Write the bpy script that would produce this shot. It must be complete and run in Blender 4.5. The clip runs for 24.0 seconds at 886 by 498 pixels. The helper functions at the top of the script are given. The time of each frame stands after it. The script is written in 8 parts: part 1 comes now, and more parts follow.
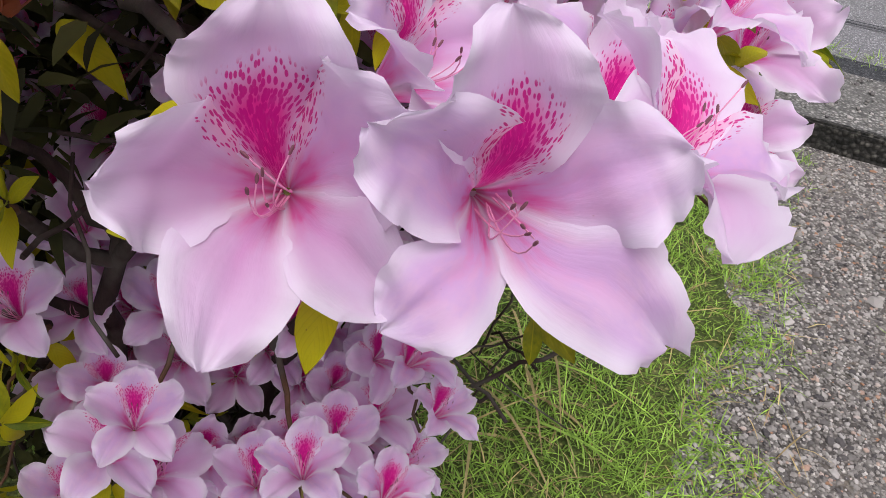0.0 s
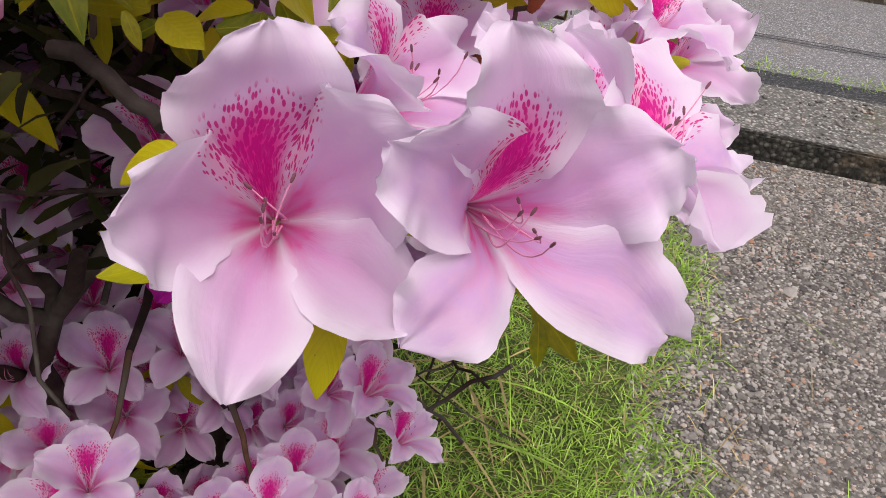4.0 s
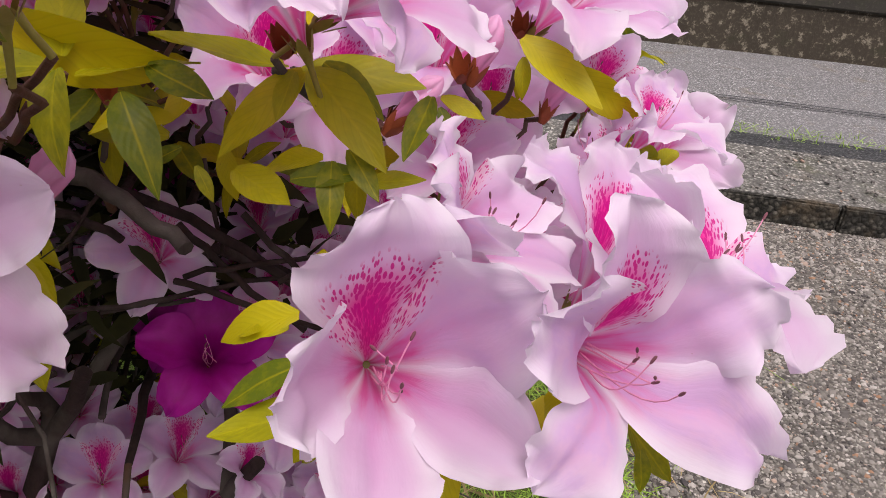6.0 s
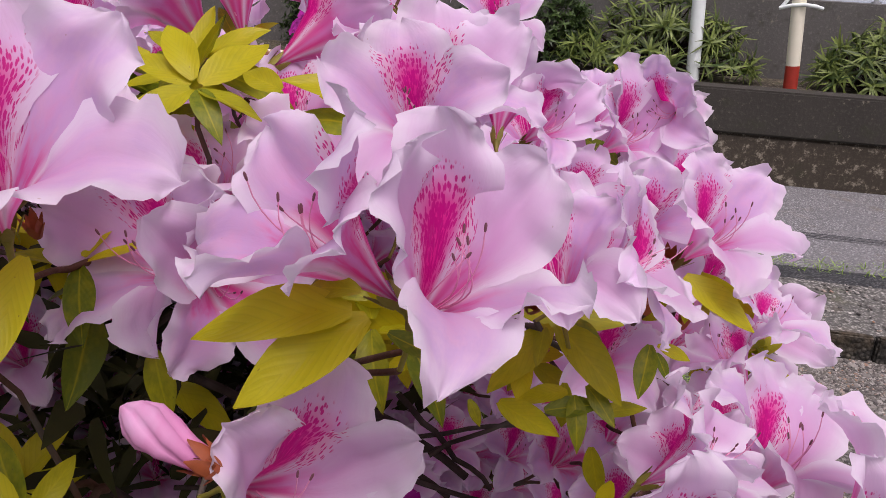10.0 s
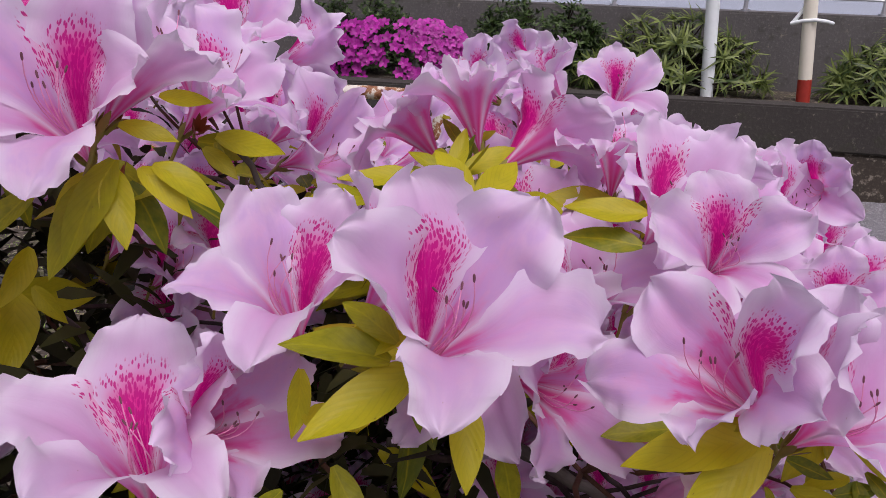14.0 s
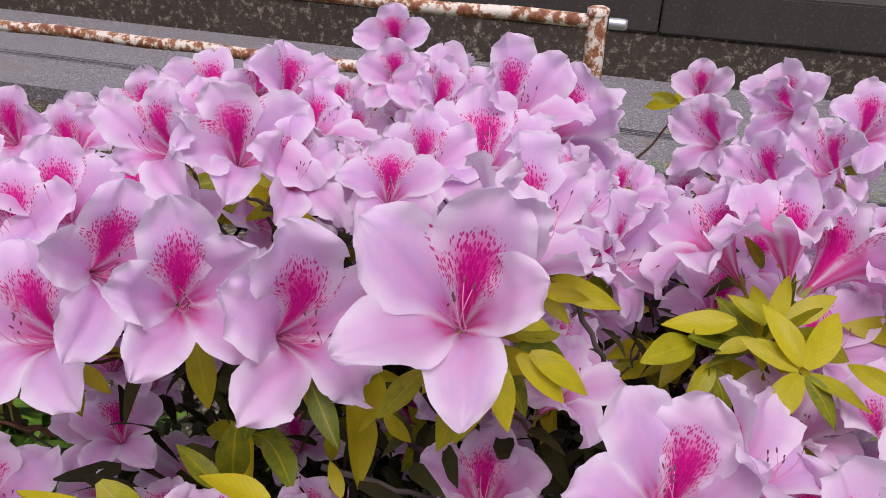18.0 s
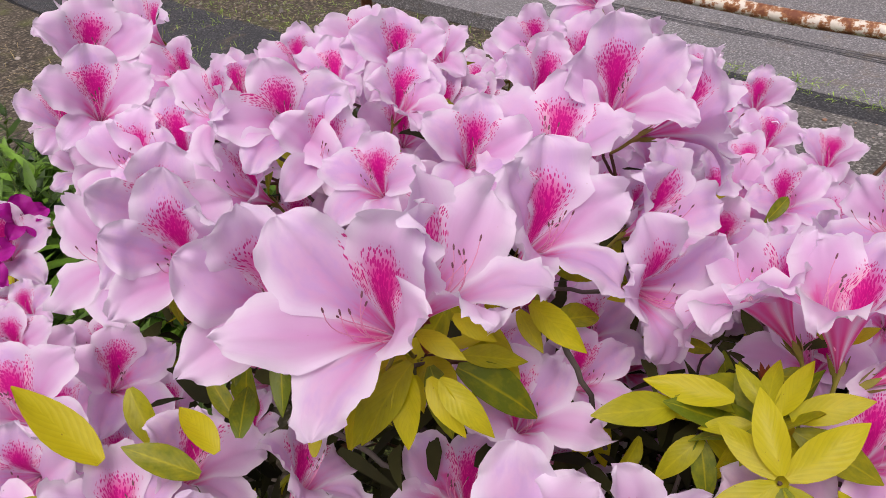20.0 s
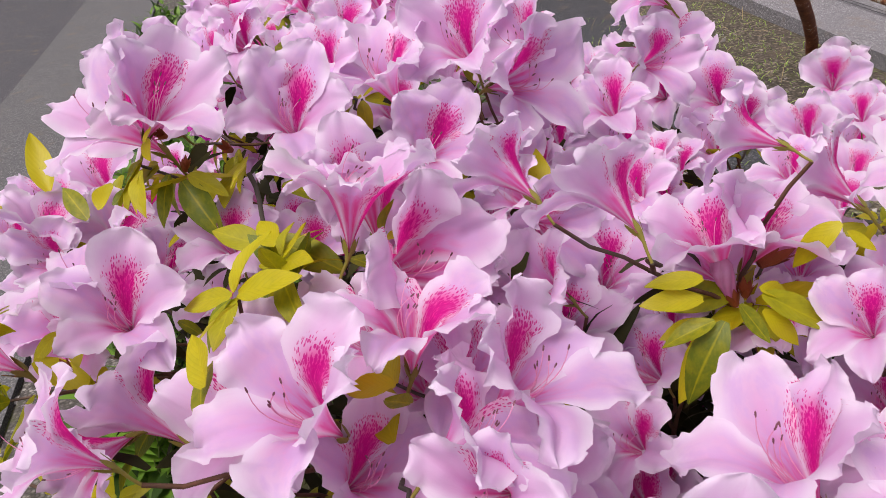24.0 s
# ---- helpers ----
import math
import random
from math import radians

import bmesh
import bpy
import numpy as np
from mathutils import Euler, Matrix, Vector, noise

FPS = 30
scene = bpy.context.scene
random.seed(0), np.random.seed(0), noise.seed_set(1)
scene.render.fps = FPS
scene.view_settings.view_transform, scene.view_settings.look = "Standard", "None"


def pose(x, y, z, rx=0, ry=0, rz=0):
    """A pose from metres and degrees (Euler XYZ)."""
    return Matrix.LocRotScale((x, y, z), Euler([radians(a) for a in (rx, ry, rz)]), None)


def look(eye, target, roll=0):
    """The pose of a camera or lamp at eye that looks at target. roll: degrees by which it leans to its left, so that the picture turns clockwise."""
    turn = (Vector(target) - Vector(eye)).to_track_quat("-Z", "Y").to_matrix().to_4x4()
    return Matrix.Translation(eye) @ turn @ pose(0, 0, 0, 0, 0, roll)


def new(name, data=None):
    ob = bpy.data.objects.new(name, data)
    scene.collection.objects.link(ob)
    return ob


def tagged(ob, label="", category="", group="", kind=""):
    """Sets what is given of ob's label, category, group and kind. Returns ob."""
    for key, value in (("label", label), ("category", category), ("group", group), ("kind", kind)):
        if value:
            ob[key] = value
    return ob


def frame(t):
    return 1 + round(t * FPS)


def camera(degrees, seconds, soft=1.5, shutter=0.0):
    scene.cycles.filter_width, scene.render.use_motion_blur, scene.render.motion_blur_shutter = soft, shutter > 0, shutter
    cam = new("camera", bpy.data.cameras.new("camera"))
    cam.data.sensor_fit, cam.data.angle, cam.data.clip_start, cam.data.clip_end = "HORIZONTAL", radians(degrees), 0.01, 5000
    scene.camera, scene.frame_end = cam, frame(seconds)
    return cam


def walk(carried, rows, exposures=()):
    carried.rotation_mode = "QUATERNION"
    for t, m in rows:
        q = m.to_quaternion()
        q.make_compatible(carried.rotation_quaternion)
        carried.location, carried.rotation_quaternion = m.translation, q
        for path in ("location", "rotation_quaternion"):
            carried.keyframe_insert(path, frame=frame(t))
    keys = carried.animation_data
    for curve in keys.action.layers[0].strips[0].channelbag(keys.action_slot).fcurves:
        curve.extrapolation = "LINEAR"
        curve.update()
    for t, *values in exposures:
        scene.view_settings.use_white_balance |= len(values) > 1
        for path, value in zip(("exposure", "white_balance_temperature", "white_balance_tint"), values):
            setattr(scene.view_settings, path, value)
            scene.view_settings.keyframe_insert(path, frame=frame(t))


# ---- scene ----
cam = camera(59.1, 24.0, soft=0.8, shutter=0.1)
PATH = [
    (0, pose(-0.0006, 0.0004, 1.0002, 52.84, -5.91, 23.54)),
    (0.5, pose(-0.0025, -0.0012, 0.9991, 51.00, -6.56, 22.06)),
    (1, pose(-0.0047, 0.0007, 0.9971, 50.07, -6.97, 20.99)),
    (1.5, pose(-0.0058, -0.0007, 0.9989, 50.07, -7.11, 20.68)),
    (2, pose(-0.0084, -0.0031, 1.0003, 50.61, -7.46, 19.43)),
    (2.5, pose(-0.0105, -0.0052, 1.0015, 51.53, -8.08, 17.14)),
    (4.5, pose(-0.0254, -0.0138, 0.9982, 56.97, -4.44, 15.21)),
    (5, pose(-0.0380, -0.0116, 1.0034, 58.07, -4.38, 13.48)),
    (5.5, pose(-0.0495, -0.0137, 1.0110, 59.31, -4.26, 11.80)),
    (6, pose(-0.0595, -0.0221, 1.0214, 60.59, -4.10, 10.51)),
    (6.5, pose(-0.0717, -0.0320, 1.0287, 62.09, -4.13, 9.51)),
    (7, pose(-0.0919, -0.0458, 1.0381, 63.70, -4.11, 9.09)),
    (7.5, pose(-0.1041, -0.0519, 1.0466, 65.57, -3.86, 9.09)),
    (8, pose(-0.1114, -0.0556, 1.0548, 66.79, -4.24, 9.41)),
    (8.5, pose(-0.1279, -0.0628, 1.0654, 68.08, -4.53, 9.79)),
    (9, pose(-0.1385, -0.0735, 1.0756, 69.09, -4.42, 10.16)),
    (9.5, pose(-0.1394, -0.0836, 1.0848, 69.27, -3.65, 10.57)),
    (11.5, pose(-0.1765, -0.1071, 1.1001, 70.33, -2.14, 11.99)),
    (12, pose(-0.2010, -0.1079, 1.0966, 70.68, -1.62, 11.49)),
    (12.5, pose(-0.2277, -0.1159, 1.1056, 70.85, -1.38, 11.09)),
    (13, pose(-0.2542, -0.1341, 1.1191, 70.93, -1.41, 10.74)),
    (13.5, pose(-0.2706, -0.1456, 1.1412, 70.71, -1.39, 10.40)),
    (14, pose(-0.2892, -0.1588, 1.1577, 70.10, -1.81, 10.20)),
    (14.5, pose(-0.3096, -0.1679, 1.1646, 69.67, -2.18, 10.04)),
    (15, pose(-0.3288, -0.1782, 1.1725, 69.57, -2.41, 9.86)),
    (15.5, pose(-0.3488, -0.1834, 1.1831, 69.52, -2.57, 9.61)),
    (16, pose(-0.3780, -0.1836, 1.2097, 68.55, -2.65, 9.73)),
    (16.5, pose(-0.4037, -0.1882, 1.2226, 67.15, -2.79, 10.54)),
    (17, pose(-0.4199, -0.1802, 1.2546, 64.60, -2.35, 12.68)),
    (17.5, pose(-0.4398, -0.1661, 1.2950, 62.33, -1.82, 15.07)),
    (18, pose(-0.4539, -0.1474, 1.3260, 60.39, -1.28, 17.55)),
    (18.5, pose(-0.4337, -0.1128, 1.3531, 59.21, -0.21, 20.95)),
    (20.5, pose(-0.2240, 0.0328, 1.3599, 54.59, 5.51, 52.64)),
    (21, pose(-0.1991, 0.0492, 1.3600, 54.87, 5.71, 58.67)),
    (21.5, pose(-0.1914, 0.0867, 1.3495, 55.75, 5.47, 62.75)),
    (22, pose(-0.1648, 0.1578, 1.3298, 56.80, 5.17, 66.79)),
    (22.5, pose(-0.1319, 0.2166, 1.3239, 57.72, 5.38, 71.53)),
    (23, pose(-0.0529, 0.2782, 1.3289, 58.70, 5.63, 75.70)),
    (23.5, pose(0.0290, 0.3453, 1.2988, 59.72, 5.85, 78.76)),
    (24, pose(0.1008, 0.4015, 1.2784, 60.89, 6.03, 82.35)),
]
walk(cam, PATH, exposures=[(0, 0.47, 6250, 17), (6, 0.53, 6750, 20), (8, 0.40, 6750, 23), (9, 0.33, 6650, 25), (12, 0.17, 6280, 30), (14, 0.09, 6250, 31), (16, 0.15, 6260, 30), (18, 0.26, 6330, 29), (21, 0.36, 6700, 23), (22, 0.37, 6700, 24), (24, 0.53, 6600, 24)])

# ---- sky and sun: a bright, even overcast ----
world = bpy.data.worlds.new("overcast_sky")
scene.world = world
world.use_nodes = True
wn, wl = world.node_tree.nodes, world.node_tree.links
sky = wn.new("ShaderNodeTexSky")
sky.sky_type, sky.sun_disc = "NISHITA", False
sky.sun_elevation, sky.sun_rotation = radians(66), radians(151)
sky.air_density, sky.dust_density, sky.ozone_density = 1.0, 6.0, 1.0
haze = wn.new("ShaderNodeHueSaturation")
haze.inputs["Saturation"].default_value = 0.35
wl.new(sky.outputs[0], haze.inputs["Color"])
wl.new(haze.outputs[0], wn["Background"].inputs[0])
wn["Background"].inputs[1].default_value = 0.10
sun_data = bpy.data.lights.new("sun", "SUN")
sun_data.energy, sun_data.angle, sun_data.color = 1.5, radians(40), (1.0, 0.97, 0.93)
sun = new("sun", sun_data)
sun.matrix_world = look((1.19, -2.20, 6.0), (0.0, 0.0, 0.4))

# ---- small helpers ----


def link_mesh(name, bm, *mats, smooth=True):
    me = bpy.data.meshes.new(name)
    bm.to_mesh(me)
    bm.free()
    for m in mats:
        me.materials.append(m)
    if smooth:
        me.shade_smooth()
    return me


def raw_mesh(name, verts, faces, *mats, uvs=None, slots=None, smooth=True):
    me = bpy.data.meshes.new(name)
    me.from_pydata([tuple(v) for v in verts], [], faces)
    for m in mats:
        me.materials.append(m)
    if uvs is not None:
        layer = me.uv_layers.new(name="UVMap")
        flat = np.array(uvs, float)[np.array([i for f in faces for i in f])]
        layer.data.foreach_set("uv", flat.ravel())
    if slots is not None:
        me.polygons.foreach_set("material_index", slots)
    me.update()
    if smooth:
        me.shade_smooth()
    return me


def thing(name, label, category, data=None, at=None, group="", kind=""):
    ob = new(name, data)
    if at is not None:
        ob.matrix_world = at if isinstance(at, Matrix) else Matrix.Translation(at)
    return tagged(ob, label, category, group, kind)


def child(name, data, parent, m=None, label="", kind=""):
    ob = new(name, data)
    ob.parent = parent
    if m is not None:
        ob.matrix_basis = m
    return tagged(ob, label, kind=kind)


def box(bm, x0, x1, y0, y1, z0, z1, bevel=0.0):
    made = bmesh.ops.create_cube(bm, size=1.0)["verts"]
    for v in made:
        v.co = Vector((x0 + (v.co.x + 0.5) * (x1 - x0), y0 + (v.co.y + 0.5) * (y1 - y0), z0 + (v.co.z + 0.5) * (z1 - z0)))
    if bevel:
        edges = list({e for v in made for e in v.link_edges})
        bmesh.ops.bevel(bm, geom=edges, offset=bevel, segments=2, affect="EDGES")


def tube(points, radii, sides=7, cap=True):
    """Vertices and faces of a round tube through points."""
    pts = [Vector(p) for p in points]
    verts, faces = [], []
    side = Vector((0.31, 0.87, 0.39))
    for i, p in enumerate(pts):
        d = (pts[min(i + 1, len(pts) - 1)] - pts[max(i - 1, 0)]).normalized()
        a = d.cross(side)
        a = (a if a.length > 1e-4 else d.cross(Vector((1, 0, 0)))).normalized()
        b = d.cross(a)
        r = radii[i] if hasattr(radii, "__len__") else radii
        for k in range(sides):
            t = 2 * math.pi * k / sides
            verts.append(p + r * (math.cos(t) * a + math.sin(t) * b))
    for i in range(len(pts) - 1):
        for k in range(sides):
            j = (k + 1) % sides
            faces.append((i * sides + k, i * sides + j, (i + 1) * sides + j, (i + 1) * sides + k))
    if cap:
        n = len(verts)
        verts += verts[:sides] + verts[-sides:]
        faces.append(tuple(n + k for k in range(sides))[::-1])
        faces.append(tuple(n + sides + k for k in range(sides)))
    return verts, faces


def merge(parts):
    verts, faces = [], []
    for v, f in parts:
        n = len(verts)
        verts += list(v)
        faces += [tuple(i + n for i in g) for g in f]
    return verts, faces


def bend(a, b, sag=0.0, n=8, wob=0.0, seed=0):
    """A gently crooked line from a to b."""
    r = random.Random(seed)
    a, b = Vector(a), Vector(b)
    off = Vector((r.uniform(-1, 1), r.uniform(-1, 1), r.uniform(-0.3, 1.0))) * sag * (b - a).length
    out = []
    for i in range(n + 1):
        t = i / n
        p = a.lerp(b, t) + off * 4 * t * (1 - t)
        if 0 < i < n and wob:
            p += Vector((r.gauss(0, wob), r.gauss(0, wob), r.gauss(0, wob)))
        out.append(p)
    return out


# ---- materials ----
class Mat:
    """A node material with a few short ways to wire it."""

    def __init__(self, name, rough=0.6, metal=0.0, spec=0.5):
        self.mat = bpy.data.materials.new(name)
        self.mat.use_nodes = True
        self.n, self.l = self.mat.node_tree.nodes, self.mat.node_tree.links
        self.b = self.n["Principled BSDF"]
        self.b.inputs["Roughness"].default_value = rough
        self.b.inputs["Metallic"].default_value = metal
        self.b.inputs["Specular IOR Level"].default_value = spec

    def put(self, socket, value):
        if isinstance(value, bpy.types.NodeSocket):
            self.l.new(value, socket)
        elif isinstance(value, tuple) and socket.type == "RGBA":
            socket.default_value = (*value, 1)
        else:
            socket.default_value = value

    def coords(self, kind="Object"):
        return self.n.new("ShaderNodeTexCoord").outputs[kind]

    def scaled(self, vec, scale, loc=(0, 0, 0)):
        m = self.n.new("ShaderNodeMapping")
        self.l.new(vec, m.inputs["Vector"])
        m.inputs["Scale"].default_value = scale
        self.put(m.inputs["Location"], loc)
        return m.outputs[0]

    def split(self, vec):
        s = self.n.new("ShaderNodeSeparateXYZ")
        self.l.new(vec, s.inputs[0])
        return s.outputs

    def join(self, x, y, z=0.0):
        s = self.n.new("ShaderNodeCombineXYZ")
        for k, v in zip((0, 1, 2), (x, y, z)):
            self.put(s.inputs[k], v)
        return s.outputs[0]

    def noise(self, vec, scale, detail=4.0, rough=0.6, out="Fac"):
        t = self.n.new("ShaderNodeTexNoise")
        self.l.new(vec, t.inputs["Vector"])
        t.inputs["Scale"].default_value, t.inputs["Detail"].default_value, t.inputs["Roughness"].default_value = scale, detail, rough
        return t.outputs[out]

    def voronoi(self, vec, scale, out="Distance", feature="F1", randomness=1.0):
        t = self.n.new("ShaderNodeTexVoronoi")
        t.feature = feature
        self.l.new(vec, t.inputs["Vector"])
        t.inputs["Scale"].default_value = scale
        t.inputs["Randomness"].default_value = randomness
        return t.outputs[out]

    def math(self, op, a, b=0.0, clamp=False):
        t = self.n.new("ShaderNodeMath")
        t.operation, t.use_clamp = op, clamp
        self.put(t.inputs[0], a)
        self.put(t.inputs[1], b)
        return t.outputs[0]

    def step(self, value, lo, hi, a=0.0, b=1.0):
        t = self.n.new("ShaderNodeMapRange")
        t.interpolation_type = "SMOOTHSTEP"
        self.put(t.inputs["Value"], value)
        for key, v in (("From Min", lo), ("From Max", hi), ("To Min", a), ("To Max", b)):
            self.put(t.inputs[key], v)
        return t.outputs[0]

    def ramp(self, fac, *stops):
        t = self.n.new("ShaderNodeValToRGB")
        self.put(t.inputs[0], fac)
        e = t.color_ramp.elements
        while len(e) < len(stops):
            e.new(0.5)
        for k, (p, c) in enumerate(stops):
            e[k].position, e[k].color = p, (*c, 1)
        return t.outputs[0]

    def mix(self, fac, a, b, mode="MIX"):
        t = self.n.new("ShaderNodeMix")
        t.data_type, t.blend_type = "RGBA", mode
        self.put(t.inputs[0], fac)
        self.put(t.inputs[6], a)
        self.put(t.inputs[7], b)
        return t.outputs[2]

    def random(self):
        return self.n.new("ShaderNodeObjectInfo").outputs["Random"]

    def island(self):
        return self.n.new("ShaderNodeNewGeometry").outputs["Random Per Island"]

    def color(self, c):
        self.put(self.b.inputs["Base Color"], c)
        return self

    def rough(self, r):
        self.put(self.b.inputs["Roughness"], r)
        return self

    def bump(self, height, strength=0.3, dist=0.002):
        t = self.n.new("ShaderNodeBump")
        t.inputs["Strength"].default_value, t.inputs["Distance"].default_value = strength, dist
        self.l.new(height, t.inputs["Height"])
        self.l.new(t.outputs[0], self.b.inputs["Normal"])
        return self

    def thin(self, color, share):
        """Lets part of the light through, as petals and leaves do."""
        tr = self.n.new("ShaderNodeBsdfTranslucent")
        self.put(tr.inputs["Color"], color)
        mx = self.n.new("ShaderNodeMixShader")
        mx.inputs[0].default_value = share
        self.l.new(self.b.outputs[0], mx.inputs[1])
        self.l.new(tr.outputs[0], mx.inputs[2])
        self.l.new(mx.outputs[0], self.n["Material Output"].inputs["Surface"])
        return self


def petal_material(name, kind, flush=0.0):
    """Pale lilac-pink petal, pinker towards the throat; kind: "top" has the blotch, "side" a spotted edge, "low" neither."""
    m = Mat(name, rough=0.55, spec=0.25)
    uv = m.coords("UV")
    u, v, _ = m.split(uv)
    rand = m.random()
    off = m.math("ABSOLUTE", m.math("SUBTRACT", u, 0.5))
    soft = m.noise(m.join(m.math("MULTIPLY", u, 3.0), m.math("MULTIPLY", v, 3.0), m.math("MULTIPLY", rand, 40.0)), 1.6, 3.0)
    vv = m.math("ADD", v, m.math("SUBTRACT", m.math("MULTIPLY", m.math("SUBTRACT", soft, 0.5), 0.22), flush))
    base = m.ramp(vv, (0.0, (0.72, 0.07, 0.28)), (0.24, (0.75, 0.13, 0.41)), (0.31, (0.75, 0.33, 0.61)), (0.42, (0.74, 0.44, 0.70)), (0.86, (0.78, 0.58, 0.79)))
    rib = m.math("MULTIPLY", m.step(off, 0.0, 0.16, 1.0, 0.0), m.step(v, 0.35, 0.92, 0.55, 0.05))
    base = m.mix(rib, base, (0.71, 0.31, 0.63))
    lilac = m.step(rand, 0.2, 0.95, 0.05, 0.55)
    base = m.mix(m.math("MULTIPLY", lilac, m.step(soft, 0.38, 0.62)), base, (0.64, 0.42, 0.74))
    rim = m.math("MAXIMUM", m.step(off, 0.20, 0.48, 0.0, 0.85), m.step(v, 0.80, 1.0, 0.0, 0.7))
    base = m.mix(rim, base, (0.85, 0.79, 0.88))
    if kind != "low":
        cx, cv, wu, wv = (0.5, 0.37, 0.43, 0.385) if kind == "top" else (1.0, 0.45, 0.24, 0.26)
        du = m.math("DIVIDE", m.math("SUBTRACT", u, cx), wu)
        dv = m.math("DIVIDE", m.math("SUBTRACT", v, cv), wv)
        r = m.math("SQRT", m.math("ADD", m.math("MULTIPLY", du, du), m.math("MULTIPLY", dv, dv)))
        r = m.math("ADD", r, m.math("MULTIPLY", m.math("SUBTRACT", soft, 0.5), 0.25))
        veil = m.step(r, 0.30, 0.98, 0.98 if kind == "top" else 0.35, 0.0)
        base = m.mix(veil, base, (0.84, 0.020, 0.32))
        spots = m.voronoi(m.join(m.math("MULTIPLY", u, 40.0), m.math("MULTIPLY", v, 22.0), m.math("MULTIPLY", rand, 30.0)), 1.0, randomness=0.8)
        limit = m.step(r, 0.15, 1.05, 0.68 if kind == "top" else 0.46, 0.33)
        dots = m.math("SUBTRACT", 1.0, m.step(m.math("SUBTRACT", spots, limit), -0.07, 0.07))
        dots = m.math("MULTIPLY", dots, m.step(r, 0.88, 1.04, 1.0, 0.0))
        base = m.mix(m.math("MULTIPLY", dots, 0.92), base, (0.66, 0.005, 0.25))
    freckle = m.voronoi(m.join(m.math("MULTIPLY", u, 4.0), m.math("MULTIPLY", v, 5.0), m.math("MULTIPLY", rand, 90.0)), 1.0)
    base = m.mix(m.step(freckle, 0.015, 0.035, 0.35, 0.0), base, (0.40, 0.20, 0.14))
    veins = m.noise(m.join(m.math("MULTIPLY", u, 22.0), m.math("MULTIPLY", v, 7.0), m.math("MULTIPLY", rand, 20.0)), 1.0, 3.0)
    base = m.mix(m.step(veins, 0.5, 0.75, 0.0, 0.10), base, (0.70, 0.36, 0.66))
    m.color(base)
    m.bump(m.math("ADD", veins, m.math("MULTIPLY", soft, 1.6)), 0.30, 0.0007)
    return m.thin(base, 0.47).mat


def tinted_petal(name, a, b, c):
    m = Mat(name, rough=0.5, spec=0.3)
    u, v, _ = m.split(m.coords("UV"))
    soft = m.noise(m.join(u, v, m.random()), 4.0)
    base = m.mix(soft, m.ramp(v, (0.1, a), (0.5, b), (1.0, c)), a)
    m.color(base).bump(m.noise(m.join(m.math("MULTIPLY", u, 26.0), v), 1.0), 0.2, 0.0008)
    return m.thin(base, 0.3).mat


def leaf_material(name, young, old, deep, share=0.32):
    m = Mat(name, rough=0.42, spec=0.3)
    u, v, _ = m.split(m.coords("UV"))
    rand = m.random()
    soft = m.noise(m.join(m.math("MULTIPLY", u, 2.0), m.math("MULTIPLY", v, 4.0), m.math("MULTIPLY", rand, 50.0)), 1.5, 4.0)
    tint = m.math("ADD", rand, m.math("MULTIPLY", m.math("SUBTRACT", soft, 0.5), 0.6))
    c = m.ramp(tint, (0.0, deep), (0.35, old), (0.85, young))
    off = m.math("ABSOLUTE", m.math("SUBTRACT", u, 0.5))
    c = m.mix(m.step(off, 0.0, 0.06, 0.5, 0.0), c, young)
    ribs = m.math("SINE", m.math("ADD", m.math("MULTIPLY", v, 52.0), m.math("MULTIPLY", off, -40.0)))
    c = m.mix(m.step(ribs, 0.6, 1.0, 0.0, 0.10), c, deep)
    specks = m.voronoi(m.join(m.math("MULTIPLY", u, 3.0), m.math("MULTIPLY", v, 5.0), m.math("MULTIPLY", rand, 70.0)), 1.0)
    c = m.mix(m.step(specks, 0.03, 0.07, 0.5, 0.0), c, (0.12, 0.05, 0.015))
    m.color(c).bump(m.math("ADD", m.math("MULTIPLY", ribs, 0.5), m.math("MULTIPLY", soft, 3.0)), 0.15, 0.0006)
    return m.thin(c, share).mat


def foliage_material(name, light, dark, share=0.2, rough=0.5, spec=0.4):
    m = Mat(name, rough=rough, spec=spec)
    k = m.island()
    c = m.ramp(k, (0.0, dark), (0.6, light), (1.0, tuple(min(1, 1.5 * q) for q in light)))
    c = m.mix(m.step(m.noise(m.coords(), 30.0), 0.4, 0.65, 0.0, 0.4), c, dark)
    m.color(c)
    return m.thin(c, share).mat


def bark_material(name, a, b):
    m = Mat(name, rough=0.85, spec=0.2)
    p = m.coords()
    n = m.noise(m.scaled(p, (60, 60, 22)), 1.0, 6.0, 0.7)
    m.color(m.mix(m.step(m.noise(p, 9.0), 0.45, 0.65), m.ramp(n, (0.3, a), (0.75, b)), (0.10, 0.09, 0.075)))
    m.bump(n, 0.8, 0.003)
    return m.mat


PETAL_TOP = petal_material("petal_blotched", "top")
PETAL_SIDE = petal_material("petal_spotted_edge", "side")
PETAL_LOW = petal_material("petal_plain", "low")
FLUSHED = {"top": petal_material("flushed_petal_blotched", "top", 0.16), "side": petal_material("flushed_petal_spotted", "side", 0.18), "low": petal_material("flushed_petal", "low", 0.18)}
PETAL_PURPLE = tinted_petal("petal_magenta", (0.26, 0.0, 0.14), (0.44, 0.006, 0.32), (0.50, 0.02, 0.40))
BUD_PINK = tinted_petal("bud_pink", (0.70, 0.22, 0.46), (0.75, 0.42, 0.64), (0.77, 0.58, 0.76))
LEAF = leaf_material("azalea_leaf", (0.51, 0.47, 0.006), (0.34, 0.345, 0.007), (0.12, 0.17, 0.008), 0.40)
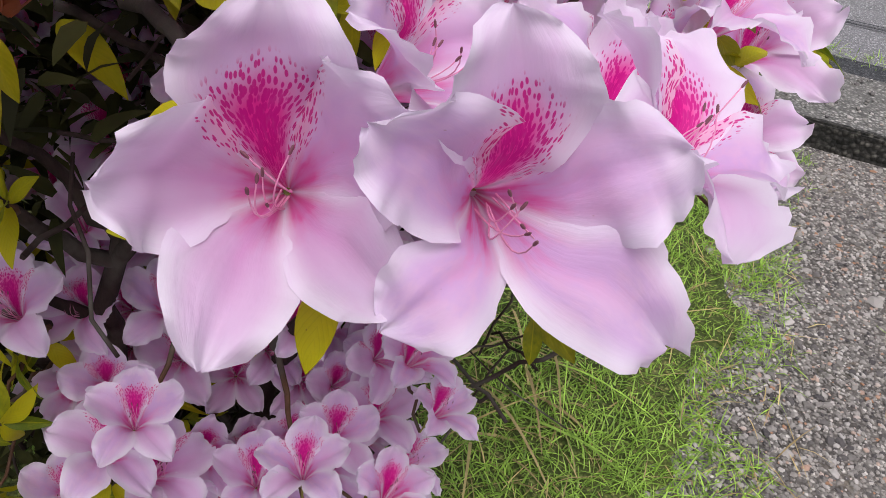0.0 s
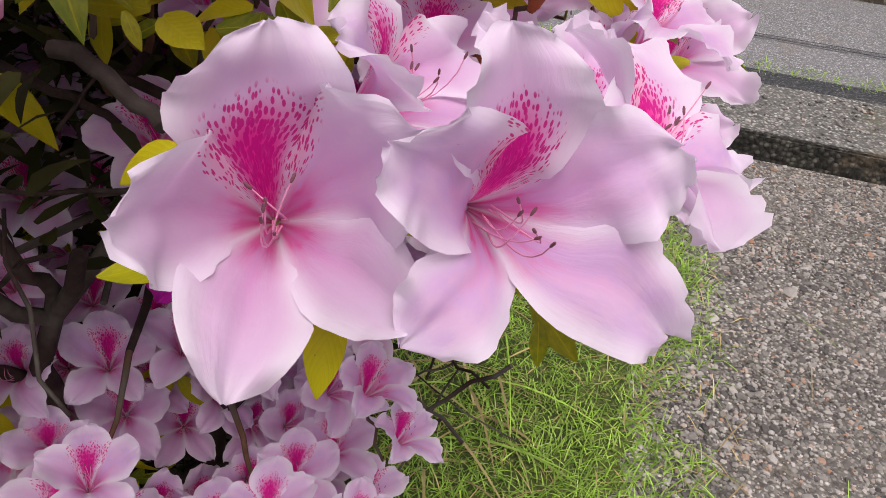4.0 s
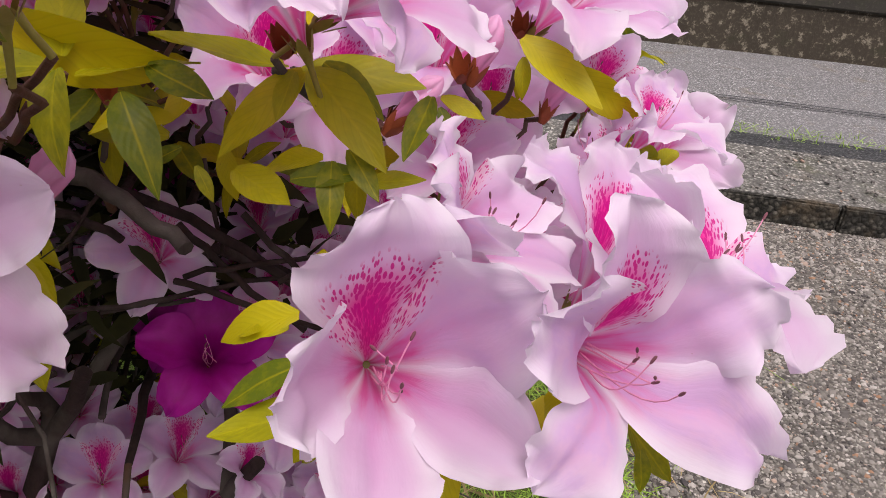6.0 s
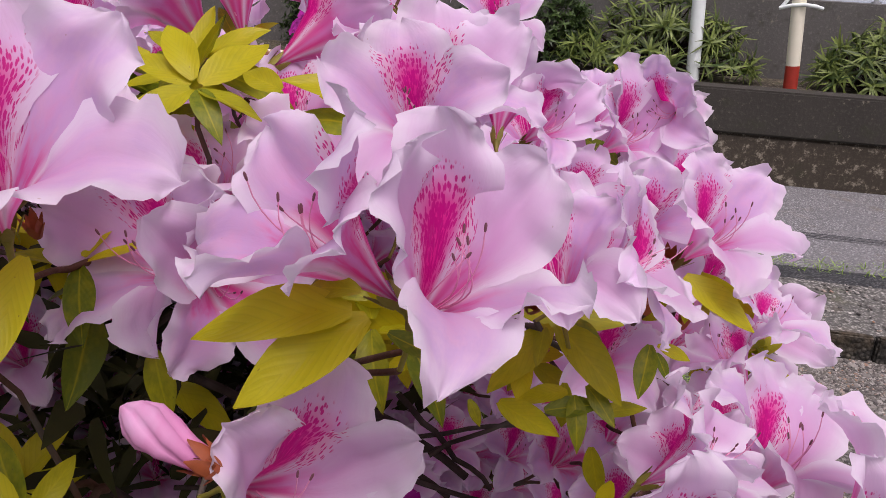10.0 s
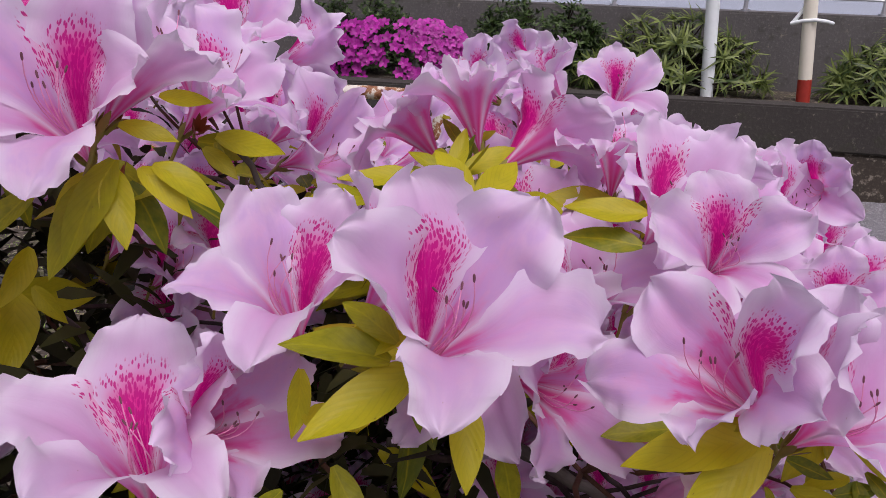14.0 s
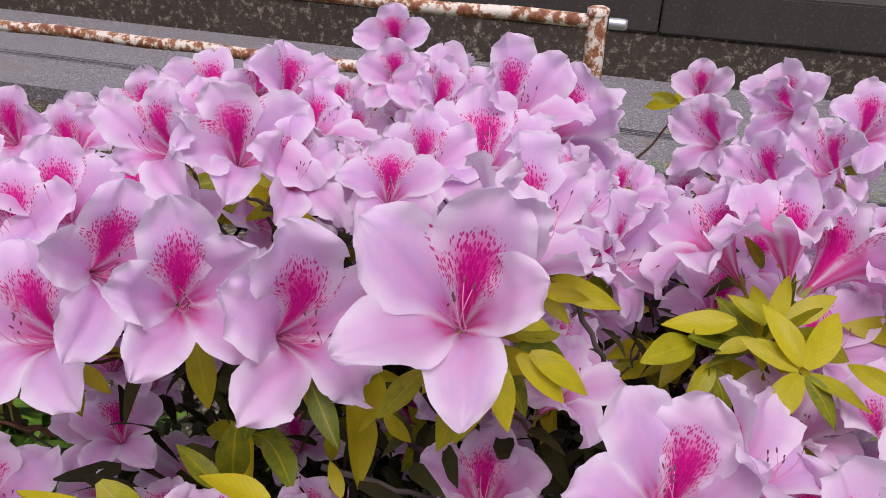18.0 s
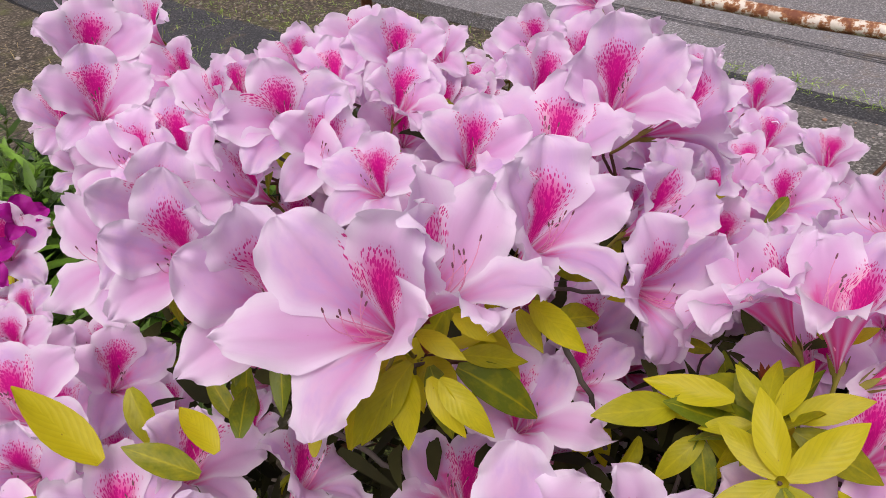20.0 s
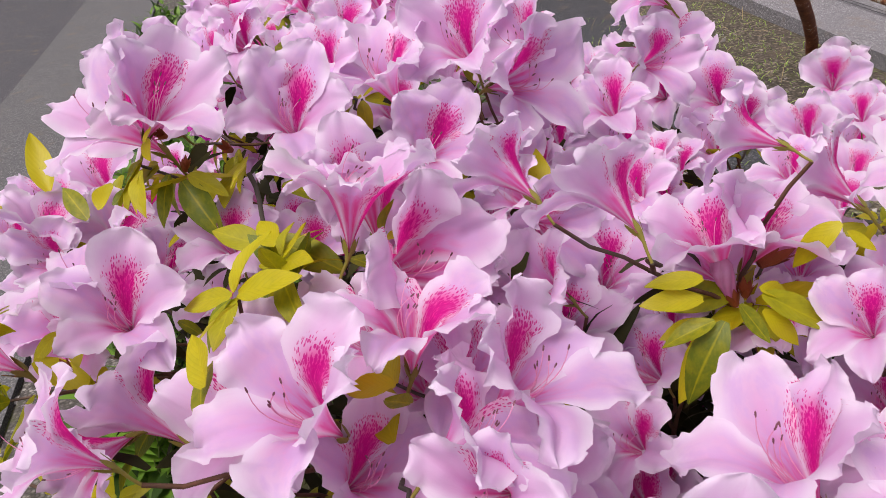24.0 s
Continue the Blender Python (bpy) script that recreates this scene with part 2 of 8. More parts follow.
# darker copy of the azalea leaf: shade inside the crown put into its colour
LEAF_SHADED = leaf_material("azalea_leaf_shaded_copy", (0.24, 0.26, 0.02), (0.13, 0.16, 0.02), (0.06, 0.085, 0.015))
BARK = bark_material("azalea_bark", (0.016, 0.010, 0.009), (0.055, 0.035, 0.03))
TWIG = bark_material("young_twig", (0.07, 0.035, 0.02), (0.15, 0.08, 0.045))


def plain(name, c, rough=0.6, vary=0.25, scale=300.0, spec=0.4, metal=0.0):
    m = Mat(name, rough=rough, spec=spec, metal=metal)
    n = m.noise(m.coords(), scale, 4.0)
    m.color(m.mix(n, tuple(q * (1 - vary) for q in c), tuple(min(1, q * (1 + vary)) for q in c)))
    m.bump(n, 0.15, 0.0006)
    return m.mat


CALYX = plain("calyx_green", (0.22, 0.20, 0.03), 0.5)
SCALE = plain("brown_bud_scale", (0.26, 0.06, 0.018), 0.55)
FILAMENT = plain("filament_pink", (0.76, 0.30, 0.48), 0.45)
ANTHER = plain("anther_dark", (0.17, 0.06, 0.08), 0.7)

# ---- azalea flowers ----
def petal_mesh(index, seed, spread, length, ruffle, shape=None):
    """One of the five petals, with its share of the funnel; index 0 is the upper one, then clockwise. shape: its turn, length and spread, where these are known."""
    r = random.Random(seed * 17 + index * 5)
    root, swing = radians(72 * index), radians(shape[0] if shape else r.uniform(-5, 5))
    kind = ("top", "side", "low", "low", "side")[index]
    flip = index == 1
    na, nw = (28, 16) if shape else (22, 12)
    low = kind == "low"
    th_end = radians(spread + (shape[2] if shape else r.uniform(-8, 8)) + {"top": -9, "side": -2, "low": 12}[kind])
    curl = radians((r.uniform(15, 35) if shape else r.uniform(5, 45)) + (12 if low else 0))
    hmax = {"top": 0.0224, "side": 0.0207, "low": 0.0192}[kind] * r.uniform(0.92, 1.08)
    limb = length * (shape[1] if shape else r.uniform(0.95, 1.05)) * (1.16 if low else 1.0)
    hmax *= shape[1] ** 0.5 if shape else 1.0
    cup = r.uniform(-0.05, 0.40)
    ph, fr = r.uniform(0, 6), r.uniform(1.3, 2.2)
    ph2, skew = r.uniform(0, 6), r.uniform(-0.007, 0.007)
    twist = r.uniform(-0.35, 0.35)
    verts, uvs = [], []
    rc, zc, last = 0.0150, -0.001, 0.0
    for i in range(na + 1):
        s = i / na
        if s <= 0.34:
            q = s / 0.34
            rad, z = 0.0013 + 0.0137 * q**1.4, -0.037 + 0.036 * q
            for j in range(nw + 1):
                w = 2 * j / nw - 1
                a = root + w * radians(40)
                verts.append((rad * math.sin(a), rad * math.cos(a), z))
                uvs.append(((1 - j / nw) if flip else j / nw, s))
            continue
        q = 1 - (1 - (s - 0.34) / 0.66) ** 1.8
        s = 0.34 + 0.66 * q
        dl = limb * (q - last)
        mid = (q + last) / 2
        last = q
        th = radians(32) + (th_end - radians(32)) * min(1, mid * 1.7) ** 0.9 + curl * max(0, mid - 0.5) / 0.5
        rc += dl * math.sin(th)
        zc += dl * math.cos(th)
        grow = min(1.0, q / 0.42)
        grow = grow * grow * (3 - 2 * grow)
        half = 0.0112 + (hmax - 0.0112) * grow
        if q > 0.40:
            k = (q - 0.40) / 0.60
            half *= max(0.02, 1 - k ** (1.8 if low else 2.4)) ** (0.74 if low else 0.60)
        half *= 1 + 0.05 * noise.noise(Vector((q * 5.5, seed * 1.7, index * 3.3))) * min(1, 2 * q)
        phi = root + swing * (min(1.0, q / 0.45) ** 2) * (3 - 2 * min(1.0, q / 0.45))
        e, t = Vector((math.sin(phi), math.cos(phi), 0)), Vector((math.cos(phi), -math.sin(phi), 0))
        wrap = max(0.0, 1 - q / 0.35)
        nrm = -e * math.cos(th) + Vector((0, 0, 1)) * math.sin(th)
        for j in range(nw + 1):
            w = 2 * j / nw - 1
            x = half * w + skew * q * q
            p = e * rc + t * x + Vector((0, 0, zc))
            p -= e * wrap * 0.015 * (1 - math.cos(w * radians(37)))
            wave = math.sin(fr * 6.28 * q + ph + (2.0 if w > 0 else 0)) * abs(w) ** 2.0
            wave += 0.4 * math.sin(2.6 * fr * 6.28 * q + ph2 + w) * abs(w) ** 3
            wave += 0.28 * math.sin(5.7 * fr * 6.28 * q + 2 * ph2 - 2 * w) * abs(w) ** 5
            wave += 0.9 * noise.noise(Vector((w * 1.7 + seed * 3.1, q * 3.2 + index * 5.3, ph)))
            p += nrm * (cup * half * w * w + ruffle * q * wave - 0.0026 * math.exp(-(w / 0.2) ** 2) * min(1, 2 * q))
            p += nrm * (twist * half * w * q)
            p += nrm * 0.0012 * ((index * 2) % 5 - 2) * q
            verts.append(p)
            uvs.append(((1 - j / nw) if flip else j / nw, s))
    faces = [(i * (nw + 1) + j, i * (nw + 1) + j + 1, (i + 1) * (nw + 1) + j + 1, (i + 1) * (nw + 1) + j) for i in range(na) for j in range(nw)]
    mat = (FLUSHED if seed in (7, 8, 46, 48, 63, 68, 69, 70, 85, 98) else {"top": PETAL_TOP, "side": PETAL_SIDE, "low": PETAL_LOW})[kind]
    return raw_mesh("petal", verts, faces, mat, uvs=uvs)


def stamen_mesh(seed, long):
    """A curved filament that rises at its end, with a dark anther."""
    r = random.Random(seed)
    bow, rise = r.uniform(0.2, 0.7), r.uniform(0.2, 0.9)
    pts = []
    for i in range(9):
        q = i / 8
        pts.append(Vector((0.0025 * math.sin(seed + 2 * q), -0.002 - long * 0.42 * q * bow * 2 + long * 0.75 * rise * q**3, -0.022 + long * 1.4 * q * (1 - 0.15 * q))))
    v, f = tube(pts, [0.00038 - 0.00014 * i / 8 for i in range(9)], 5)
    n = len(f)
    d = (pts[-1] - pts[-2]).normalized()
    v2, f2 = tube([pts[-1] - d * 0.0008, pts[-1], pts[-1] + d * 0.0016, pts[-1] + d * 0.0024], [0.0003, 0.00052, 0.00052, 0.00025], 6)
    verts, faces = merge([(v, f), (v2, f2)])
    return raw_mesh("stamen", verts, faces, FILAMENT, ANTHER, slots=[0] * n + [1] * len(f2))


def flower_base_mesh():
    """Pedicel and calyx, with five small green lobes."""
    parts = [tube([(0, -0.006, -0.060), (0, -0.004, -0.052), (0, -0.001, -0.044), (0, 0, -0.037)], [0.0012, 0.0012, 0.0014, 0.0030], 7)]
    for k in range(5):
        a = radians(36 + 72 * k)
        d = Vector((math.sin(a), math.cos(a), 0))
        s = Vector((math.cos(a), -math.sin(a), 0))
        z = Vector((0, 0, 1))
        rows = []
        for q, h in ((0, 0.0018), (0.4, 0.0022), (0.8, 0.0012), (1.0, 0.0002)):
            c = d * (0.0030 + 0.0032 * q) + z * (-0.038 + 0.011 * q)
            rows += [c - s * h, c + d * 0.0004, c + s * h]
        parts.append((rows, [(3 * i + j, 3 * i + j + 1, 3 * i + j + 4, 3 * i + j + 3) for i in range(3) for j in range(2)]))
    v, f = merge(parts)
    return raw_mesh("calyx", v, f, CALYX)


PETALS = [[petal_mesh(i, s, sp, ln, ru) for i in range(5)] for s, sp, ln, ru in (
    (1, 78, 0.042, 0.0042), (2, 71, 0.043, 0.0052), (3, 82, 0.041, 0.0048), (4, 62, 0.043, 0.0058), (5, 74, 0.044, 0.0050), (6, 66, 0.041, 0.0062), (7, 52, 0.044, 0.0052), (8, 58, 0.042, 0.0060), (9, 70, 0.043, 0.0060), (10, 63, 0.044, 0.0066))]
REACH = [sum(max(math.hypot(v.co.x, v.co.y) for v in m.vertices) for m in five) / 5 for five in PETALS]
PURPLES = [p.copy() for p in PETALS[2]]
for p in PURPLES:
    p.materials[0] = PETAL_PURPLE
STAMENS = [stamen_mesh(s, ln) for s, ln in ((1, 0.030), (2, 0.034), (3, 0.027), (4, 0.031))]
PISTIL = stamen_mesh(9, 0.044)
BASE = flower_base_mesh()
TWIGS = []
BLOOMS = []


def bloom(bush, x, y, z, rx, ry, rz, size, form=0, full=True, purple=False):
    """An open flower with its throat at x, y, z; size: its width in metres; its own z axis is the way it faces."""
    at = pose(x, y, z, rx, ry, rz)
    k = size / (2 * REACH[form % len(REACH)])
    ob = child("flower", BASE, bush, at @ Matrix.Scale(k, 4), "magenta azalea flower" if purple else "")
    for mesh in PURPLES if purple else PETALS[form % len(PETALS)]:
        child("petal", mesh, ob)
    n = 5 if full else 3
    for i in range(n):
        a = (form * 53 + i * 71) % 360
        child("stamen", STAMENS[(i + form) % 4], ob, pose(0, 0, 0, (i * 7) % 11 - 5, (i * 5) % 13 - 6, (a - 180) * 0.28))
    child("pistil", PISTIL, ob, pose(0, 0, 0, 0, 0, form * 9 % 25 - 12), "long curved pink style")
    BLOOMS.append(at.translation.copy())
    TWIGS.append(at @ Vector((0, -0.006 * k, -0.060 * k)))
    return ob


def open_flower(bush, x, y, z, rx, ry, rz, k, seed, *shapes):
    """A large flower with petals of its own: k is its scale, shapes the turn, length and spread of each petal."""
    at = pose(x, y, z, rx, ry, rz)
    ob = child("flower", BASE, bush, at @ Matrix.Scale(k, 4))
    for i, shape in enumerate(shapes):
        child("petal", petal_mesh(i, 40 + seed, 70, 0.043, 0.0045 + 0.0015 * ((seed * 7) % 3) / 2, shape), ob)
    for i in range(5):
        a = (seed * 53 + i * 71) % 360
        child("stamen", STAMENS[(i + seed) % 4], ob, pose(0, 0, 0, (i * 7) % 11 - 5, (i * 5) % 13 - 6, (a - 180) * 0.28))
    child("pistil", PISTIL, ob, pose(0, 0, 0, 0, 0, seed * 9 % 25 - 12), "long curved pink style")
    BLOOMS.append(at.translation.copy())
    TWIGS.append(at @ Vector((0, -0.006 * k, -0.060 * k)))
    return ob


# ---- leaves ----
def leaf_mesh(name, length, width, droop, fold, mat, seed=0, na=8, nw=4):
    r = random.Random(seed)
    verts, uvs = [], []
    tw = r.uniform(-0.4, 0.4)
    for i in range(na + 1):
        s = i / na
        half = width / 2 * max(0.02, math.sin(math.pi * min(1, 0.04 + 0.96 * s) ** 0.86)) ** 0.85
        for j in range(nw + 1):
            w = 2 * j / nw - 1
            x = half * w
            z = -droop * length * s * s + fold * abs(x) + tw * x * s + 0.0006 * math.sin(9 * s + 3 * w + seed)
            verts.append((x, length * s * (1 - 0.25 * droop * s), z))
            uvs.append((j / nw, s))
    faces = [(i * (nw + 1) + j, i * (nw + 1) + j + 1, (i + 1) * (nw + 1) + j + 1, (i + 1) * (nw + 1) + j) for i in range(na) for j in range(nw)]
    return raw_mesh(name, verts, faces, mat, uvs=uvs)


LEAVES = [leaf_mesh("leaf", 0.050, 0.0188, d, f, LEAF, s) for s, (d, f) in enumerate(((0.10, 0.25), (0.30, 0.35), (0.45, 0.2), (-0.12, 0.3), (0.2, 0.1)))]
INNER = [leaf_mesh("leaf", 0.034, 0.013, d, f, LEAF_SHADED, s) for s, (d, f) in enumerate(((0.2, 0.3), (0.4, 0.2), (0.0, 0.3)))]


def whorl(bush, x, y, z, rx, ry, rz, n=6, size=0.05, lift=20, seed=0, inner=False):
    """A tuft of leaves round the end of a twig; its own z axis is the way the twig points, lift: how far the leaves rise towards it."""
    r = random.Random(seed * 7 + n)
    at = pose(x, y, z, rx, ry, rz)
    for i in range(n):
        a = 360 * i / n + r.uniform(-18, 18)
        up = lift + r.uniform(-18, 18)
        k = size / 0.05 * r.uniform(0.72, 1.12)
        m = at @ pose(0, 0, r.uniform(-0.006, 0.002), 0, 0, a) @ pose(0, 0.003, 0, up, r.uniform(-25, 25), 0) @ Matrix.Scale(k, 4)
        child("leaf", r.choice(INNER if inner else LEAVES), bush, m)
    TWIGS.append(at @ Vector((0, 0, -0.004)))


def leaf(bush, x, y, z, rx, ry, rz, size, form=0):
    child("leaf", LEAVES[form % len(LEAVES)], bush, pose(x, y, z, rx, ry, rz) @ Matrix.Scale(size / 0.05, 4))


def bud_mesh():
    verts, uvs, faces = [], [], []
    prof = ((0.0, 0.0022), (0.12, 0.0045), (0.3, 0.0052), (0.5, 0.0070), (0.7, 0.0080), (0.85, 0.0062), (0.96, 0.0026), (1.0, 0.0004))
    n = 40
    for i, (s, rad) in enumerate(prof):
        for k in range(n):
            a = 6.283 * k / n + 2.0 * s
            q = rad * (1 + (0.30 * abs(math.sin(2.5 * (6.283 * k / n))) ** 0.6 - 0.15) * min(1.0, max(0.0, (s - 0.1) / 0.25)))
            verts.append((q * math.cos(a), q * math.sin(a) + 0.004 * s * s, 0.042 * s))
            uvs.append((k / n, s))
    for i in range(len(prof) - 1):
        for k in range(n):
            faces.append((i * n + k, i * n + (k + 1) % n, (i + 1) * n + (k + 1) % n, (i + 1) * n + k))
    return raw_mesh("bud", verts, faces, BUD_PINK, uvs=uvs)


BUD = bud_mesh()


def scale_mesh():
    parts = []
    for k in range(7):
        a = k * 2.4
        d, s = Vector((math.cos(a), math.sin(a), 0)), Vector((-math.sin(a), math.cos(a), 0))
        rows = []
        for q, h in ((0, 0.002), (0.4, 0.0032), (0.75, 0.0022), (1, 0.0003)):
            c = d * (0.0015 + 0.006 * q) + Vector((0, 0, -0.004 + (0.013 + 0.001 * k) * q))
            rows += [c - s * h, c + d * 0.0006, c + s * h]
        parts.append((rows, [(3 * i + j, 3 * i + j + 1, 3 * i + j + 4, 3 * i + j + 3) for i in range(3) for j in range(2)]))
    v, f = merge(parts)
    return raw_mesh("bud_scale", v, f, SCALE)


SCALES = scale_mesh()


def bud(bush, x, y, z, rx, ry, rz, size=1.0):
    ob = child("bud", BUD, bush, pose(x, y, z, rx, ry, rz) @ Matrix.Scale(size, 4), "closed pink flower bud")
    child("bud_scale", SCALES, ob)
    TWIGS.append(Vector((x, y, z)))


def scales(bush, x, y, z, rx, ry, rz, size=1.0):
    child("bud_scale", SCALES, bush, pose(x, y, z, rx, ry, rz) @ Matrix.Scale(size, 4), "red-brown bud scales")



def stick(x0, y0, z0, x1, y1, z1, thick, seed=0):
    """A crooked bare branch."""
    line = bend((x0, y0, z0), (x1, y1, z1), 0.06, 8, 0.05 * thick + 0.001, 3000 + seed)
    v, f = tube(line, [thick * (1 - 0.03 * i) for i in range(9)], 7)
    child("branch", raw_mesh("branch", v, f, BARK), bush)


# ---- ground, road and sea wall ----
def stony(name, dark, light, chip, scale, moss=0.0, relief=0.6):
    """Exposed-aggregate concrete or worn asphalt: chips of several greys, with stains and moss."""
    m = Mat(name, rough=0.85, spec=0.25)
    p = m.coords()
    tone = m.voronoi(p, scale, out="Color")
    edge = m.voronoi(p, scale)
    val = m.split(tone)[0]
    c = m.ramp(val, (0.0, dark), (0.45, light), (0.85, chip), (1.0, tuple(min(1, 1.5 * q) for q in chip)))
    c = m.mix(m.step(edge, 0.25, 0.6, 0.0, 0.75), c, tuple(q * 0.45 for q in dark))
    big = m.noise(p, 2.2, 5.0)
    c = m.mix(m.step(big, 0.35, 0.7, 0.0, 0.45), c, tuple(q * 0.6 for q in light))
    warm = m.noise(p, 7.0, 4.0)
    c = m.mix(m.step(warm, 0.55, 0.75, 0.0, 0.35), c, (0.20, 0.15, 0.09))
    if moss:
        c = m.mix(m.step(m.noise(m.scaled(p, (1, 1, 1), (4, 2, 0)), 5.0, 6.0), 0.62 - 0.1 * moss, 0.78, 0.0, 0.7 * moss), c, (0.09, 0.11, 0.025))
    m.color(c).bump(m.math("ADD", m.math("MULTIPLY", edge, -1.0), m.math("MULTIPLY", m.noise(p, scale * 2.5), 0.5)), relief, 0.006)
    return m.mat


AGGREGATE = stony("exposed_aggregate", (0.085, 0.077, 0.068), (0.25, 0.23, 0.205), (0.42, 0.40, 0.36), 110.0, 0.4)
SLAB = stony("old_slab", (0.11, 0.11, 0.10), (0.24, 0.235, 0.215), (0.36, 0.35, 0.32), 90.0, 0.5)
# kerb front: dark moss, with the shadow on this side put into the colour
KERB = stony("mossy_shaded_kerb_face", (0.02, 0.02, 0.017), (0.05, 0.048, 0.04), (0.10, 0.095, 0.08), 70.0, 0.6, 1.0)
ASPHALT = stony("grey_road", (0.17, 0.17, 0.17), (0.28, 0.28, 0.285), (0.38, 0.38, 0.38), 140.0, 0.0, 0.3)
PATCH = stony("dark_asphalt_patch", (0.035, 0.038, 0.042), (0.075, 0.08, 0.085), (0.13, 0.13, 0.13), 140.0, 0.3)
LAWN = stony("mossy_lawn_soil", (0.045, 0.065, 0.016), (0.10, 0.14, 0.03), (0.18, 0.19, 0.06), 140.0, 1.2)
PALE = stony("smooth_pavement", (0.11, 0.115, 0.115), (0.155, 0.16, 0.155), (0.20, 0.20, 0.19), 160.0, 0.0, 0.15)
EDGING = stony("pebbly_edging", (0.06, 0.057, 0.05), (0.14, 0.13, 0.11), (0.25, 0.24, 0.21), 90.0, 0.8)
DIM = stony("dark_smooth_asphalt", (0.07, 0.072, 0.075), (0.10, 0.103, 0.107), (0.14, 0.14, 0.145), 160.0, 0.0, 0.15)
SOIL = stony("bare_soil", (0.05, 0.042, 0.032), (0.13, 0.11, 0.08), (0.22, 0.19, 0.14), 60.0, 1.2)


def wall_material(name, a, b, lichen):
    m = Mat(name, rough=0.9, spec=0.2)
    p = m.coords()
    streak = m.noise(m.scaled(p, (5.0, 5.0, 0.8)), 1.0, 6.0, 0.65)
    fine = m.noise(p, 60.0, 5.0)
    c = m.mix(streak, a, b)
    c = m.mix(m.step(fine, 0.5, 0.72, 0.0, 0.4), c, tuple(q * 1.7 for q in b))
    blot = m.noise(p, 22.0, 8.0, 0.75)
    c = m.mix(m.step(blot, 0.60 - 0.09 * lichen, 0.72 - 0.08 * lichen, 0.0, 0.8), c, (0.33, 0.30, 0.23))
    c = m.mix(m.step(m.noise(m.scaled(p, (1, 1, 1), (3, 1, 7)), 9.0, 6.0), 0.55, 0.72, 0.0, 0.5), c, (0.045, 0.05, 0.028))
    m.color(c).bump(m.math("ADD", fine, m.math("MULTIPLY", blot, lichen * 2)), 0.5, 0.006)
    return m.mat


WALL_SMOOTH = wall_material("weathered_concrete", (0.035, 0.033, 0.029), (0.068, 0.063, 0.053), 0.0)
WALL_ROUGH = wall_material("lichened_concrete", (0.038, 0.032, 0.024), (0.085, 0.072, 0.054), 0.9)
WALL_UPPER = wall_material("grey_sea_wall", (0.085, 0.083, 0.077), (0.15, 0.145, 0.135), 0.0)


def sheet(name, x0, x1, y0, y1, z, mat, label, nx=24, ny=10, rough=0.0, seed=1, depth=0.0, skew=0.0, fray=0.0):
    """A level piece of ground with a little unevenness; depth gives it edges."""
    verts, faces = [], []
    for j in range(ny + 1):
        for i in range(nx + 1):
            x, y = x0 + (x1 - x0) * i / nx, y0 + (y1 - y0) * j / ny
            y += skew * (x - x0)
            if fray and i >= nx - 2:
                x += fray * noise.noise(Vector((y * 4.1, 3.0, seed))) + 0.5 * fray * noise.noise(Vector((y * 13.0, 7.0, seed)))
            verts.append((x, y, z + rough * noise.noise(Vector((x * 3.1, y * 3.1, seed)))))
    for j in range(ny):
        for i in range(nx):
            a = j * (nx + 1) + i
            faces.append((a, a + 1, a + nx + 2, a + nx + 1))
    if depth:
        n = len(verts)
        ring = [i for i in range(nx + 1)] + [j * (nx + 1) + nx for j in range(1, ny + 1)]
        ring += [ny * (nx + 1) + i for i in range(nx - 1, -1, -1)] + [j * (nx + 1) for j in range(ny - 1, 0, -1)]
        verts += [(verts[i][0], verts[i][1], z - depth) for i in ring]
        for k in range(len(ring)):
            q = (k + 1) % len(ring)
            faces.append((ring[k], n + k, n + q, ring[q]))
    return thing(name, label, "ground", raw_mesh(name, verts, faces, mat, smooth=False), kind="structure")


sheet("ground", -400, 400, -400, 4.1, -0.012, SOIL, "bare dark soil that runs on under the plants", 40, 40)
sheet("lawn", -1.3, 0.13, 0.40, 2.24, 0.004, LAWN, "thin mossy lawn soil", 30, 90, 0.008, 4, fray=0.09)
sheet("pavement", 0.0, 14.0, -6.0, 2.31, 0.0, AGGREGATE, "rough exposed-aggregate concrete paving with moss stains", 60, 40, 0.004, 3, 0.05)
sheet("paved_path", -16.0, -0.9, -7.5, -3.17, 0.004, DIM, "smooth dark grey asphalt path", 20, 8, 0.0, 5, 0.05, 0.12)
sheet("paved_verge", -16.0, -0.9, -3.16, -2.40, 0.012, PALE, "smooth grey concrete path beside the bed", 20, 6, 0.003, 6, 0.05, 0.12)
sheet("bed_edging", -16.0, -0.9, -2.375, -2.08, 0.016, EDGING, "pebbly concrete edging strip of the bed", 30, 4, 0.004, 26, 0.05, 0.12)
sheet("old_asphalt", -7.0, -2.3, 1.55, 2.13, 0.012, PATCH, "broken dark asphalt beside the verge", 30, 6, 0.02, 27, 0.06, 0.02)
sheet("pavement_slab", -2.2, 14.0, 2.27, 2.69, 0.080, SLAB, "mossy concrete kerb slab, one step above the paving", 80, 4, 0.006, 7, 0.12)
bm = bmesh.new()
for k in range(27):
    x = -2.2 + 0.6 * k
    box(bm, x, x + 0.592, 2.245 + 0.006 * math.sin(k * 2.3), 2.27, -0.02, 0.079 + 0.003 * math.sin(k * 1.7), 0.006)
thing("kerb", "mossy front of the kerb slab, coloured dark for moss and shadow", "kerb", link_mesh("kerb", bm, KERB, smooth=False), kind="structure")
sheet("pavement_patch", -2.4, 14.0, 2.70, 2.84, 0.074, PATCH, "dark asphalt patch along the slab", 60, 3, 0.006, 8, 0.08)
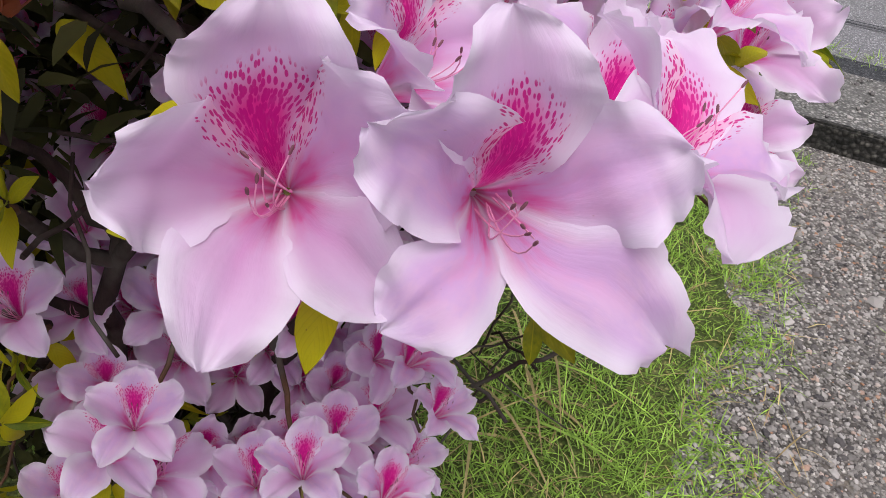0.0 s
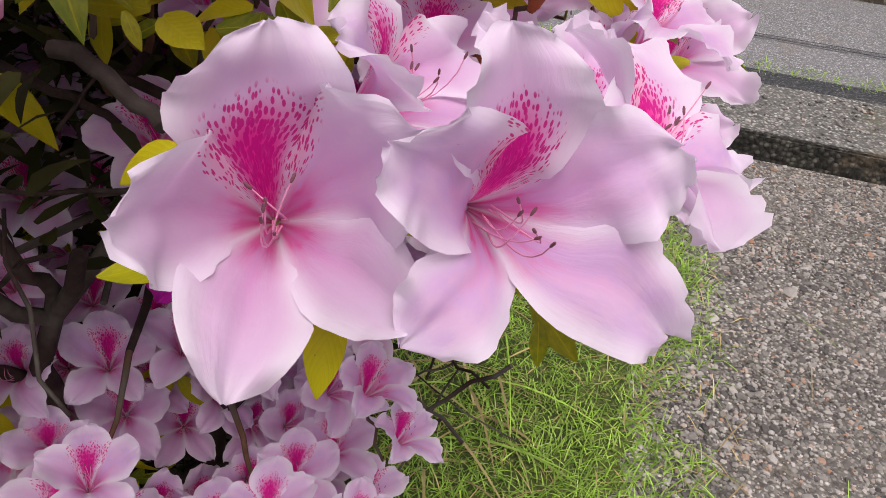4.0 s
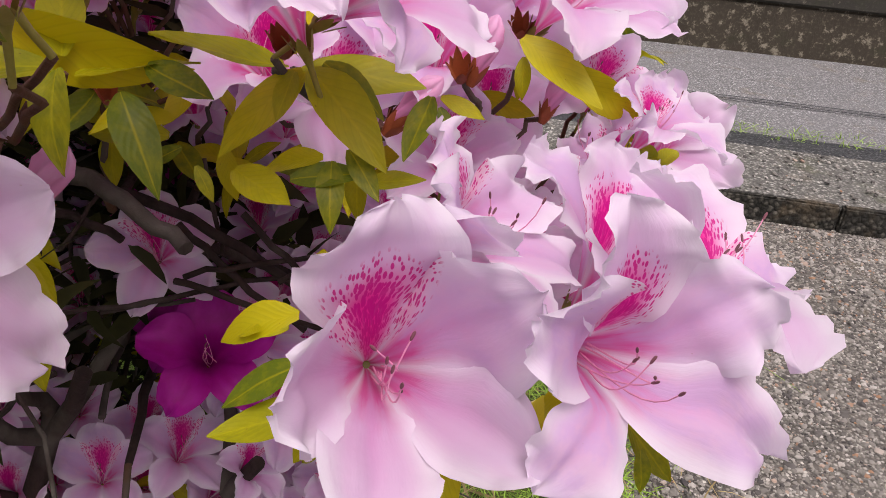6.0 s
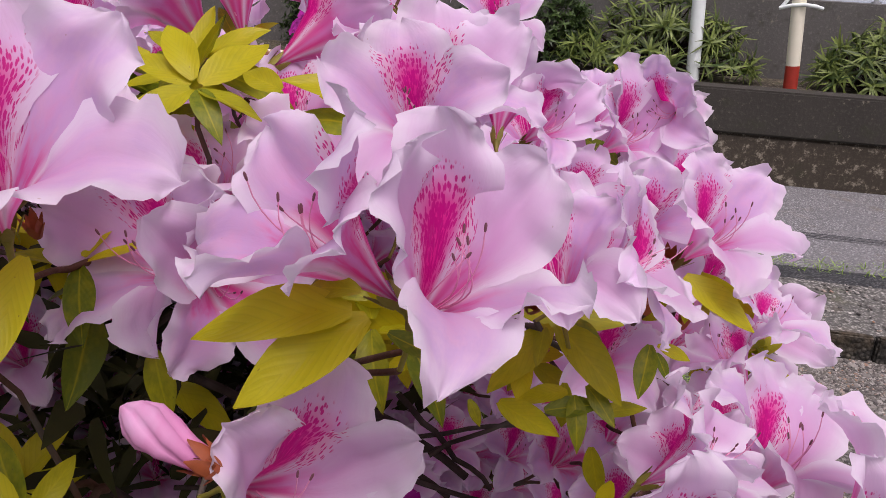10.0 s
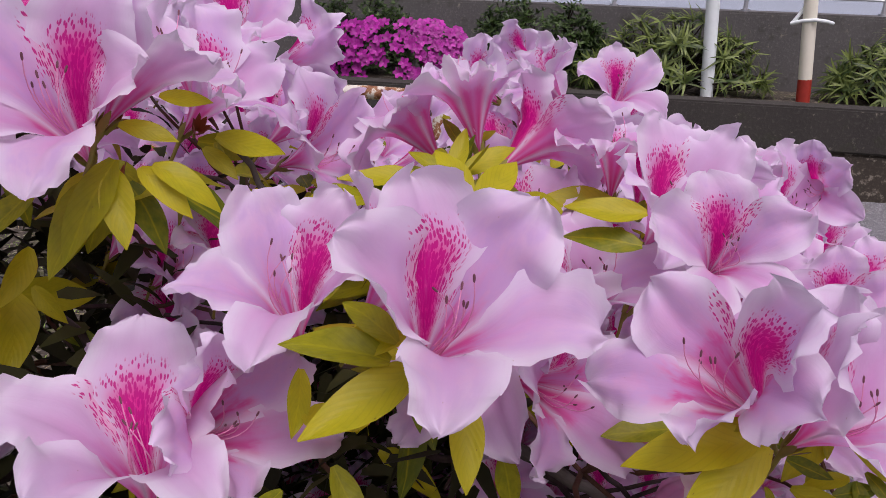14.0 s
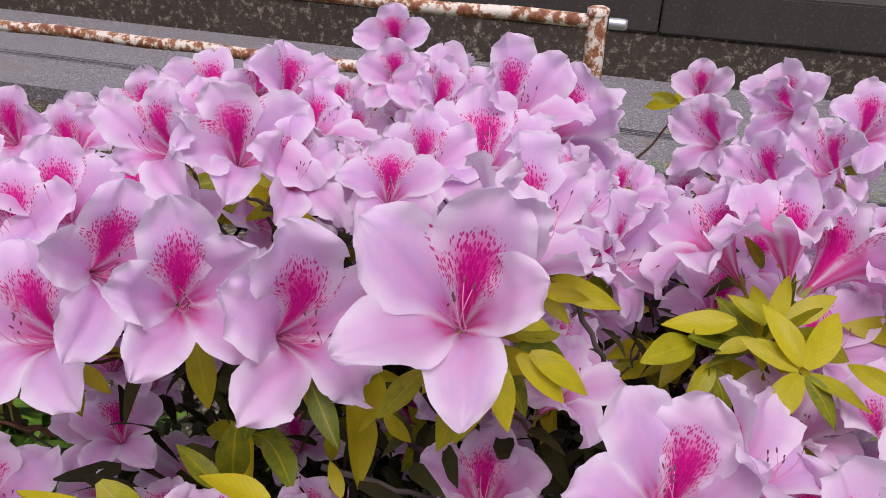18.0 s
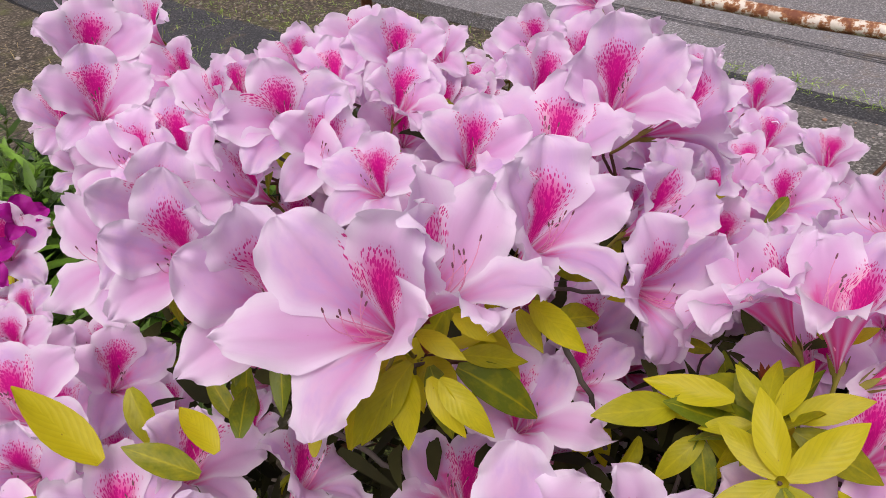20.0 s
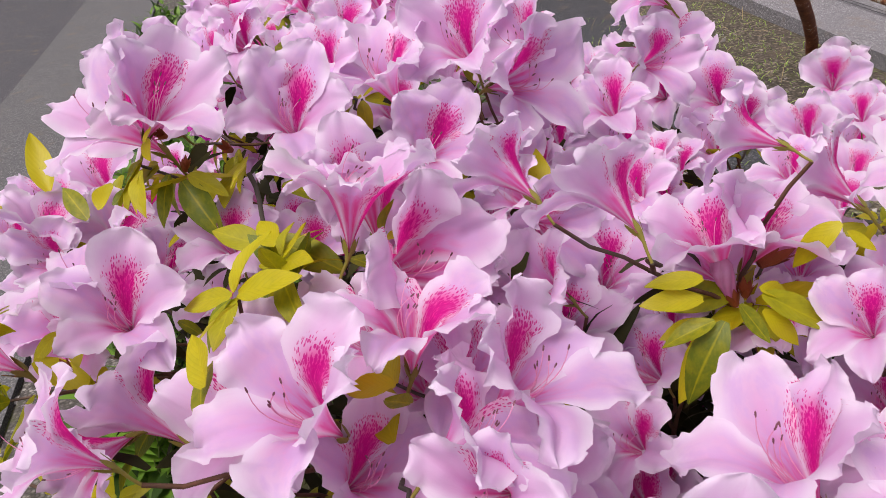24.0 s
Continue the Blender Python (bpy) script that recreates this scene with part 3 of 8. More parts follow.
sheet("road", -60.0, 60.0, 2.85, 4.09, 0.070, ASPHALT, "grey worn asphalt lane along the sea wall", 90, 6, 0.006, 9, 0.08)


def road_crack():
    """Two thin dark seams that run along the lane."""
    for k, y in enumerate((3.27, 3.31)):
        pts = [(-9 + 0.2 * i, y + 0.012 * noise.noise(Vector((i * 0.31, k, 2))) - 0.004 * i * 0.2, 0.0775) for i in range(100)]
        verts, faces = [], []
        for i, p in enumerate(pts):
            w = 0.005 + 0.003 * noise.noise(Vector((i * 0.7, k * 3, 5)))
            verts += [(p[0], p[1] - w, p[2]), (p[0], p[1] + w, p[2] + 0.0005)]
        faces = [(2 * i, 2 * i + 2, 2 * i + 3, 2 * i + 1) for i in range(len(pts) - 1)]
        thing("trim", "thin dark tar seam along the road", "seam", raw_mesh("trim", verts, faces, PATCH), kind="structure")


road_crack()


def sea_wall():
    bm = bmesh.new()
    box(bm, -30, 30, 4.10, 4.24, 0.0, 0.315, 0.012)
    low = thing("wall_north", "weathered dark concrete wall of a raised planting bed", "wall", link_mesh("wall_north", bm, WALL_ROUGH, smooth=False), kind="structure")
    bm = bmesh.new()
    for x0, x1 in ((-30, -8.7), (-8.69, -4.62), (-4.61, -0.605), (-0.595, 3.4), (3.41, 7.4), (7.41, 30)):
        box(bm, x0, x1, 4.085, 4.245, 0.317, 0.545, 0.010)
    child("coping", link_mesh("coping", bm, WALL_SMOOTH, smooth=False), low, label="smoother dark concrete coping blocks")
    bm = bmesh.new()
    box(bm, -30, 30, 4.25, 4.79, 0.05, 0.525)
    thing("planting_bed", "dark soil of the raised bed", "soil", link_mesh("planting_bed", bm, SOIL, smooth=False), kind="structure")
    bm = bmesh.new()
    for x0, x1 in ((-30, -6.53), (-6.52, -2.525), (-2.515, 1.9), (1.91, 6.0), (6.01, 30)):
        box(bm, x0, x1, 4.80, 5.05, -0.8, 0.965, 0.012)
    thing("wall_upper", "grey stained concrete sea wall behind the bed", "wall", link_mesh("wall_upper", bm, WALL_UPPER, smooth=False), kind="structure")


sea_wall()

WATER = Mat("pale_sea", rough=0.22, spec=0.6)
WATER.color((0.45, 0.52, 0.58)).bump(WATER.noise(WATER.scaled(WATER.coords(), (0.8, 2.4, 1)), 1.0, 4.0), 0.35, 0.15)
sheet("water", -2500, 2500, 5.05, 4500, -0.9, WATER.mat, "pale calm sea under an overcast sky", 20, 20)

# ---- pipes: the low guard rail, the white posts and the wall's railing ----
RUST = Mat("rusty_white_paint", rough=0.6, spec=0.4)
_p = RUST.coords()
_n = RUST.noise(RUST.scaled(_p, (1, 1, 1)), 26.0, 8.0, 0.7)
_c = RUST.ramp(_n, (0.40, (0.17, 0.055, 0.025)), (0.50, (0.33, 0.15, 0.06)), (0.54, (0.66, 0.62, 0.52)), (0.75, (0.72, 0.69, 0.60)))
RUST.color(_c).bump(_n, 0.6, 0.002)
RUST = RUST.mat
RUST_RED = Mat("red_brown_rust", rough=0.7, spec=0.4)
_n = RUST_RED.noise(RUST_RED.coords(), 30.0, 7.0, 0.7)
RUST_RED.color(RUST_RED.ramp(_n, (0.35, (0.09, 0.022, 0.012)), (0.6, (0.22, 0.07, 0.03)), (0.72, (0.60, 0.55, 0.45)))).bump(_n, 0.5, 0.002)
RUST_RED = RUST_RED.mat
CREAM = plain("cream_paint", (0.80, 0.78, 0.62), 0.45, 0.08, 18.0)
WHITE = plain("pale_green_white_paint", (0.78, 0.86, 0.82), 0.45, 0.12, 18.0)
RED = plain("red_paint", (0.36, 0.035, 0.02), 0.5, 0.25, 30.0)
ZINC = plain("galvanised_steel", (0.55, 0.57, 0.58), 0.38, 0.1, 40.0, metal=0.7)


def pipe(name, pts, r, mat, sides=16, wob=0.0):
    v, f = tube(pts, r, sides)
    return raw_mesh(name, v, f, mat)


def guard_rail():
    ob = thing("guard_rail", "low pipe guard rail with flaking white paint and rust", "railing", at=(-0.71, 2.25, 0))
    child("post", pipe("post", [(0, 0, -0.02), (0.002, 0, 0.3), (-0.004, 0, 0.6), (-0.006, 0, 0.795), (-0.006, 0, 0.803)], [0.0305] * 4 + [0.027], RUST), ob, label="vertical post with peeling white paint")
    child("post_cap", pipe("post_cap", [(-0.006, 0, 0.795), (-0.006, 0, 0.812), (-0.006, 0, 0.818)], [0.033, 0.033, 0.022], RUST), ob)
    for z, z2, tag in ((0.772, 0.775, "upper"), (0.545, 0.553, "lower")):
        pts = [(-2.42 * i / 12 if tag == "lower" else -2.9 * i / 12, 0.004 * math.sin(i), z + (z2 - z) * i / 12 + 0.004 * math.sin(2.1 * i)) for i in range(13)]
        child("bar", pipe("bar", pts, 0.0215, RUST), ob, label="%s bar, rust showing through white paint" % tag)
        child("bar_end", pipe("bar_end", [(0.03, 0, z), (0.075, 0, z), (0.082, 0, z), (0.084, 0, z)], [0.017, 0.017, 0.013, 0.004], ZINC), ob, label="bright galvanised bar end")
    bent = [(-2.98, 0.48, -0.02), (-2.93, 0.44, 0.08), (-2.80, 0.33, 0.22), (-2.66, 0.20, 0.36), (-2.54, 0.08, 0.48), (-2.46, 0.0, 0.60), (-2.42, -0.03, 0.82)]
    child("bent_post", pipe("bent_post", bent, 0.031, RUST_RED), ob, label="bent red-brown rusty post")
    child("collar", pipe("collar", [(-2.43, 0, 0.556), (-2.36, 0, 0.553)], 0.025, RUST_RED), ob)


guard_rail()


def sign_post(x, y, base_x, mat, red):
    ob = thing("post", "slightly leaning painted steel post standing in the raised bed" if not red else "leaning cream steel post with a red-painted foot", "post", at=(base_x, y, 0.52), group="posts in the raised bed")
    lean = (x - base_x) / 0.52
    low = 0.125 if red else 0.0
    if red:
        child("painted_foot", pipe("painted_foot", [(0, 0, -0.05), (lean * 0.125, 0, 0.125)], 0.036, RED), ob, label="red-painted foot")
    child("shaft", pipe("shaft", [(lean * low, 0, low - (0.0 if red else 0.05)), (lean * 1.1, 0, 1.1), (lean * 2.2, 0, 2.2)], 0.0355, mat), ob)


sign_post(0.356, 4.36, 0.394, WHITE, False)
sign_post(0.853, 4.40, 0.905, CREAM, True)


def wall_railing():
    ob = thing("wall_railing", "thin pale pipe railing along the top of the sea wall", "railing", at=(0, 4.90, 0.965))
    for k in range(-9, 10):
        x = 0.62 + 0.76 * k
        child("stanchion", pipe("stanchion", [(x, 0, 0), (x, 0, 0.10), (x, 0, 0.62)], [0.014, 0.011, 0.011], ZINC, 8), ob)
        child("foot_plate", pipe("foot_plate", [(x, 0, -0.002), (x, 0, 0.012)], 0.026, ZINC, 8), ob)
    for z in (0.085, 0.33, 0.62):
        child("bar", pipe("bar", [(-7, 0, z), (0, 0, z), (8, 0, z)], 0.007, ZINC, 8), ob)
    br = thing("stay", "white cable stay clamped round the cream post", "cable", at=(0.88, 4.40, 0.955))
    child("clamp", pipe("clamp", [(-0.11, 0, -0.025), (-0.06, -0.02, -0.008), (0.0, -0.045, 0.0), (0.06, -0.03, -0.006), (0.10, 0, -0.016)], 0.010, WHITE, 8), br)
    child("strut", pipe("strut", [(-0.10, 0, -0.02), (-0.055, 0.01, 0.05), (-0.03, 0.0, 0.16)], 0.010, WHITE, 8), br)


wall_railing()


# ---- shrubs of the raised bed ----
def blade(length, width, droop, n=6):
    verts, faces = [], []
    for i in range(n + 1):
        s = i / n
        h = width / 2 * (1 - s) ** 0.6 * min(1, 0.4 + 3 * s)
        y, z = length * s * (1 - 0.25 * droop * s), -droop * length * s * s
        verts += [Vector((-h, y, z + 0.15 * h)), Vector((0, y, z)), Vector((h, y, z + 0.15 * h))]
    faces = [(3 * i + j, 3 * i + j + 1, 3 * i + j + 4, 3 * i + j + 3) for i in range(n) for j in range(2)]
    return verts, faces


def strap_shrub(x0, x1, y0, y1, z0, z1, count, mat, label, length=0.12, width=0.017, seed=1, name="shrub"):
    """A mound of tufts of narrow arching leaves."""
    r = random.Random(seed)
    ob = thing(name, label, "shrub", at=((x0 + x1) / 2, (y0 + y1) / 2, z0), group="shrubs in the raised bed")
    parts, stems = [], []
    cx, cy = (x0 + x1) / 2, (y0 + y1) / 2
    for k in range(count):
        a, b = r.uniform(0, 6.283), r.uniform(0, 1) ** 0.5
        px, py = math.cos(a) * b, math.sin(a) * b
        top = (1 - b * b * 0.75) * r.uniform(0.45, 1.0)
        p = Vector((px * (x1 - x0) / 2, py * (y1 - y0) / 2, top * (z1 - z0)))
        out = Vector((px, py - 0.2, 0.7)).normalized()
        base = out.to_track_quat("Z", "Y").to_matrix().to_4x4()
        for i in range(r.randint(9, 13)):
            m = Matrix.Translation(p) @ base @ pose(0, 0, 0, 0, 0, r.uniform(0, 360)) @ pose(0, 0, 0, r.uniform(5, 60), 0, 0)
            v, f = blade(length * r.uniform(0.6, 1.15), width * r.uniform(0.8, 1.2), r.uniform(0.1, 0.75))
            parts.append(([m @ q for q in v], f))
        stems.append(tube(bend((px * 0.1, py * 0.1, 0.0), p, 0.1, 4, 0.004, k), 0.004, 5))
    v, f = merge(parts)
    child("foliage", raw_mesh("foliage", v, f, mat), ob, kind="stuff")
    v, f = merge(stems)
    child("stalk", raw_mesh("stalk", v, f, BARK), ob, kind="stuff")


STRAP = foliage_material("strap_leaf", (0.16, 0.21, 0.045), (0.035, 0.07, 0.016))
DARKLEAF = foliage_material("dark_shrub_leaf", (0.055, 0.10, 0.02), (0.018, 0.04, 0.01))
strap_shrub(-0.36, 0.72, 4.28, 4.72, 0.52, 0.97, 170, STRAP, "mound of arching yellow-green strap leaves in the raised bed", seed=2)
strap_shrub(1.03, 1.75, 4.28, 4.72, 0.52, 0.92, 110, STRAP, "mound of arching yellow-green strap leaves beside the cream post", seed=3)
strap_shrub(-1.02, -0.80, 4.30, 4.55, 0.52, 0.76, 12, STRAP, "small tuft of strap leaves beside the magenta azalea", seed=5)


def dome_point(r, wx, wy, h, depth=0.25):
    """A point in the outer shell of a full, rounded mound and the way it faces."""
    u = Vector((r.gauss(0, 1), r.gauss(0, 1) - 0.4, abs(r.gauss(0, 1)))).normalized()
    f = [math.copysign(abs(c) ** 0.62, c) * (1 - depth * r.random() ** 1.5) for c in u]
    bump = 1 + 0.10 * noise.noise(Vector((f[0] * wx, f[1] * wy, f[2] * h)) * 9)
    return Vector((f[0] * wx * bump, f[1] * wy, f[2] * h * bump)), u


def leafy_mound(x0, x1, y0, y1, z0, z1, count, mat, label, length, width, seed):
    r = random.Random(seed)
    ob = thing("shrub", label, "shrub", at=((x0 + x1) / 2, (y0 + y1) / 2, z0), group="shrubs in the raised bed")
    parts, stems = [], []
    for k in range(count):
        p, u = dome_point(r, (x1 - x0) / 2, (y1 - y0) / 2, z1 - z0)
        base = (u + Vector((0, 0, 0.6))).normalized().to_track_quat("Z", "Y").to_matrix().to_4x4()
        for i in range(6):
            m = Matrix.Translation(p) @ base @ pose(0, 0, 0, 0, 0, 60 * i + r.uniform(-25, 25)) @ pose(0, 0, 0, r.uniform(0, 55), 0, 0)
            v, f = blade(length * r.uniform(0.6, 1.2), width * r.uniform(0.8, 1.2), r.uniform(0.0, 0.4), 3)
            parts.append(([m @ q for q in v], f))
        if k % 8 == 0:
            stems.append(tube(bend((p.x * 0.2, p.y * 0.2, 0.0), p, 0.1, 4, 0.004, k), 0.004, 5))
    v, f = merge(parts)
    child("foliage", raw_mesh("foliage", v, f, mat), ob, kind="stuff")
    v, f = merge(stems)
    child("stalk", raw_mesh("stalk", v, f, BARK), ob, kind="stuff")


leafy_mound(-0.98, -0.14, 4.42, 4.79, 0.52, 1.00, 700, DARKLEAF, "dense dark green shrub against the sea wall", 0.045, 0.017, 4)
leafy_mound(-2.05, -1.28, 4.48, 4.79, 0.52, 0.99, 600, DARKLEAF, "dark green clipped shrub behind the magenta azalea", 0.04, 0.016, 6)
leafy_mound(-3.6, -2.75, 4.40, 4.78, 0.52, 0.80, 300, DARKLEAF, "low dark green shrub in the raised bed", 0.045, 0.016, 16)


def magenta_azalea():
    r = random.Random(5)
    ob = thing("azalea_bush", "low azalea in the raised bed covered with vivid magenta flowers", "bush", at=(-1.39, 4.40, 0.52))
    flowers, leaves = [], []
    for k in range(330):
        p, u = dome_point(r, 0.49, 0.15, 0.34, 0.15)
        out = Vector((u.x * 0.6, u.y - 0.5, 0.6)).normalized().to_track_quat("Z", "Y").to_matrix().to_4x4()
        m = Matrix.Translation(p) @ out @ pose(0, 0, 0, 0, 0, r.uniform(0, 72))
        for i in range(5):
            q = m @ pose(0, 0, 0, 0, 0, 72 * i)
            pet = [(0, 0, -0.006), (-0.013, 0.018, 0.006), (0, 0.020, 0.002), (0.013, 0.018, 0.006), (-0.007, 0.034, 0.003), (0.007, 0.034, 0.003)]
            flowers.append(([q @ Vector(c) for c in pet], [(0, 2, 1), (0, 3, 2), (1, 2, 4), (2, 5, 4), (2, 3, 5)]))
        for i in range(4):
            q = Matrix.Translation(p * 0.94) @ out @ pose(0, 0, 0, 0, 0, r.uniform(0, 360)) @ pose(0, 0, 0, r.uniform(0, 40), 0, 0)
            v, f = blade(0.04, 0.014, 0.2, 4)
            leaves.append(([q @ c for c in v], f))
    v, f = merge(flowers)
    child("blossom", raw_mesh("blossom", v, f, foliage_material("magenta_bloom", (0.42, 0.02, 0.30), (0.28, 0.008, 0.20))), ob, kind="stuff")
    v, f = merge(leaves)
    child("foliage", raw_mesh("foliage", v, f, DARKLEAF), ob, kind="stuff")


magenta_azalea()


# ---- the green weeds beside the azalea ----
GREEN = foliage_material("fresh_green_leaf", (0.11, 0.23, 0.018), (0.010, 0.032, 0.005), 0.22)


def weed_clump(x, y, spread, height, stems, seed, label, leaf_len=0.14, leaf_w=0.040):
    r = random.Random(seed)
    ob = thing("weeds", label, "plant", at=(x, y, 0), group="weed clumps beside the azalea")
    parts, stalks = [], []
    for k in range(stems):
        a, b = r.uniform(0, 6.283), r.uniform(0, 1) ** 0.5 * spread
        foot = Vector((math.cos(a) * b * 0.9, math.sin(a) * b * 0.9, -0.02))
        h = height * r.uniform(0.55, 1.0) * (1 - 0.35 * (b / spread) ** 2)
        tip = foot + Vector((r.gauss(0, 0.06), r.gauss(0, 0.06), h))
        line = bend(foot, tip, 0.06, 8, 0.003, seed * 100 + k)
        stalks.append(tube(line, [0.0035 - 0.0003 * i for i in range(9)], 5))
        n = int(h / 0.028)
        for i in range(n):
            s = 0.12 + 0.88 * i / n
            j = min(7, int(s * 8))
            p = line[j].lerp(line[j + 1], s * 8 - j)
            size = leaf_len * (1.0 - 0.55 * max(0, s - 0.6) / 0.4) * r.uniform(0.75, 1.25)
            m = Matrix.Translation(p) @ pose(0, 0, 0, 0, 0, 137.5 * i + r.uniform(-20, 20)) @ pose(0, 0, 0, r.uniform(5, 45) + 25 * s, r.uniform(-15, 15), 0)
            v, f = blade(size, leaf_w * size / leaf_len * 1.2, r.uniform(0.0, 0.6), 5)
            parts.append(([m @ q for q in v], f))
    v, f = merge(parts)
    child("foliage", raw_mesh("foliage", v, f, GREEN), ob, kind="stuff")
    v, f = merge(stalks)
    child("stalk", raw_mesh("stalk", v, f, plain("green_stalk", (0.10, 0.15, 0.03))), ob, kind="stuff")


for k, (x, y, s, h, n) in enumerate(((-1.59, 0.08, 0.34, 0.58, 110), (-2.14, 0.27, 0.40, 0.66, 110), (-2.7, 0.17, 0.44, 0.64, 110), (-3.25, 0.22, 0.46, 0.60, 90), (-2.15, -0.20, 0.28, 0.45, 80), (-3.93, 0.04, 0.5, 0.58, 80), (-1.8, 0.74, 0.4, 0.6, 70), (-2.6, 0.81, 0.45, 0.55, 60), (-4.65, -0.2, 0.55, 0.5, 70), (-1.34, -0.22, 0.16, 0.30, 30), (-2.82, -0.28, 0.30, 0.40, 70), (-3.25, -0.36, 0.32, 0.45, 70), (-4.2, -0.45, 0.42, 0.5, 80), (-5.2, -0.65, 0.5, 0.5, 80), (-2.45, -0.26, 0.26, 0.38, 60))):
    weed_clump(x, y, s, h, n, 30 + k, "dense clump of fresh green leafy weeds beside the azalea")


# ---- grass, straw and loose stones ----
GRASS = foliage_material("lawn_blade", (0.31, 0.49, 0.075), (0.14, 0.25, 0.03), 0.35)
STRAW = foliage_material("dry_straw", (0.42, 0.34, 0.15), (0.26, 0.19, 0.08), 0.2)


def scatter_blades(name, label, count, area, z, length, mat, seed, width=0.0035, flat=0.0):
    r = random.Random(seed)
    parts = []
    while len(parts) < count:
        x, y = r.uniform(area[0], area[1]), r.uniform(area[2], area[3])
        edge = area[1] - 0.11 + 0.12 * noise.noise(Vector((x * 3, y * 5, seed))) + 0.06 * r.gauss(0, 1)
        if x > edge or noise.noise(Vector((x * 6, y * 6, 7 + seed))) < -0.42:
            continue
        v, f = blade(length * r.uniform(0.5, 1.3), width * r.uniform(0.7, 1.3), r.uniform(0.1, 0.9), 3)
        m = pose(x, y, z, 0, 0, r.uniform(0, 360)) @ pose(0, 0, 0, r.uniform(2, 25) if r.random() < flat else r.uniform(25, 85), 0, 0)
        parts.append(([m @ q for q in v], f))
    v, f = merge(parts)
    return thing(name, label, "grass", raw_mesh(name, v, f, mat), kind="stuff")


scatter_blades("grass", "short mown green grass beside the azalea", 60000, (-1.0, 0.29, 0.45, 2.2), 0.0, 0.042, GRASS, 3, 0.003, 0.45)
scatter_blades("grass", "strip of grass between slab and road", 2600, (-2.5, 6.0, 2.80, 2.93), 0.075, 0.035, GRASS, 4, 0.004, 0.3)
scatter_blades("weeds", "patchy grass by the rail posts", 2200, (-5.0, -1.6, 1.7, 2.8), 0.0, 0.045, GRASS, 5, 0.004, 0.4)
scatter_blades("straw", "dry cut straw lying on the grass", 1500, (-1.0, 0.34, 0.5, 1.9), 0.006, 0.09, STRAW, 6, 0.003, 0.85)
scatter_blades("straw", "dry stalks lying on bare soil", 500, (-5.0, -1.2, 1.0, 2.8), 0.0, 0.12, STRAW, 7, 0.004, 0.9)


def long_straws():
    """Long dry and green blades that arch over the lawn's edge."""
    r = random.Random(8)
    parts, green = [], []
    for k in range(46):
        x, y = r.uniform(-0.42, -0.12), r.uniform(0.78, 1.2)
        v, f = blade(r.uniform(0.16, 0.34), r.uniform(0.004, 0.008), r.uniform(0.1, 0.8), 8)
        m = pose(x, y, 0.0, 0, 0, r.uniform(120, 300)) @ pose(0, 0, 0, r.uniform(15, 60), 0, 0)
        (parts if k % 3 else green).append(([m @ q for q in v], f))
    for k in range(40):
        x, y = r.uniform(-0.2, 0.5), r.uniform(0.6, 1.8)
        v, f = blade(r.uniform(0.06, 0.22), 0.002, r.uniform(0.02, 0.08), 6)
        m = pose(x, y, 0.004, 0, 0, r.uniform(0, 360)) @ pose(0, 0, 0, r.uniform(0, 6), 0, 0)
        (parts if k % 2 else green).append(([m @ q for q in v], f))
    for name, p, mat in (("straw", parts, STRAW), ("grass", green, GRASS)):
        v, f = merge(p)
        thing(name, "long arching dry blades at the edge of the lawn" if name == "straw" else "long green grass blades", "grass", raw_mesh(name, v, f, mat), kind="stuff")


long_straws()


def loose_stones(count, area, z, size, seed, label):
    r = random.Random(seed)
    m = Mat("loose_stone", rough=0.75, spec=0.3)
    k = m.island()
    m.color(m.ramp(k, (0.0, (0.055, 0.05, 0.05)), (0.35, (0.16, 0.15, 0.135)), (0.7, (0.26, 0.245, 0.22)), (0.9, (0.40, 0.38, 0.35)), (1.0, (0.30, 0.16, 0.09))))
    oct_v = [Vector(q) for q in ((1, 0, 0), (-1, 0, 0), (0, 1, 0), (0, -1, 0), (0.6, 0.6, 0.5), (-0.6, 0.6, 0.45), (-0.6, -0.6, 0.5), (0.6, -0.6, 0.4), (0, 0, 0.62))]
    oct_f = [(0, 4, 7), (4, 0, 2), (2, 5, 4), (5, 2, 1), (1, 6, 5), (6, 1, 3), (3, 7, 6), (7, 3, 0), (8, 4, 5), (8, 5, 6), (8, 6, 7), (8, 7, 4)]
    parts = []
    for i in range(count):
        q = size * r.lognormvariate(0, 0.45)
        t = pose(r.uniform(area[0], area[1]), r.uniform(area[2], area[3]), z - 0.25 * q, r.uniform(-25, 25), r.uniform(-25, 25), r.uniform(0, 360))
        parts.append(([t @ Vector((c.x * q * r.uniform(0.7, 1.3), c.y * q * r.uniform(0.6, 1.1), c.z * q)) for c in oct_v], oct_f))
    v, f = merge(parts)
    thing("gravel", label, "gravel", raw_mesh("gravel", v, f, m.mat, smooth=False), kind="stuff")


loose_stones(34000, (0.08, 1.0, 0.45, 2.24), 0.001, 0.0034, 12, "stone chips standing proud of the worn paving")
loose_stones(2500, (-2.0, 3.0, 2.28, 2.68), 0.084, 0.0045, 13, "stone chips in the worn slab")
loose_stones(1500, (-5.0, -0.9, -1.1, 2.6), -0.008, 0.007, 14, "small stones on the soil")


# ---- the large azalea ----
bush = thing("azalea_bush", "large azalea bush in full bloom, pale pink flowers with magenta blotches", "bush", at=(0, 0, 0))

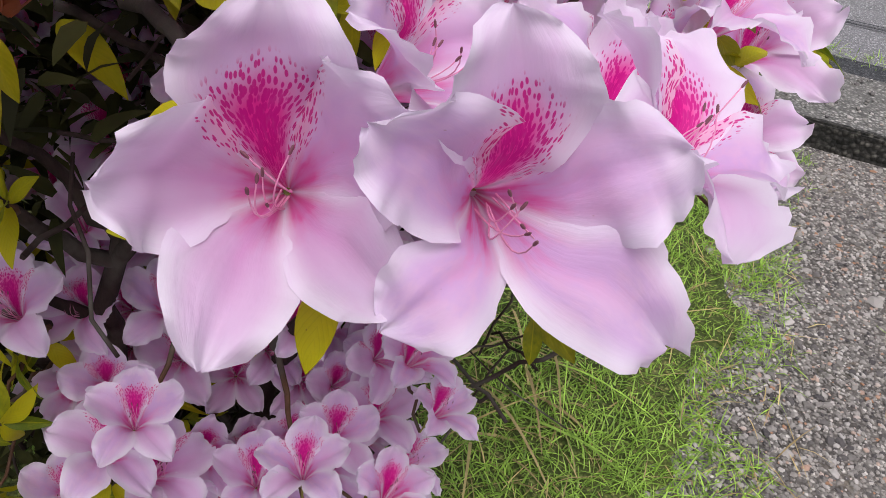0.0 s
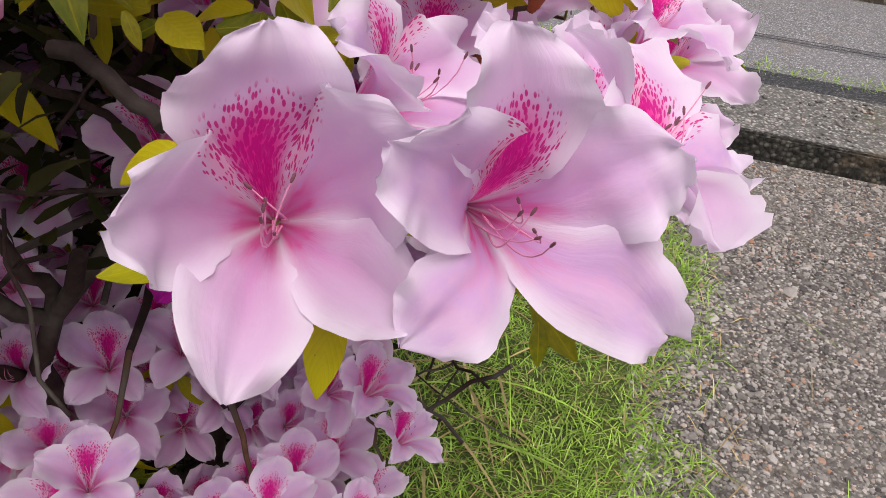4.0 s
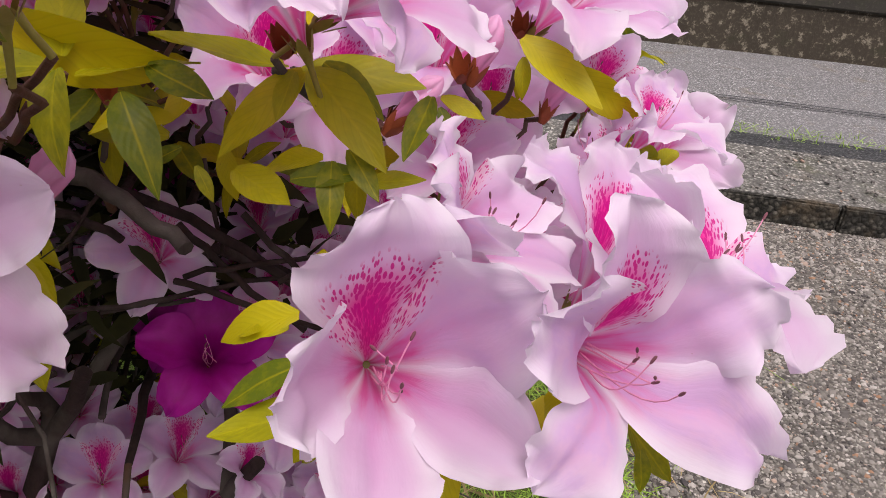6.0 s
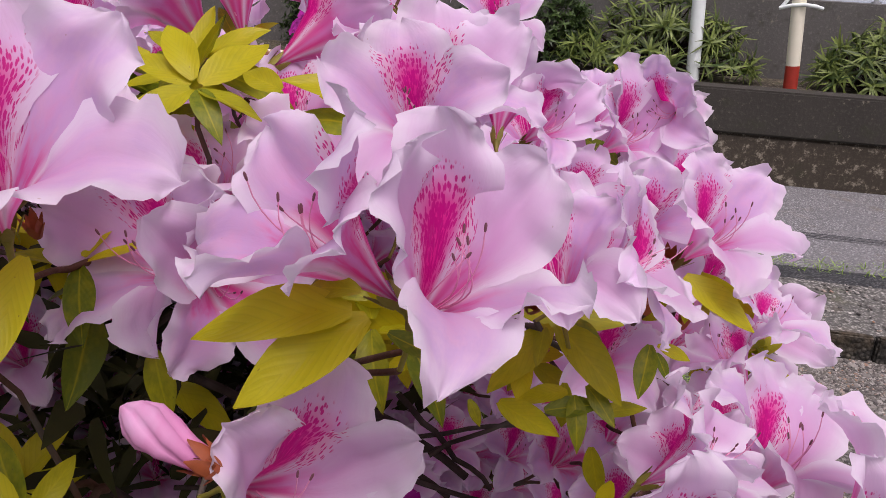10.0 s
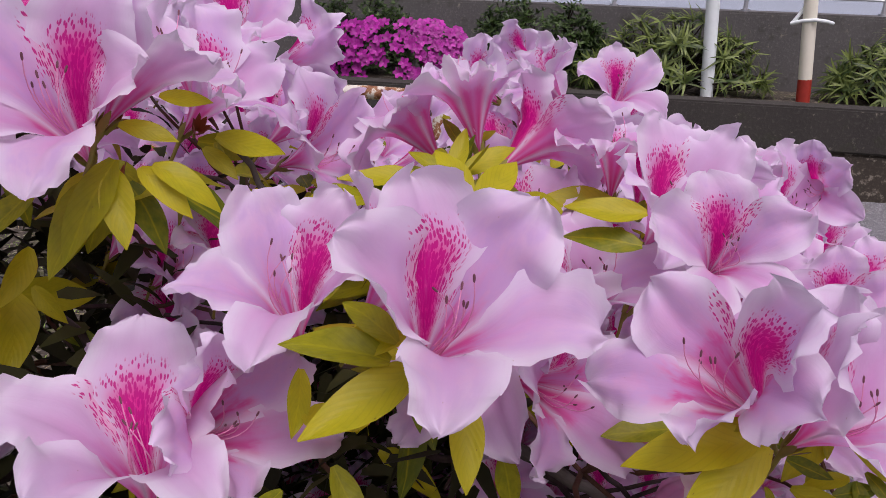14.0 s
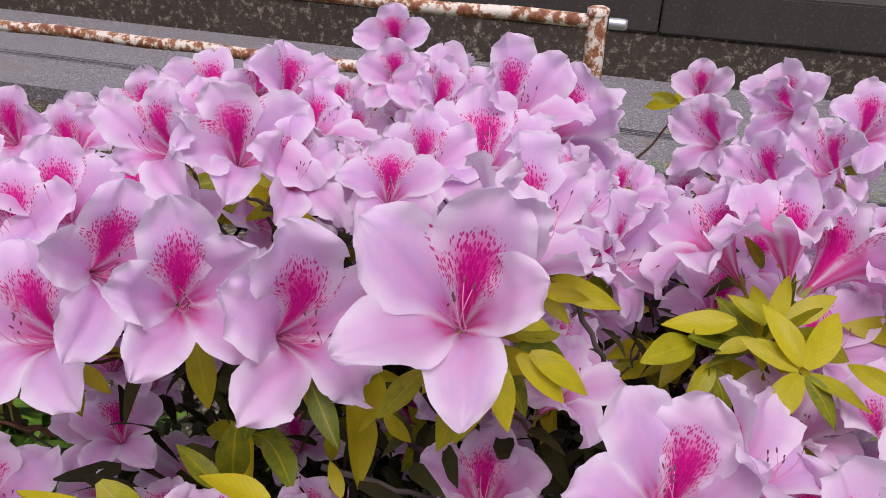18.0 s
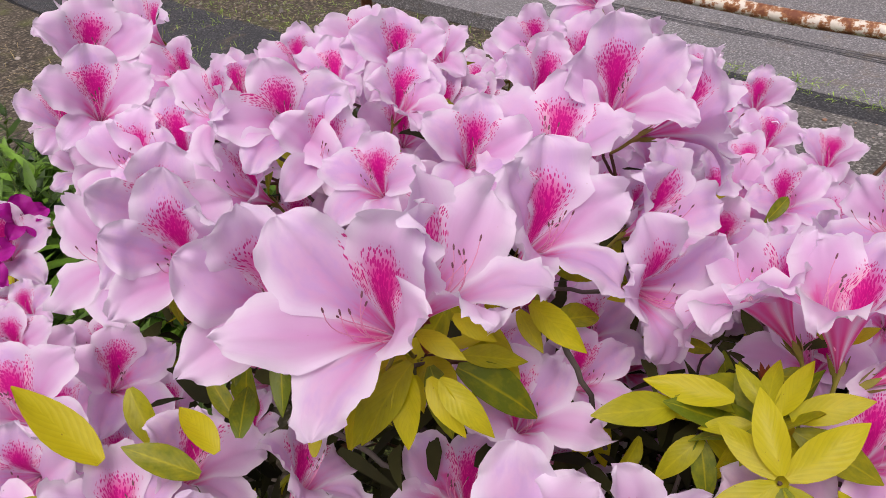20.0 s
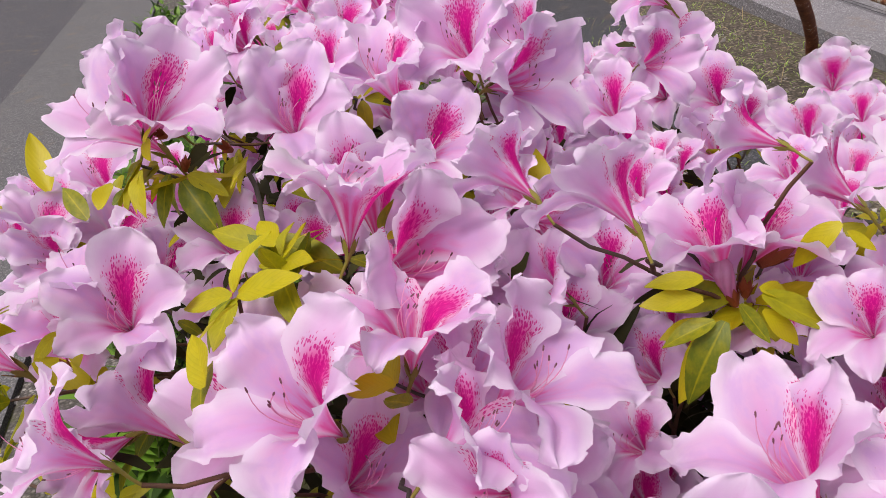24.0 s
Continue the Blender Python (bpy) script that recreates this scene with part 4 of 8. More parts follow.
# the large open flowers of the crown: place, turn, scale, then turn, length and spread of each petal
open_flower(bush, -0.095, 0.139, 0.891, 54, -11, 34, 0.90, 0, (6, 1.07, -29), (3, 1.15, -50), (-6, 0.87, -37), (-4, 0.89, -33), (2, 1.08, -50))
open_flower(bush, -0.036, 0.143, 0.903, 65, 0, 35, 0.82, 1, (-3, 1.07, -2), (-9, 0.93, -19), (-19, 1.01, 4), (9, 0.76, 7), (22, 1.00, -15))
open_flower(bush, -0.080, 0.192, 0.908, 48, 8, 82, 0.77, 2, (-13, 0.82, 9), (13, 0.88, 9), (0, 1.00, 0), (0, 1.00, 0), (0, 1.00, 0))
open_flower(bush, -0.006, 0.200, 0.900, 0, 29, 12, 0.80, 3, (-20, 1.06, 11), (-6, 0.84, 16), (25, 0.85, 15), (0, 1.00, 0), (0, 1.00, 0))
open_flower(bush, -0.229, 0.116, 0.914, 67, 17, 53, 0.94, 4, (8, 1.07, 4), (-9, 1.02, -25), (-22, 1.03, 17), (0, 1.00, 0), (23, 0.84, 0))
open_flower(bush, -0.177, 0.128, 1.000, 36, 3, 40, 0.91, 5, (2, 1.10, -33), (-12, 0.98, -29), (11, 0.86, -54), (-10, 1.01, -15), (8, 1.13, -55))
open_flower(bush, -0.221, 0.134, 1.005, 45, 5, -62, 0.99, 6, (31, 1.16, -24), (0, 1.00, 0), (-23, 0.84, -46), (4, 1.04, -9), (-11, 0.99, -22))
open_flower(bush, -0.331, 0.218, 0.954, 49, -16, -10, 1.06, 7, (-4, 0.97, -2), (-4, 1.00, -9), (3, 0.98, -5), (7, 0.95, -5), (-2, 1.14, -9))
open_flower(bush, -0.289, 0.197, 0.956, 76, 5, 47, 0.88, 8, (-7, 0.76, -21), (0, 1.00, 0), (-6, 1.17, -13), (-4, 0.83, -5), (16, 1.03, -2))
open_flower(bush, -0.147, 0.199, 0.979, 20, -17, 16, 0.80, 9, (13, 1.07, 3), (-7, 0.81, -12), (13, 1.03, 0), (-20, 0.76, -6), (0, 1.00, 0))
open_flower(bush, -0.115, 0.212, 0.977, 22, 51, 20, 0.79, 10, (-14, 1.04, 10), (-3, 0.91, 12), (17, 0.78, 16), (0, 1.00, 0), (0, 1.00, 0))
open_flower(bush, -0.225, 0.340, 1.016, 34, -1, 37, 1.12, 11, (15, 1.13, 0), (-5, 1.17, -20), (-15, 0.87, -8), (1, 0.94, -2), (4, 0.96, -21))
open_flower(bush, -0.108, 0.519, 0.971, 52, -2, 54, 0.99, 12, (0, 1.17, 1), (-2, 1.01, -4), (-6, 0.74, 11), (0, 1.00, 0), (8, 1.01, -6))
open_flower(bush, -0.085, 0.538, 0.988, 79, -21, -23, 0.83, 13, (7, 0.96, 2), (0, 0.87, -10), (-8, 0.95, 0), (0, 1.00, 0), (0, 1.00, 0))
open_flower(bush, -0.165, 0.429, 0.992, 51, -1, 54, 0.81, 14, (16, 0.88, -13), (-5, 1.10, -6), (-28, 0.71, 1), (7, 0.93, -5), (9, 1.05, -4))
open_flower(bush, -0.064, 0.338, 0.958, 38, 0, 48, 0.90, 15, (6, 0.94, -6), (-4, 1.08, -7), (-13, 0.85, -2), (5, 0.95, -4), (6, 1.01, -9))
open_flower(bush, -0.030, 0.255, 0.874, 15, 18, 29, 1.01, 16, (9, 0.97, -4), (-19, 0.98, 2), (0, 1.00, 0), (0, 1.00, 0), (10, 1.05, -6))
open_flower(bush, -0.036, 0.373, 0.866, 17, -30, -43, 0.76, 17, (-15, 0.84, 7), (5, 0.91, 3), (0, 1.00, 0), (0, 1.00, 0), (9, 0.93, 3))
open_flower(bush, -0.007, 0.412, 0.877, 21, 19, 32, 0.73, 18, (9, 0.81, 5), (0, 0.91, 13), (0, 1.00, 0), (0, 1.00, 0), (-9, 0.93, 9))
open_flower(bush, -0.335, 0.130, 1.021, 34, -4, 45, 1.13, 19, (9, 1.09, -11), (-10, 1.10, -31), (-18, 0.96, -12), (-1, 0.93, -15), (20, 1.07, -23))
open_flower(bush, -0.422, 0.178, 1.004, 18, 8, -21, 1.05, 20, (-3, 1.09, -13), (-23, 0.93, -5), (5, 0.94, 0), (11, 0.95, -10), (10, 1.12, -9))
open_flower(bush, -0.375, 0.212, 1.004, 34, 12, 87, 0.99, 21, (5, 1.16, -11), (-2, 1.03, -19), (-13, 0.98, 6), (8, 0.79, -14), (1, 1.02, 2))
open_flower(bush, -0.476, 0.121, 0.942, 11, -3, 29, 1.12, 22, (1, 1.19, -16), (-12, 0.87, -19), (0, 1.00, 0), (8, 0.89, -26), (2, 1.15, -6))
open_flower(bush, -0.448, 0.141, 0.947, 57, 0, 80, 0.99, 23, (14, 0.92, -32), (3, 1.16, -7), (-7, 1.15, -26), (-10, 0.70, -17), (0, 1.00, 0))
open_flower(bush, -0.547, 0.196, 1.085, 39, 10, 2, 1.22, 24, (0, 1.14, -19), (-12, 0.76, -21), (12, 0.90, -5), (4, 1.16, -35), (-4, 1.20, -15))
open_flower(bush, -0.523, 0.236, 1.102, 29, 27, 102, 1.11, 25, (2, 1.19, -20), (-7, 1.18, -34), (-11, 0.95, -20), (-1, 0.84, -21), (18, 0.95, -28))
open_flower(bush, -0.531, 0.336, 1.075, 32, 22, 64, 1.08, 26, (-7, 1.16, -9), (-10, 1.06, -22), (-6, 0.97, 0), (12, 0.79, -13), (11, 1.06, -17))
open_flower(bush, -0.475, 0.382, 1.025, 67, -11, 81, 1.02, 27, (11, 1.23, 14), (-6, 1.08, -17), (-5, 0.96, 4), (-18, 0.90, 26), (19, 0.85, -7))
open_flower(bush, -0.408, 0.394, 1.049, 22, -33, -37, 1.02, 28, (-8, 1.05, -10), (17, 0.77, -1), (0, 1.00, 0), (-7, 1.04, 23), (-2, 1.15, -15))
open_flower(bush, -0.364, 0.382, 1.070, -7, -17, -20, 1.01, 29, (-14, 1.12, -16), (-2, 0.82, -10), (0, 1.00, 0), (0, 1.00, 0), (15, 1.07, -24))
open_flower(bush, -0.320, 0.415, 1.039, 60, 2, 136, 1.10, 30, (15, 0.98, -14), (18, 1.11, -7), (-23, 0.91, -10), (-9, 0.96, -13), (-2, 1.12, -1))
open_flower(bush, -0.702, 0.167, 1.075, 56, 2, 46, 1.02, 31, (1, 1.21, -4), (-10, 1.15, -45), (-3, 0.84, 6), (15, 0.92, -26), (-3, 0.94, -26))
open_flower(bush, -0.642, 0.192, 1.050, 57, 14, 53, 1.18, 32, (-14, 1.29, -15), (-3, 0.90, 12), (-2, 0.72, 3), (17, 1.01, -5), (3, 1.14, -3))
open_flower(bush, -0.768, 0.186, 1.072, 64, 15, 58, 1.03, 33, (2, 1.06, 1), (0, 1.00, 0), (0, 1.00, 0), (0, 1.05, 1), (-2, 0.93, -5))
open_flower(bush, -0.581, 0.489, 1.101, 40, -2, 54, 1.08, 34, (4, 1.13, -10), (-3, 1.05, -24), (-11, 0.97, -19), (1, 0.87, -5), (9, 1.09, -29))
open_flower(bush, -0.515, 0.448, 1.036, 40, 32, 66, 1.03, 35, (-5, 1.09, 6), (-1, 1.01, -8), (0, 1.00, 0), (0, 1.00, 0), (5, 0.93, -14))
open_flower(bush, -0.724, 0.281, 1.122, 44, -5, 54, 0.93, 36, (0, 0.93, -2), (3, 1.07, -8), (0, 1.00, 0), (13, 0.84, -11), (-16, 1.06, 2))
open_flower(bush, -0.691, 0.285, 1.106, 46, 18, 55, 0.80, 37, (0, 0.94, 2), (-8, 0.81, -8), (0, 1.00, 0), (0, 1.00, 0), (8, 0.99, -10))
open_flower(bush, -0.720, 0.391, 1.098, 32, 12, 79, 0.76, 38, (15, 1.08, -12), (-7, 0.76, -13), (0, 1.00, 0), (-14, 0.90, -19), (6, 0.93, 4))
open_flower(bush, -0.807, 0.454, 1.096, 74, -2, 46, 0.90, 39, (1, 0.90, -5), (-5, 0.98, -1), (0, 1.00, 0), (0, 1.00, 0), (3, 1.00, 0))
open_flower(bush, -0.760, 0.423, 1.115, 43, 9, 53, 0.87, 40, (4, 0.88, 1), (-8, 0.94, 0), (0, 1.00, 0), (0, 1.00, 0), (4, 1.01, -3))
open_flower(bush, -0.772, 0.252, 1.129, 51, 0, -2, 0.79, 41, (1, 0.99, 11), (2, 0.92, -15), (-14, 1.14, 12), (7, 0.57, 10), (4, 1.02, 2))
open_flower(bush, -0.642, 0.064, 0.959, -3, 24, 90, 0.97, 42, (-1, 1.10, -14), (-12, 0.72, -6), (0, 1.00, 0), (8, 0.99, -21), (5, 1.09, -2))
open_flower(bush, -0.616, 0.069, 0.936, 61, 20, 63, 0.89, 43, (5, 1.18, 3), (11, 1.06, -6), (-21, 0.70, 14), (7, 0.75, 13), (-3, 1.06, 1))
open_flower(bush, -0.736, 0.028, 0.951, 51, 5, 48, 0.93, 44, (0, 0.94, -4), (-2, 0.98, -2), (0, 1.00, 0), (11, 1.04, -5), (-9, 0.95, -1))
open_flower(bush, -0.539, 0.607, 0.959, 28, 8, 74, 1.05, 45, (5, 0.96, -2), (-9, 1.09, -5), (0, 1.00, 0), (0, 1.00, 0), (4, 0.99, -6))
open_flower(bush, -0.230, 0.465, 1.007, 35, 20, 135, 1.06, 46, (12, 1.01, -15), (-4, 0.96, 4), (-12, 1.09, -17), (0, 1.00, 0), (4, 1.02, -6))
open_flower(bush, -0.197, 0.428, 1.004, 19, 47, 115, 0.93, 47, (-7, 0.97, 11), (11, 1.02, 4), (0, 1.00, 0), (0, 1.00, 0), (-4, 0.94, -5))
open_flower(bush, -0.228, 0.369, 0.960, 39, 20, 111, 0.93, 48, (10, 0.97, -4), (-11, 0.95, 2), (0, 1.00, 0), (0, 1.00, 0), (1, 1.01, 0))
open_flower(bush, -0.192, 0.598, 0.953, 22, -18, 14, 1.13, 49, (-7, 0.97, -5), (-9, 1.03, -12), (0, 1.00, 0), (10, 0.97, -7), (6, 1.15, -9))
open_flower(bush, -0.794, 0.877, 0.897, 49, 2, 73, 0.87, 50, (3, 1.11, 0), (4, 0.79, 2), (0, 1.00, 0), (0, 0.93, -4), (-7, 0.98, 2))
open_flower(bush, -0.610, 0.634, 1.014, 36, 1, 47, 0.87, 51, (-8, 1.06, -4), (1, 0.96, -1), (-7, 1.00, -1), (0, 1.00, 0), (14, 0.81, 4))
open_flower(bush, -0.541, 0.535, 1.072, 73, 9, 124, 1.15, 52, (5, 0.93, -8), (-8, 1.19, -7), (-10, 1.03, -7), (4, 0.98, 2), (9, 1.00, -11))
open_flower(bush, -0.689, 0.711, 1.025, 67, 15, 98, 0.97, 53, (-5, 0.97, 3), (3, 1.04, -1), (0, 1.00, 0), (0, 1.00, 0), (2, 0.96, -7))
open_flower(bush, -0.432, 0.527, 0.987, 73, 4, 100, 0.89, 54, (0, 0.98, -1), (4, 0.92, 0), (0, 1.00, 0), (0, 1.00, 0), (-3, 0.97, -4))
open_flower(bush, -0.376, 0.484, 1.067, 58, -10, -43, 0.84, 55, (2, 0.90, 1), (0, 0.99, -3), (0, 1.00, 0), (0, 1.00, 0), (-1, 0.91, 5))
open_flower(bush, -0.354, 0.640, 1.076, 78, -6, -38, 0.75, 56, (3, 0.85, -4), (-5, 1.00, -2), (0, 1.00, 0), (0, 1.00, 0), (2, 0.80, 6))
open_flower(bush, -0.323, 0.539, 1.066, 48, -10, -50, 0.86, 57, (-1, 0.83, 2), (-2, 1.00, -5), (0, 1.00, 0), (0, 1.00, 0), (3, 0.99, 1))
open_flower(bush, -0.260, 0.407, 1.034, -5, 6, 31, 0.94, 58, (19, 1.01, -13), (-2, 1.07, -10), (0, 1.00, 0), (0, 1.00, 0), (-17, 0.89, 26))
open_flower(bush, -0.625, 0.177, 0.908, 3, 39, 73, 0.88, 59, (2, 0.98, -2), (0, 0.93, 15), (0, 1.00, 0), (0, 1.00, 0), (-2, 0.97, 8))
open_flower(bush, -0.678, 0.120, 0.930, 13, 39, 67, 0.95, 60, (-1, 0.87, 10), (0, 1.08, -7), (0, 1.00, 0), (0, 1.00, 0), (1, 0.99, -13))
open_flower(bush, -0.643, 0.476, 1.097, 44, 14, 59, 0.88, 61, (2, 0.89, 0), (-5, 0.95, 3), (0, 1.00, 0), (0, 1.00, 0), (3, 1.01, -4))

# single leaves under and between them
leaf(bush, -0.203, 0.127, 0.982, -28, -29, 144, 0.051, 0)
leaf(bush, -0.208, 0.126, 0.984, 0, -35, 110, 0.056, 1)
leaf(bush, -0.206, 0.129, 0.990, 11, -35, 90, 0.022, 2)
leaf(bush, -0.196, 0.126, 0.978, -28, 31, -106, 0.019, 3)
leaf(bush, -0.146, 0.222, 0.942, -36, -25, 151, 0.042, 4)
leaf(bush, -0.149, 0.221, 0.942, -35, -7, 180, 0.020, 0)
leaf(bush, -0.144, 0.222, 0.943, -23, 24, -137, 0.045, 1)
leaf(bush, -0.140, 0.224, 0.945, -30, 34, -113, 0.029, 2)
leaf(bush, -0.103, 0.225, 0.938, -41, -5, 173, 0.026, 3)
leaf(bush, -0.100, 0.225, 0.938, -17, 37, -100, 0.017, 4)
leaf(bush, -0.100, 0.224, 0.935, -59, 20, -151, 0.014, 0)
leaf(bush, -0.136, 0.211, 0.917, -9, -34, 106, 0.025, 1)
leaf(bush, -0.133, 0.211, 0.916, -28, 3, -169, 0.025, 2)
leaf(bush, -0.165, 0.205, 0.911, -5, 23, -128, 0.034, 3)
leaf(bush, -0.128, 0.214, 0.920, -28, 20, -144, 0.022, 4)
leaf(bush, -0.121, 0.210, 0.910, 13, 33, -71, 0.021, 0)
leaf(bush, -0.197, 0.208, 0.927, -19, -36, 116, 0.026, 1)
leaf(bush, -0.206, 0.209, 0.931, -25, 11, -144, 0.039, 2)
leaf(bush, -0.198, 0.214, 0.940, -15, 28, -118, 0.031, 3)
leaf(bush, -0.178, 0.203, 0.911, -55, 16, -139, 0.014, 4)
leaf(bush, -0.081, 0.309, 0.940, -31, 34, -130, 0.046, 0)
leaf(bush, -0.079, 0.306, 0.933, -66, 4, -180, 0.019, 1)
leaf(bush, -0.122, 0.147, 0.898, -10, -28, 106, 0.029, 2)
leaf(bush, -0.117, 0.155, 0.915, -94, -13, 161, 0.018, 3)
leaf(bush, -0.120, 0.141, 0.886, -28, -24, 123, 0.028, 4)
leaf(bush, -0.334, 0.433, 0.830, 12, -38, 111, 0.058, 0)
leaf(bush, -0.331, 0.432, 0.826, 48, 32, -19, 0.052, 1)
leaf(bush, -0.352, 0.419, 0.812, 32, 37, -41, 0.026, 2)
leaf(bush, -0.309, 0.429, 0.815, -22, 9, -137, 0.045, 3)
leaf(bush, -0.276, 0.430, 0.807, -12, 22, -120, 0.051, 4)
leaf(bush, -0.145, 0.203, 0.911, 11, 37, -67, 0.027, 0)
leaf(bush, -0.396, 0.432, 0.846, -33, -23, -171, 0.046, 1)
leaf(bush, -0.428, 0.381, 0.776, -11, 18, -110, 0.070, 2)
leaf(bush, -0.113, 0.134, 0.878, -33, -28, 113, 0.032, 3)
leaf(bush, -0.111, 0.132, 0.874, -79, -21, 161, 0.020, 4)
leaf(bush, -0.077, 0.137, 0.872, -58, -4, -172, 0.029, 0)
leaf(bush, -0.070, 0.169, 0.875, 13, 29, -65, 0.016, 1)
leaf(bush, -0.050, 0.152, 0.884, -85, -2, 180, 0.022, 2)
leaf(bush, -0.029, 0.152, 0.877, -65, 25, -124, 0.024, 3)
leaf(bush, -0.131, 0.141, 0.895, -26, -21, 70, 0.014, 4)
leaf(bush, -0.059, 0.134, 0.872, 46, 15, -10, 0.020, 0)
leaf(bush, -0.025, 0.146, 0.873, -53, 4, -162, 0.013, 1)
leaf(bush, -0.352, 0.129, 1.011, -3, -37, 103, 0.042, 2)
leaf(bush, -0.346, 0.126, 1.000, -25, -30, 146, 0.056, 3)
leaf(bush, -0.346, 0.126, 1.000, -34, -28, 151, 0.033, 4)
leaf(bush, -0.325, 0.126, 0.988, -41, -2, -167, 0.040, 0)
leaf(bush, -0.384, 0.173, 0.952, -71, -7, -167, 0.021, 1)
leaf(bush, -0.217, 0.177, 0.965, 26, -34, 77, 0.022, 2)
leaf(bush, -0.245, 0.292, 1.026, -1, -42, 101, 0.048, 3)
leaf(bush, -0.246, 0.285, 1.008, 14, -41, 87, 0.048, 4)
leaf(bush, -0.294, 0.282, 1.024, 13, -33, 52, 0.037, 0)
leaf(bush, -0.372, 0.397, 1.034, 63, -20, 35, 0.028, 1)
leaf(bush, -0.362, 0.399, 1.036, 53, 31, -27, 0.022, 2)
leaf(bush, -0.514, 0.298, 1.052, -15, 34, -106, 0.049, 3)
leaf(bush, -0.521, 0.294, 1.045, -26, 24, -122, 0.032, 4)
leaf(bush, -0.559, 0.282, 1.030, -11, 29, -109, 0.062, 0)
leaf(bush, -0.580, 0.280, 1.035, -30, 30, -105, 0.030, 1)
leaf(bush, -0.571, 0.280, 1.031, -53, -23, -168, 0.060, 2)
leaf(bush, -0.385, 0.130, 0.942, -45, 9, -139, 0.035, 3)
leaf(bush, -0.312, 0.178, 0.928, -68, 9, -155, 0.035, 4)
leaf(bush, -0.407, 0.122, 0.931, -51, -28, 149, 0.027, 0)
leaf(bush, -0.719, 0.191, 1.028, -48, 1, -140, 0.048, 1)
leaf(bush, -0.668, 0.176, 1.007, -47, -16, -172, 0.033, 2)
leaf(bush, -0.637, 0.187, 1.018, -42, 8, -136, 0.042, 3)
leaf(bush, -0.529, 0.210, 1.056, -43, -13, 177, 0.063, 4)
leaf(bush, -0.530, 0.208, 1.052, -50, 8, -153, 0.047, 0)
leaf(bush, -0.516, 0.211, 1.052, -26, 26, -120, 0.040, 1)
leaf(bush, -0.509, 0.213, 1.054, -16, 30, -108, 0.044, 2)
leaf(bush, -0.511, 0.229, 1.088, -13, 36, -91, 0.029, 3)
leaf(bush, -0.530, 0.218, 1.073, -8, 35, -87, 0.033, 4)
leaf(bush, -0.567, 0.195, 1.040, -36, -24, 158, 0.040, 0)
leaf(bush, -0.373, 0.328, 1.031, 43, -32, 55, 0.030, 1)
leaf(bush, -0.373, 0.327, 1.029, 48, -11, 11, 0.034, 2)
leaf(bush, -0.367, 0.328, 1.029, 45, 3, -10, 0.035, 3)
leaf(bush, -0.361, 0.330, 1.030, 36, 24, -44, 0.044, 4)
leaf(bush, -0.372, 0.324, 1.022, -18, 4, -180, 0.028, 0)
leaf(bush, -0.357, 0.328, 1.024, -12, 35, -90, 0.054, 1)
leaf(bush, -0.364, 0.324, 1.019, -23, 35, -101, 0.033, 2)
leaf(bush, -0.390, 0.324, 1.030, -10, -33, 111, 0.049, 3)
leaf(bush, -0.377, 0.322, 1.020, -6, -27, 129, 0.030, 4)
leaf(bush, -0.407, 0.170, 0.988, -12, 28, -89, 0.050, 0)
leaf(bush, -0.357, 0.122, 1.003, 18, -27, 86, 0.052, 1)
leaf(bush, -0.355, 0.126, 1.010, 45, -26, 55, 0.033, 2)
leaf(bush, -0.229, 0.400, 1.005, -35, -20, 133, 0.032, 3)
leaf(bush, -0.231, 0.386, 0.978, 7, -33, 95, 0.059, 4)
leaf(bush, -0.253, 0.392, 0.999, 11, -35, 91, 0.060, 0)
leaf(bush, -0.748, 0.118, 0.965, -27, 12, -111, 0.056, 1)
leaf(bush, -0.694, 0.187, 0.969, -66, -9, -159, 0.060, 2)
leaf(bush, -0.698, 0.166, 0.928, 36, -16, 71, 0.041, 3)
leaf(bush, -0.619, 0.183, 0.930, 37, -6, 39, 0.027, 4)
leaf(bush, -0.660, 0.315, 0.893, -23, 26, -99, 0.043, 0)
leaf(bush, -0.541, 0.219, 1.044, -33, -22, -170, 0.066, 1)
leaf(bush, -0.543, 0.218, 1.046, -25, -27, 162, 0.039, 2)
leaf(bush, -0.536, 0.217, 1.037, -55, -1, -119, 0.022, 3)
leaf(bush, -0.533, 0.227, 1.039, -43, 2, -115, 0.047, 4)
leaf(bush, -0.524, 0.245, 1.040, -17, 26, -46, 0.044, 0)
leaf(bush, -0.523, 0.239, 1.035, -28, 21, -71, 0.066, 1)
leaf(bush, -0.515, 0.243, 1.028, -74, 12, -96, 0.025, 2)
leaf(bush, -0.673, 0.068, 0.987, 35, -8, 103, 0.070, 3)
leaf(bush, -0.682, 0.034, 0.975, -4, -26, 157, 0.045, 4)
leaf(bush, -0.635, 0.110, 0.966, 32, -16, 118, 0.054, 0)
leaf(bush, -0.634, 0.125, 0.975, 27, -3, 87, 0.050, 1)
leaf(bush, -0.630, 0.140, 0.979, 28, 14, 49, 0.047, 2)
leaf(bush, -0.619, 0.096, 0.950, -18, 20, -46, 0.029, 3)
leaf(bush, -0.586, 0.147, 0.941, -27, -20, -161, 0.050, 4)
leaf(bush, -0.527, 0.323, 1.042, -53, -2, -134, 0.023, 0)
leaf(bush, -0.514, 0.320, 1.022, -10, 26, -24, 0.048, 1)
leaf(bush, -0.400, 0.315, 0.999, -15, -18, 168, 0.040, 2)
leaf(bush, -0.398, 0.317, 0.998, -33, 20, -84, 0.053, 3)
leaf(bush, -0.401, 0.313, 0.999, -38, 2, -137, 0.039, 4)
leaf(bush, -0.415, 0.312, 1.016, 12, -24, 140, 0.055, 0)
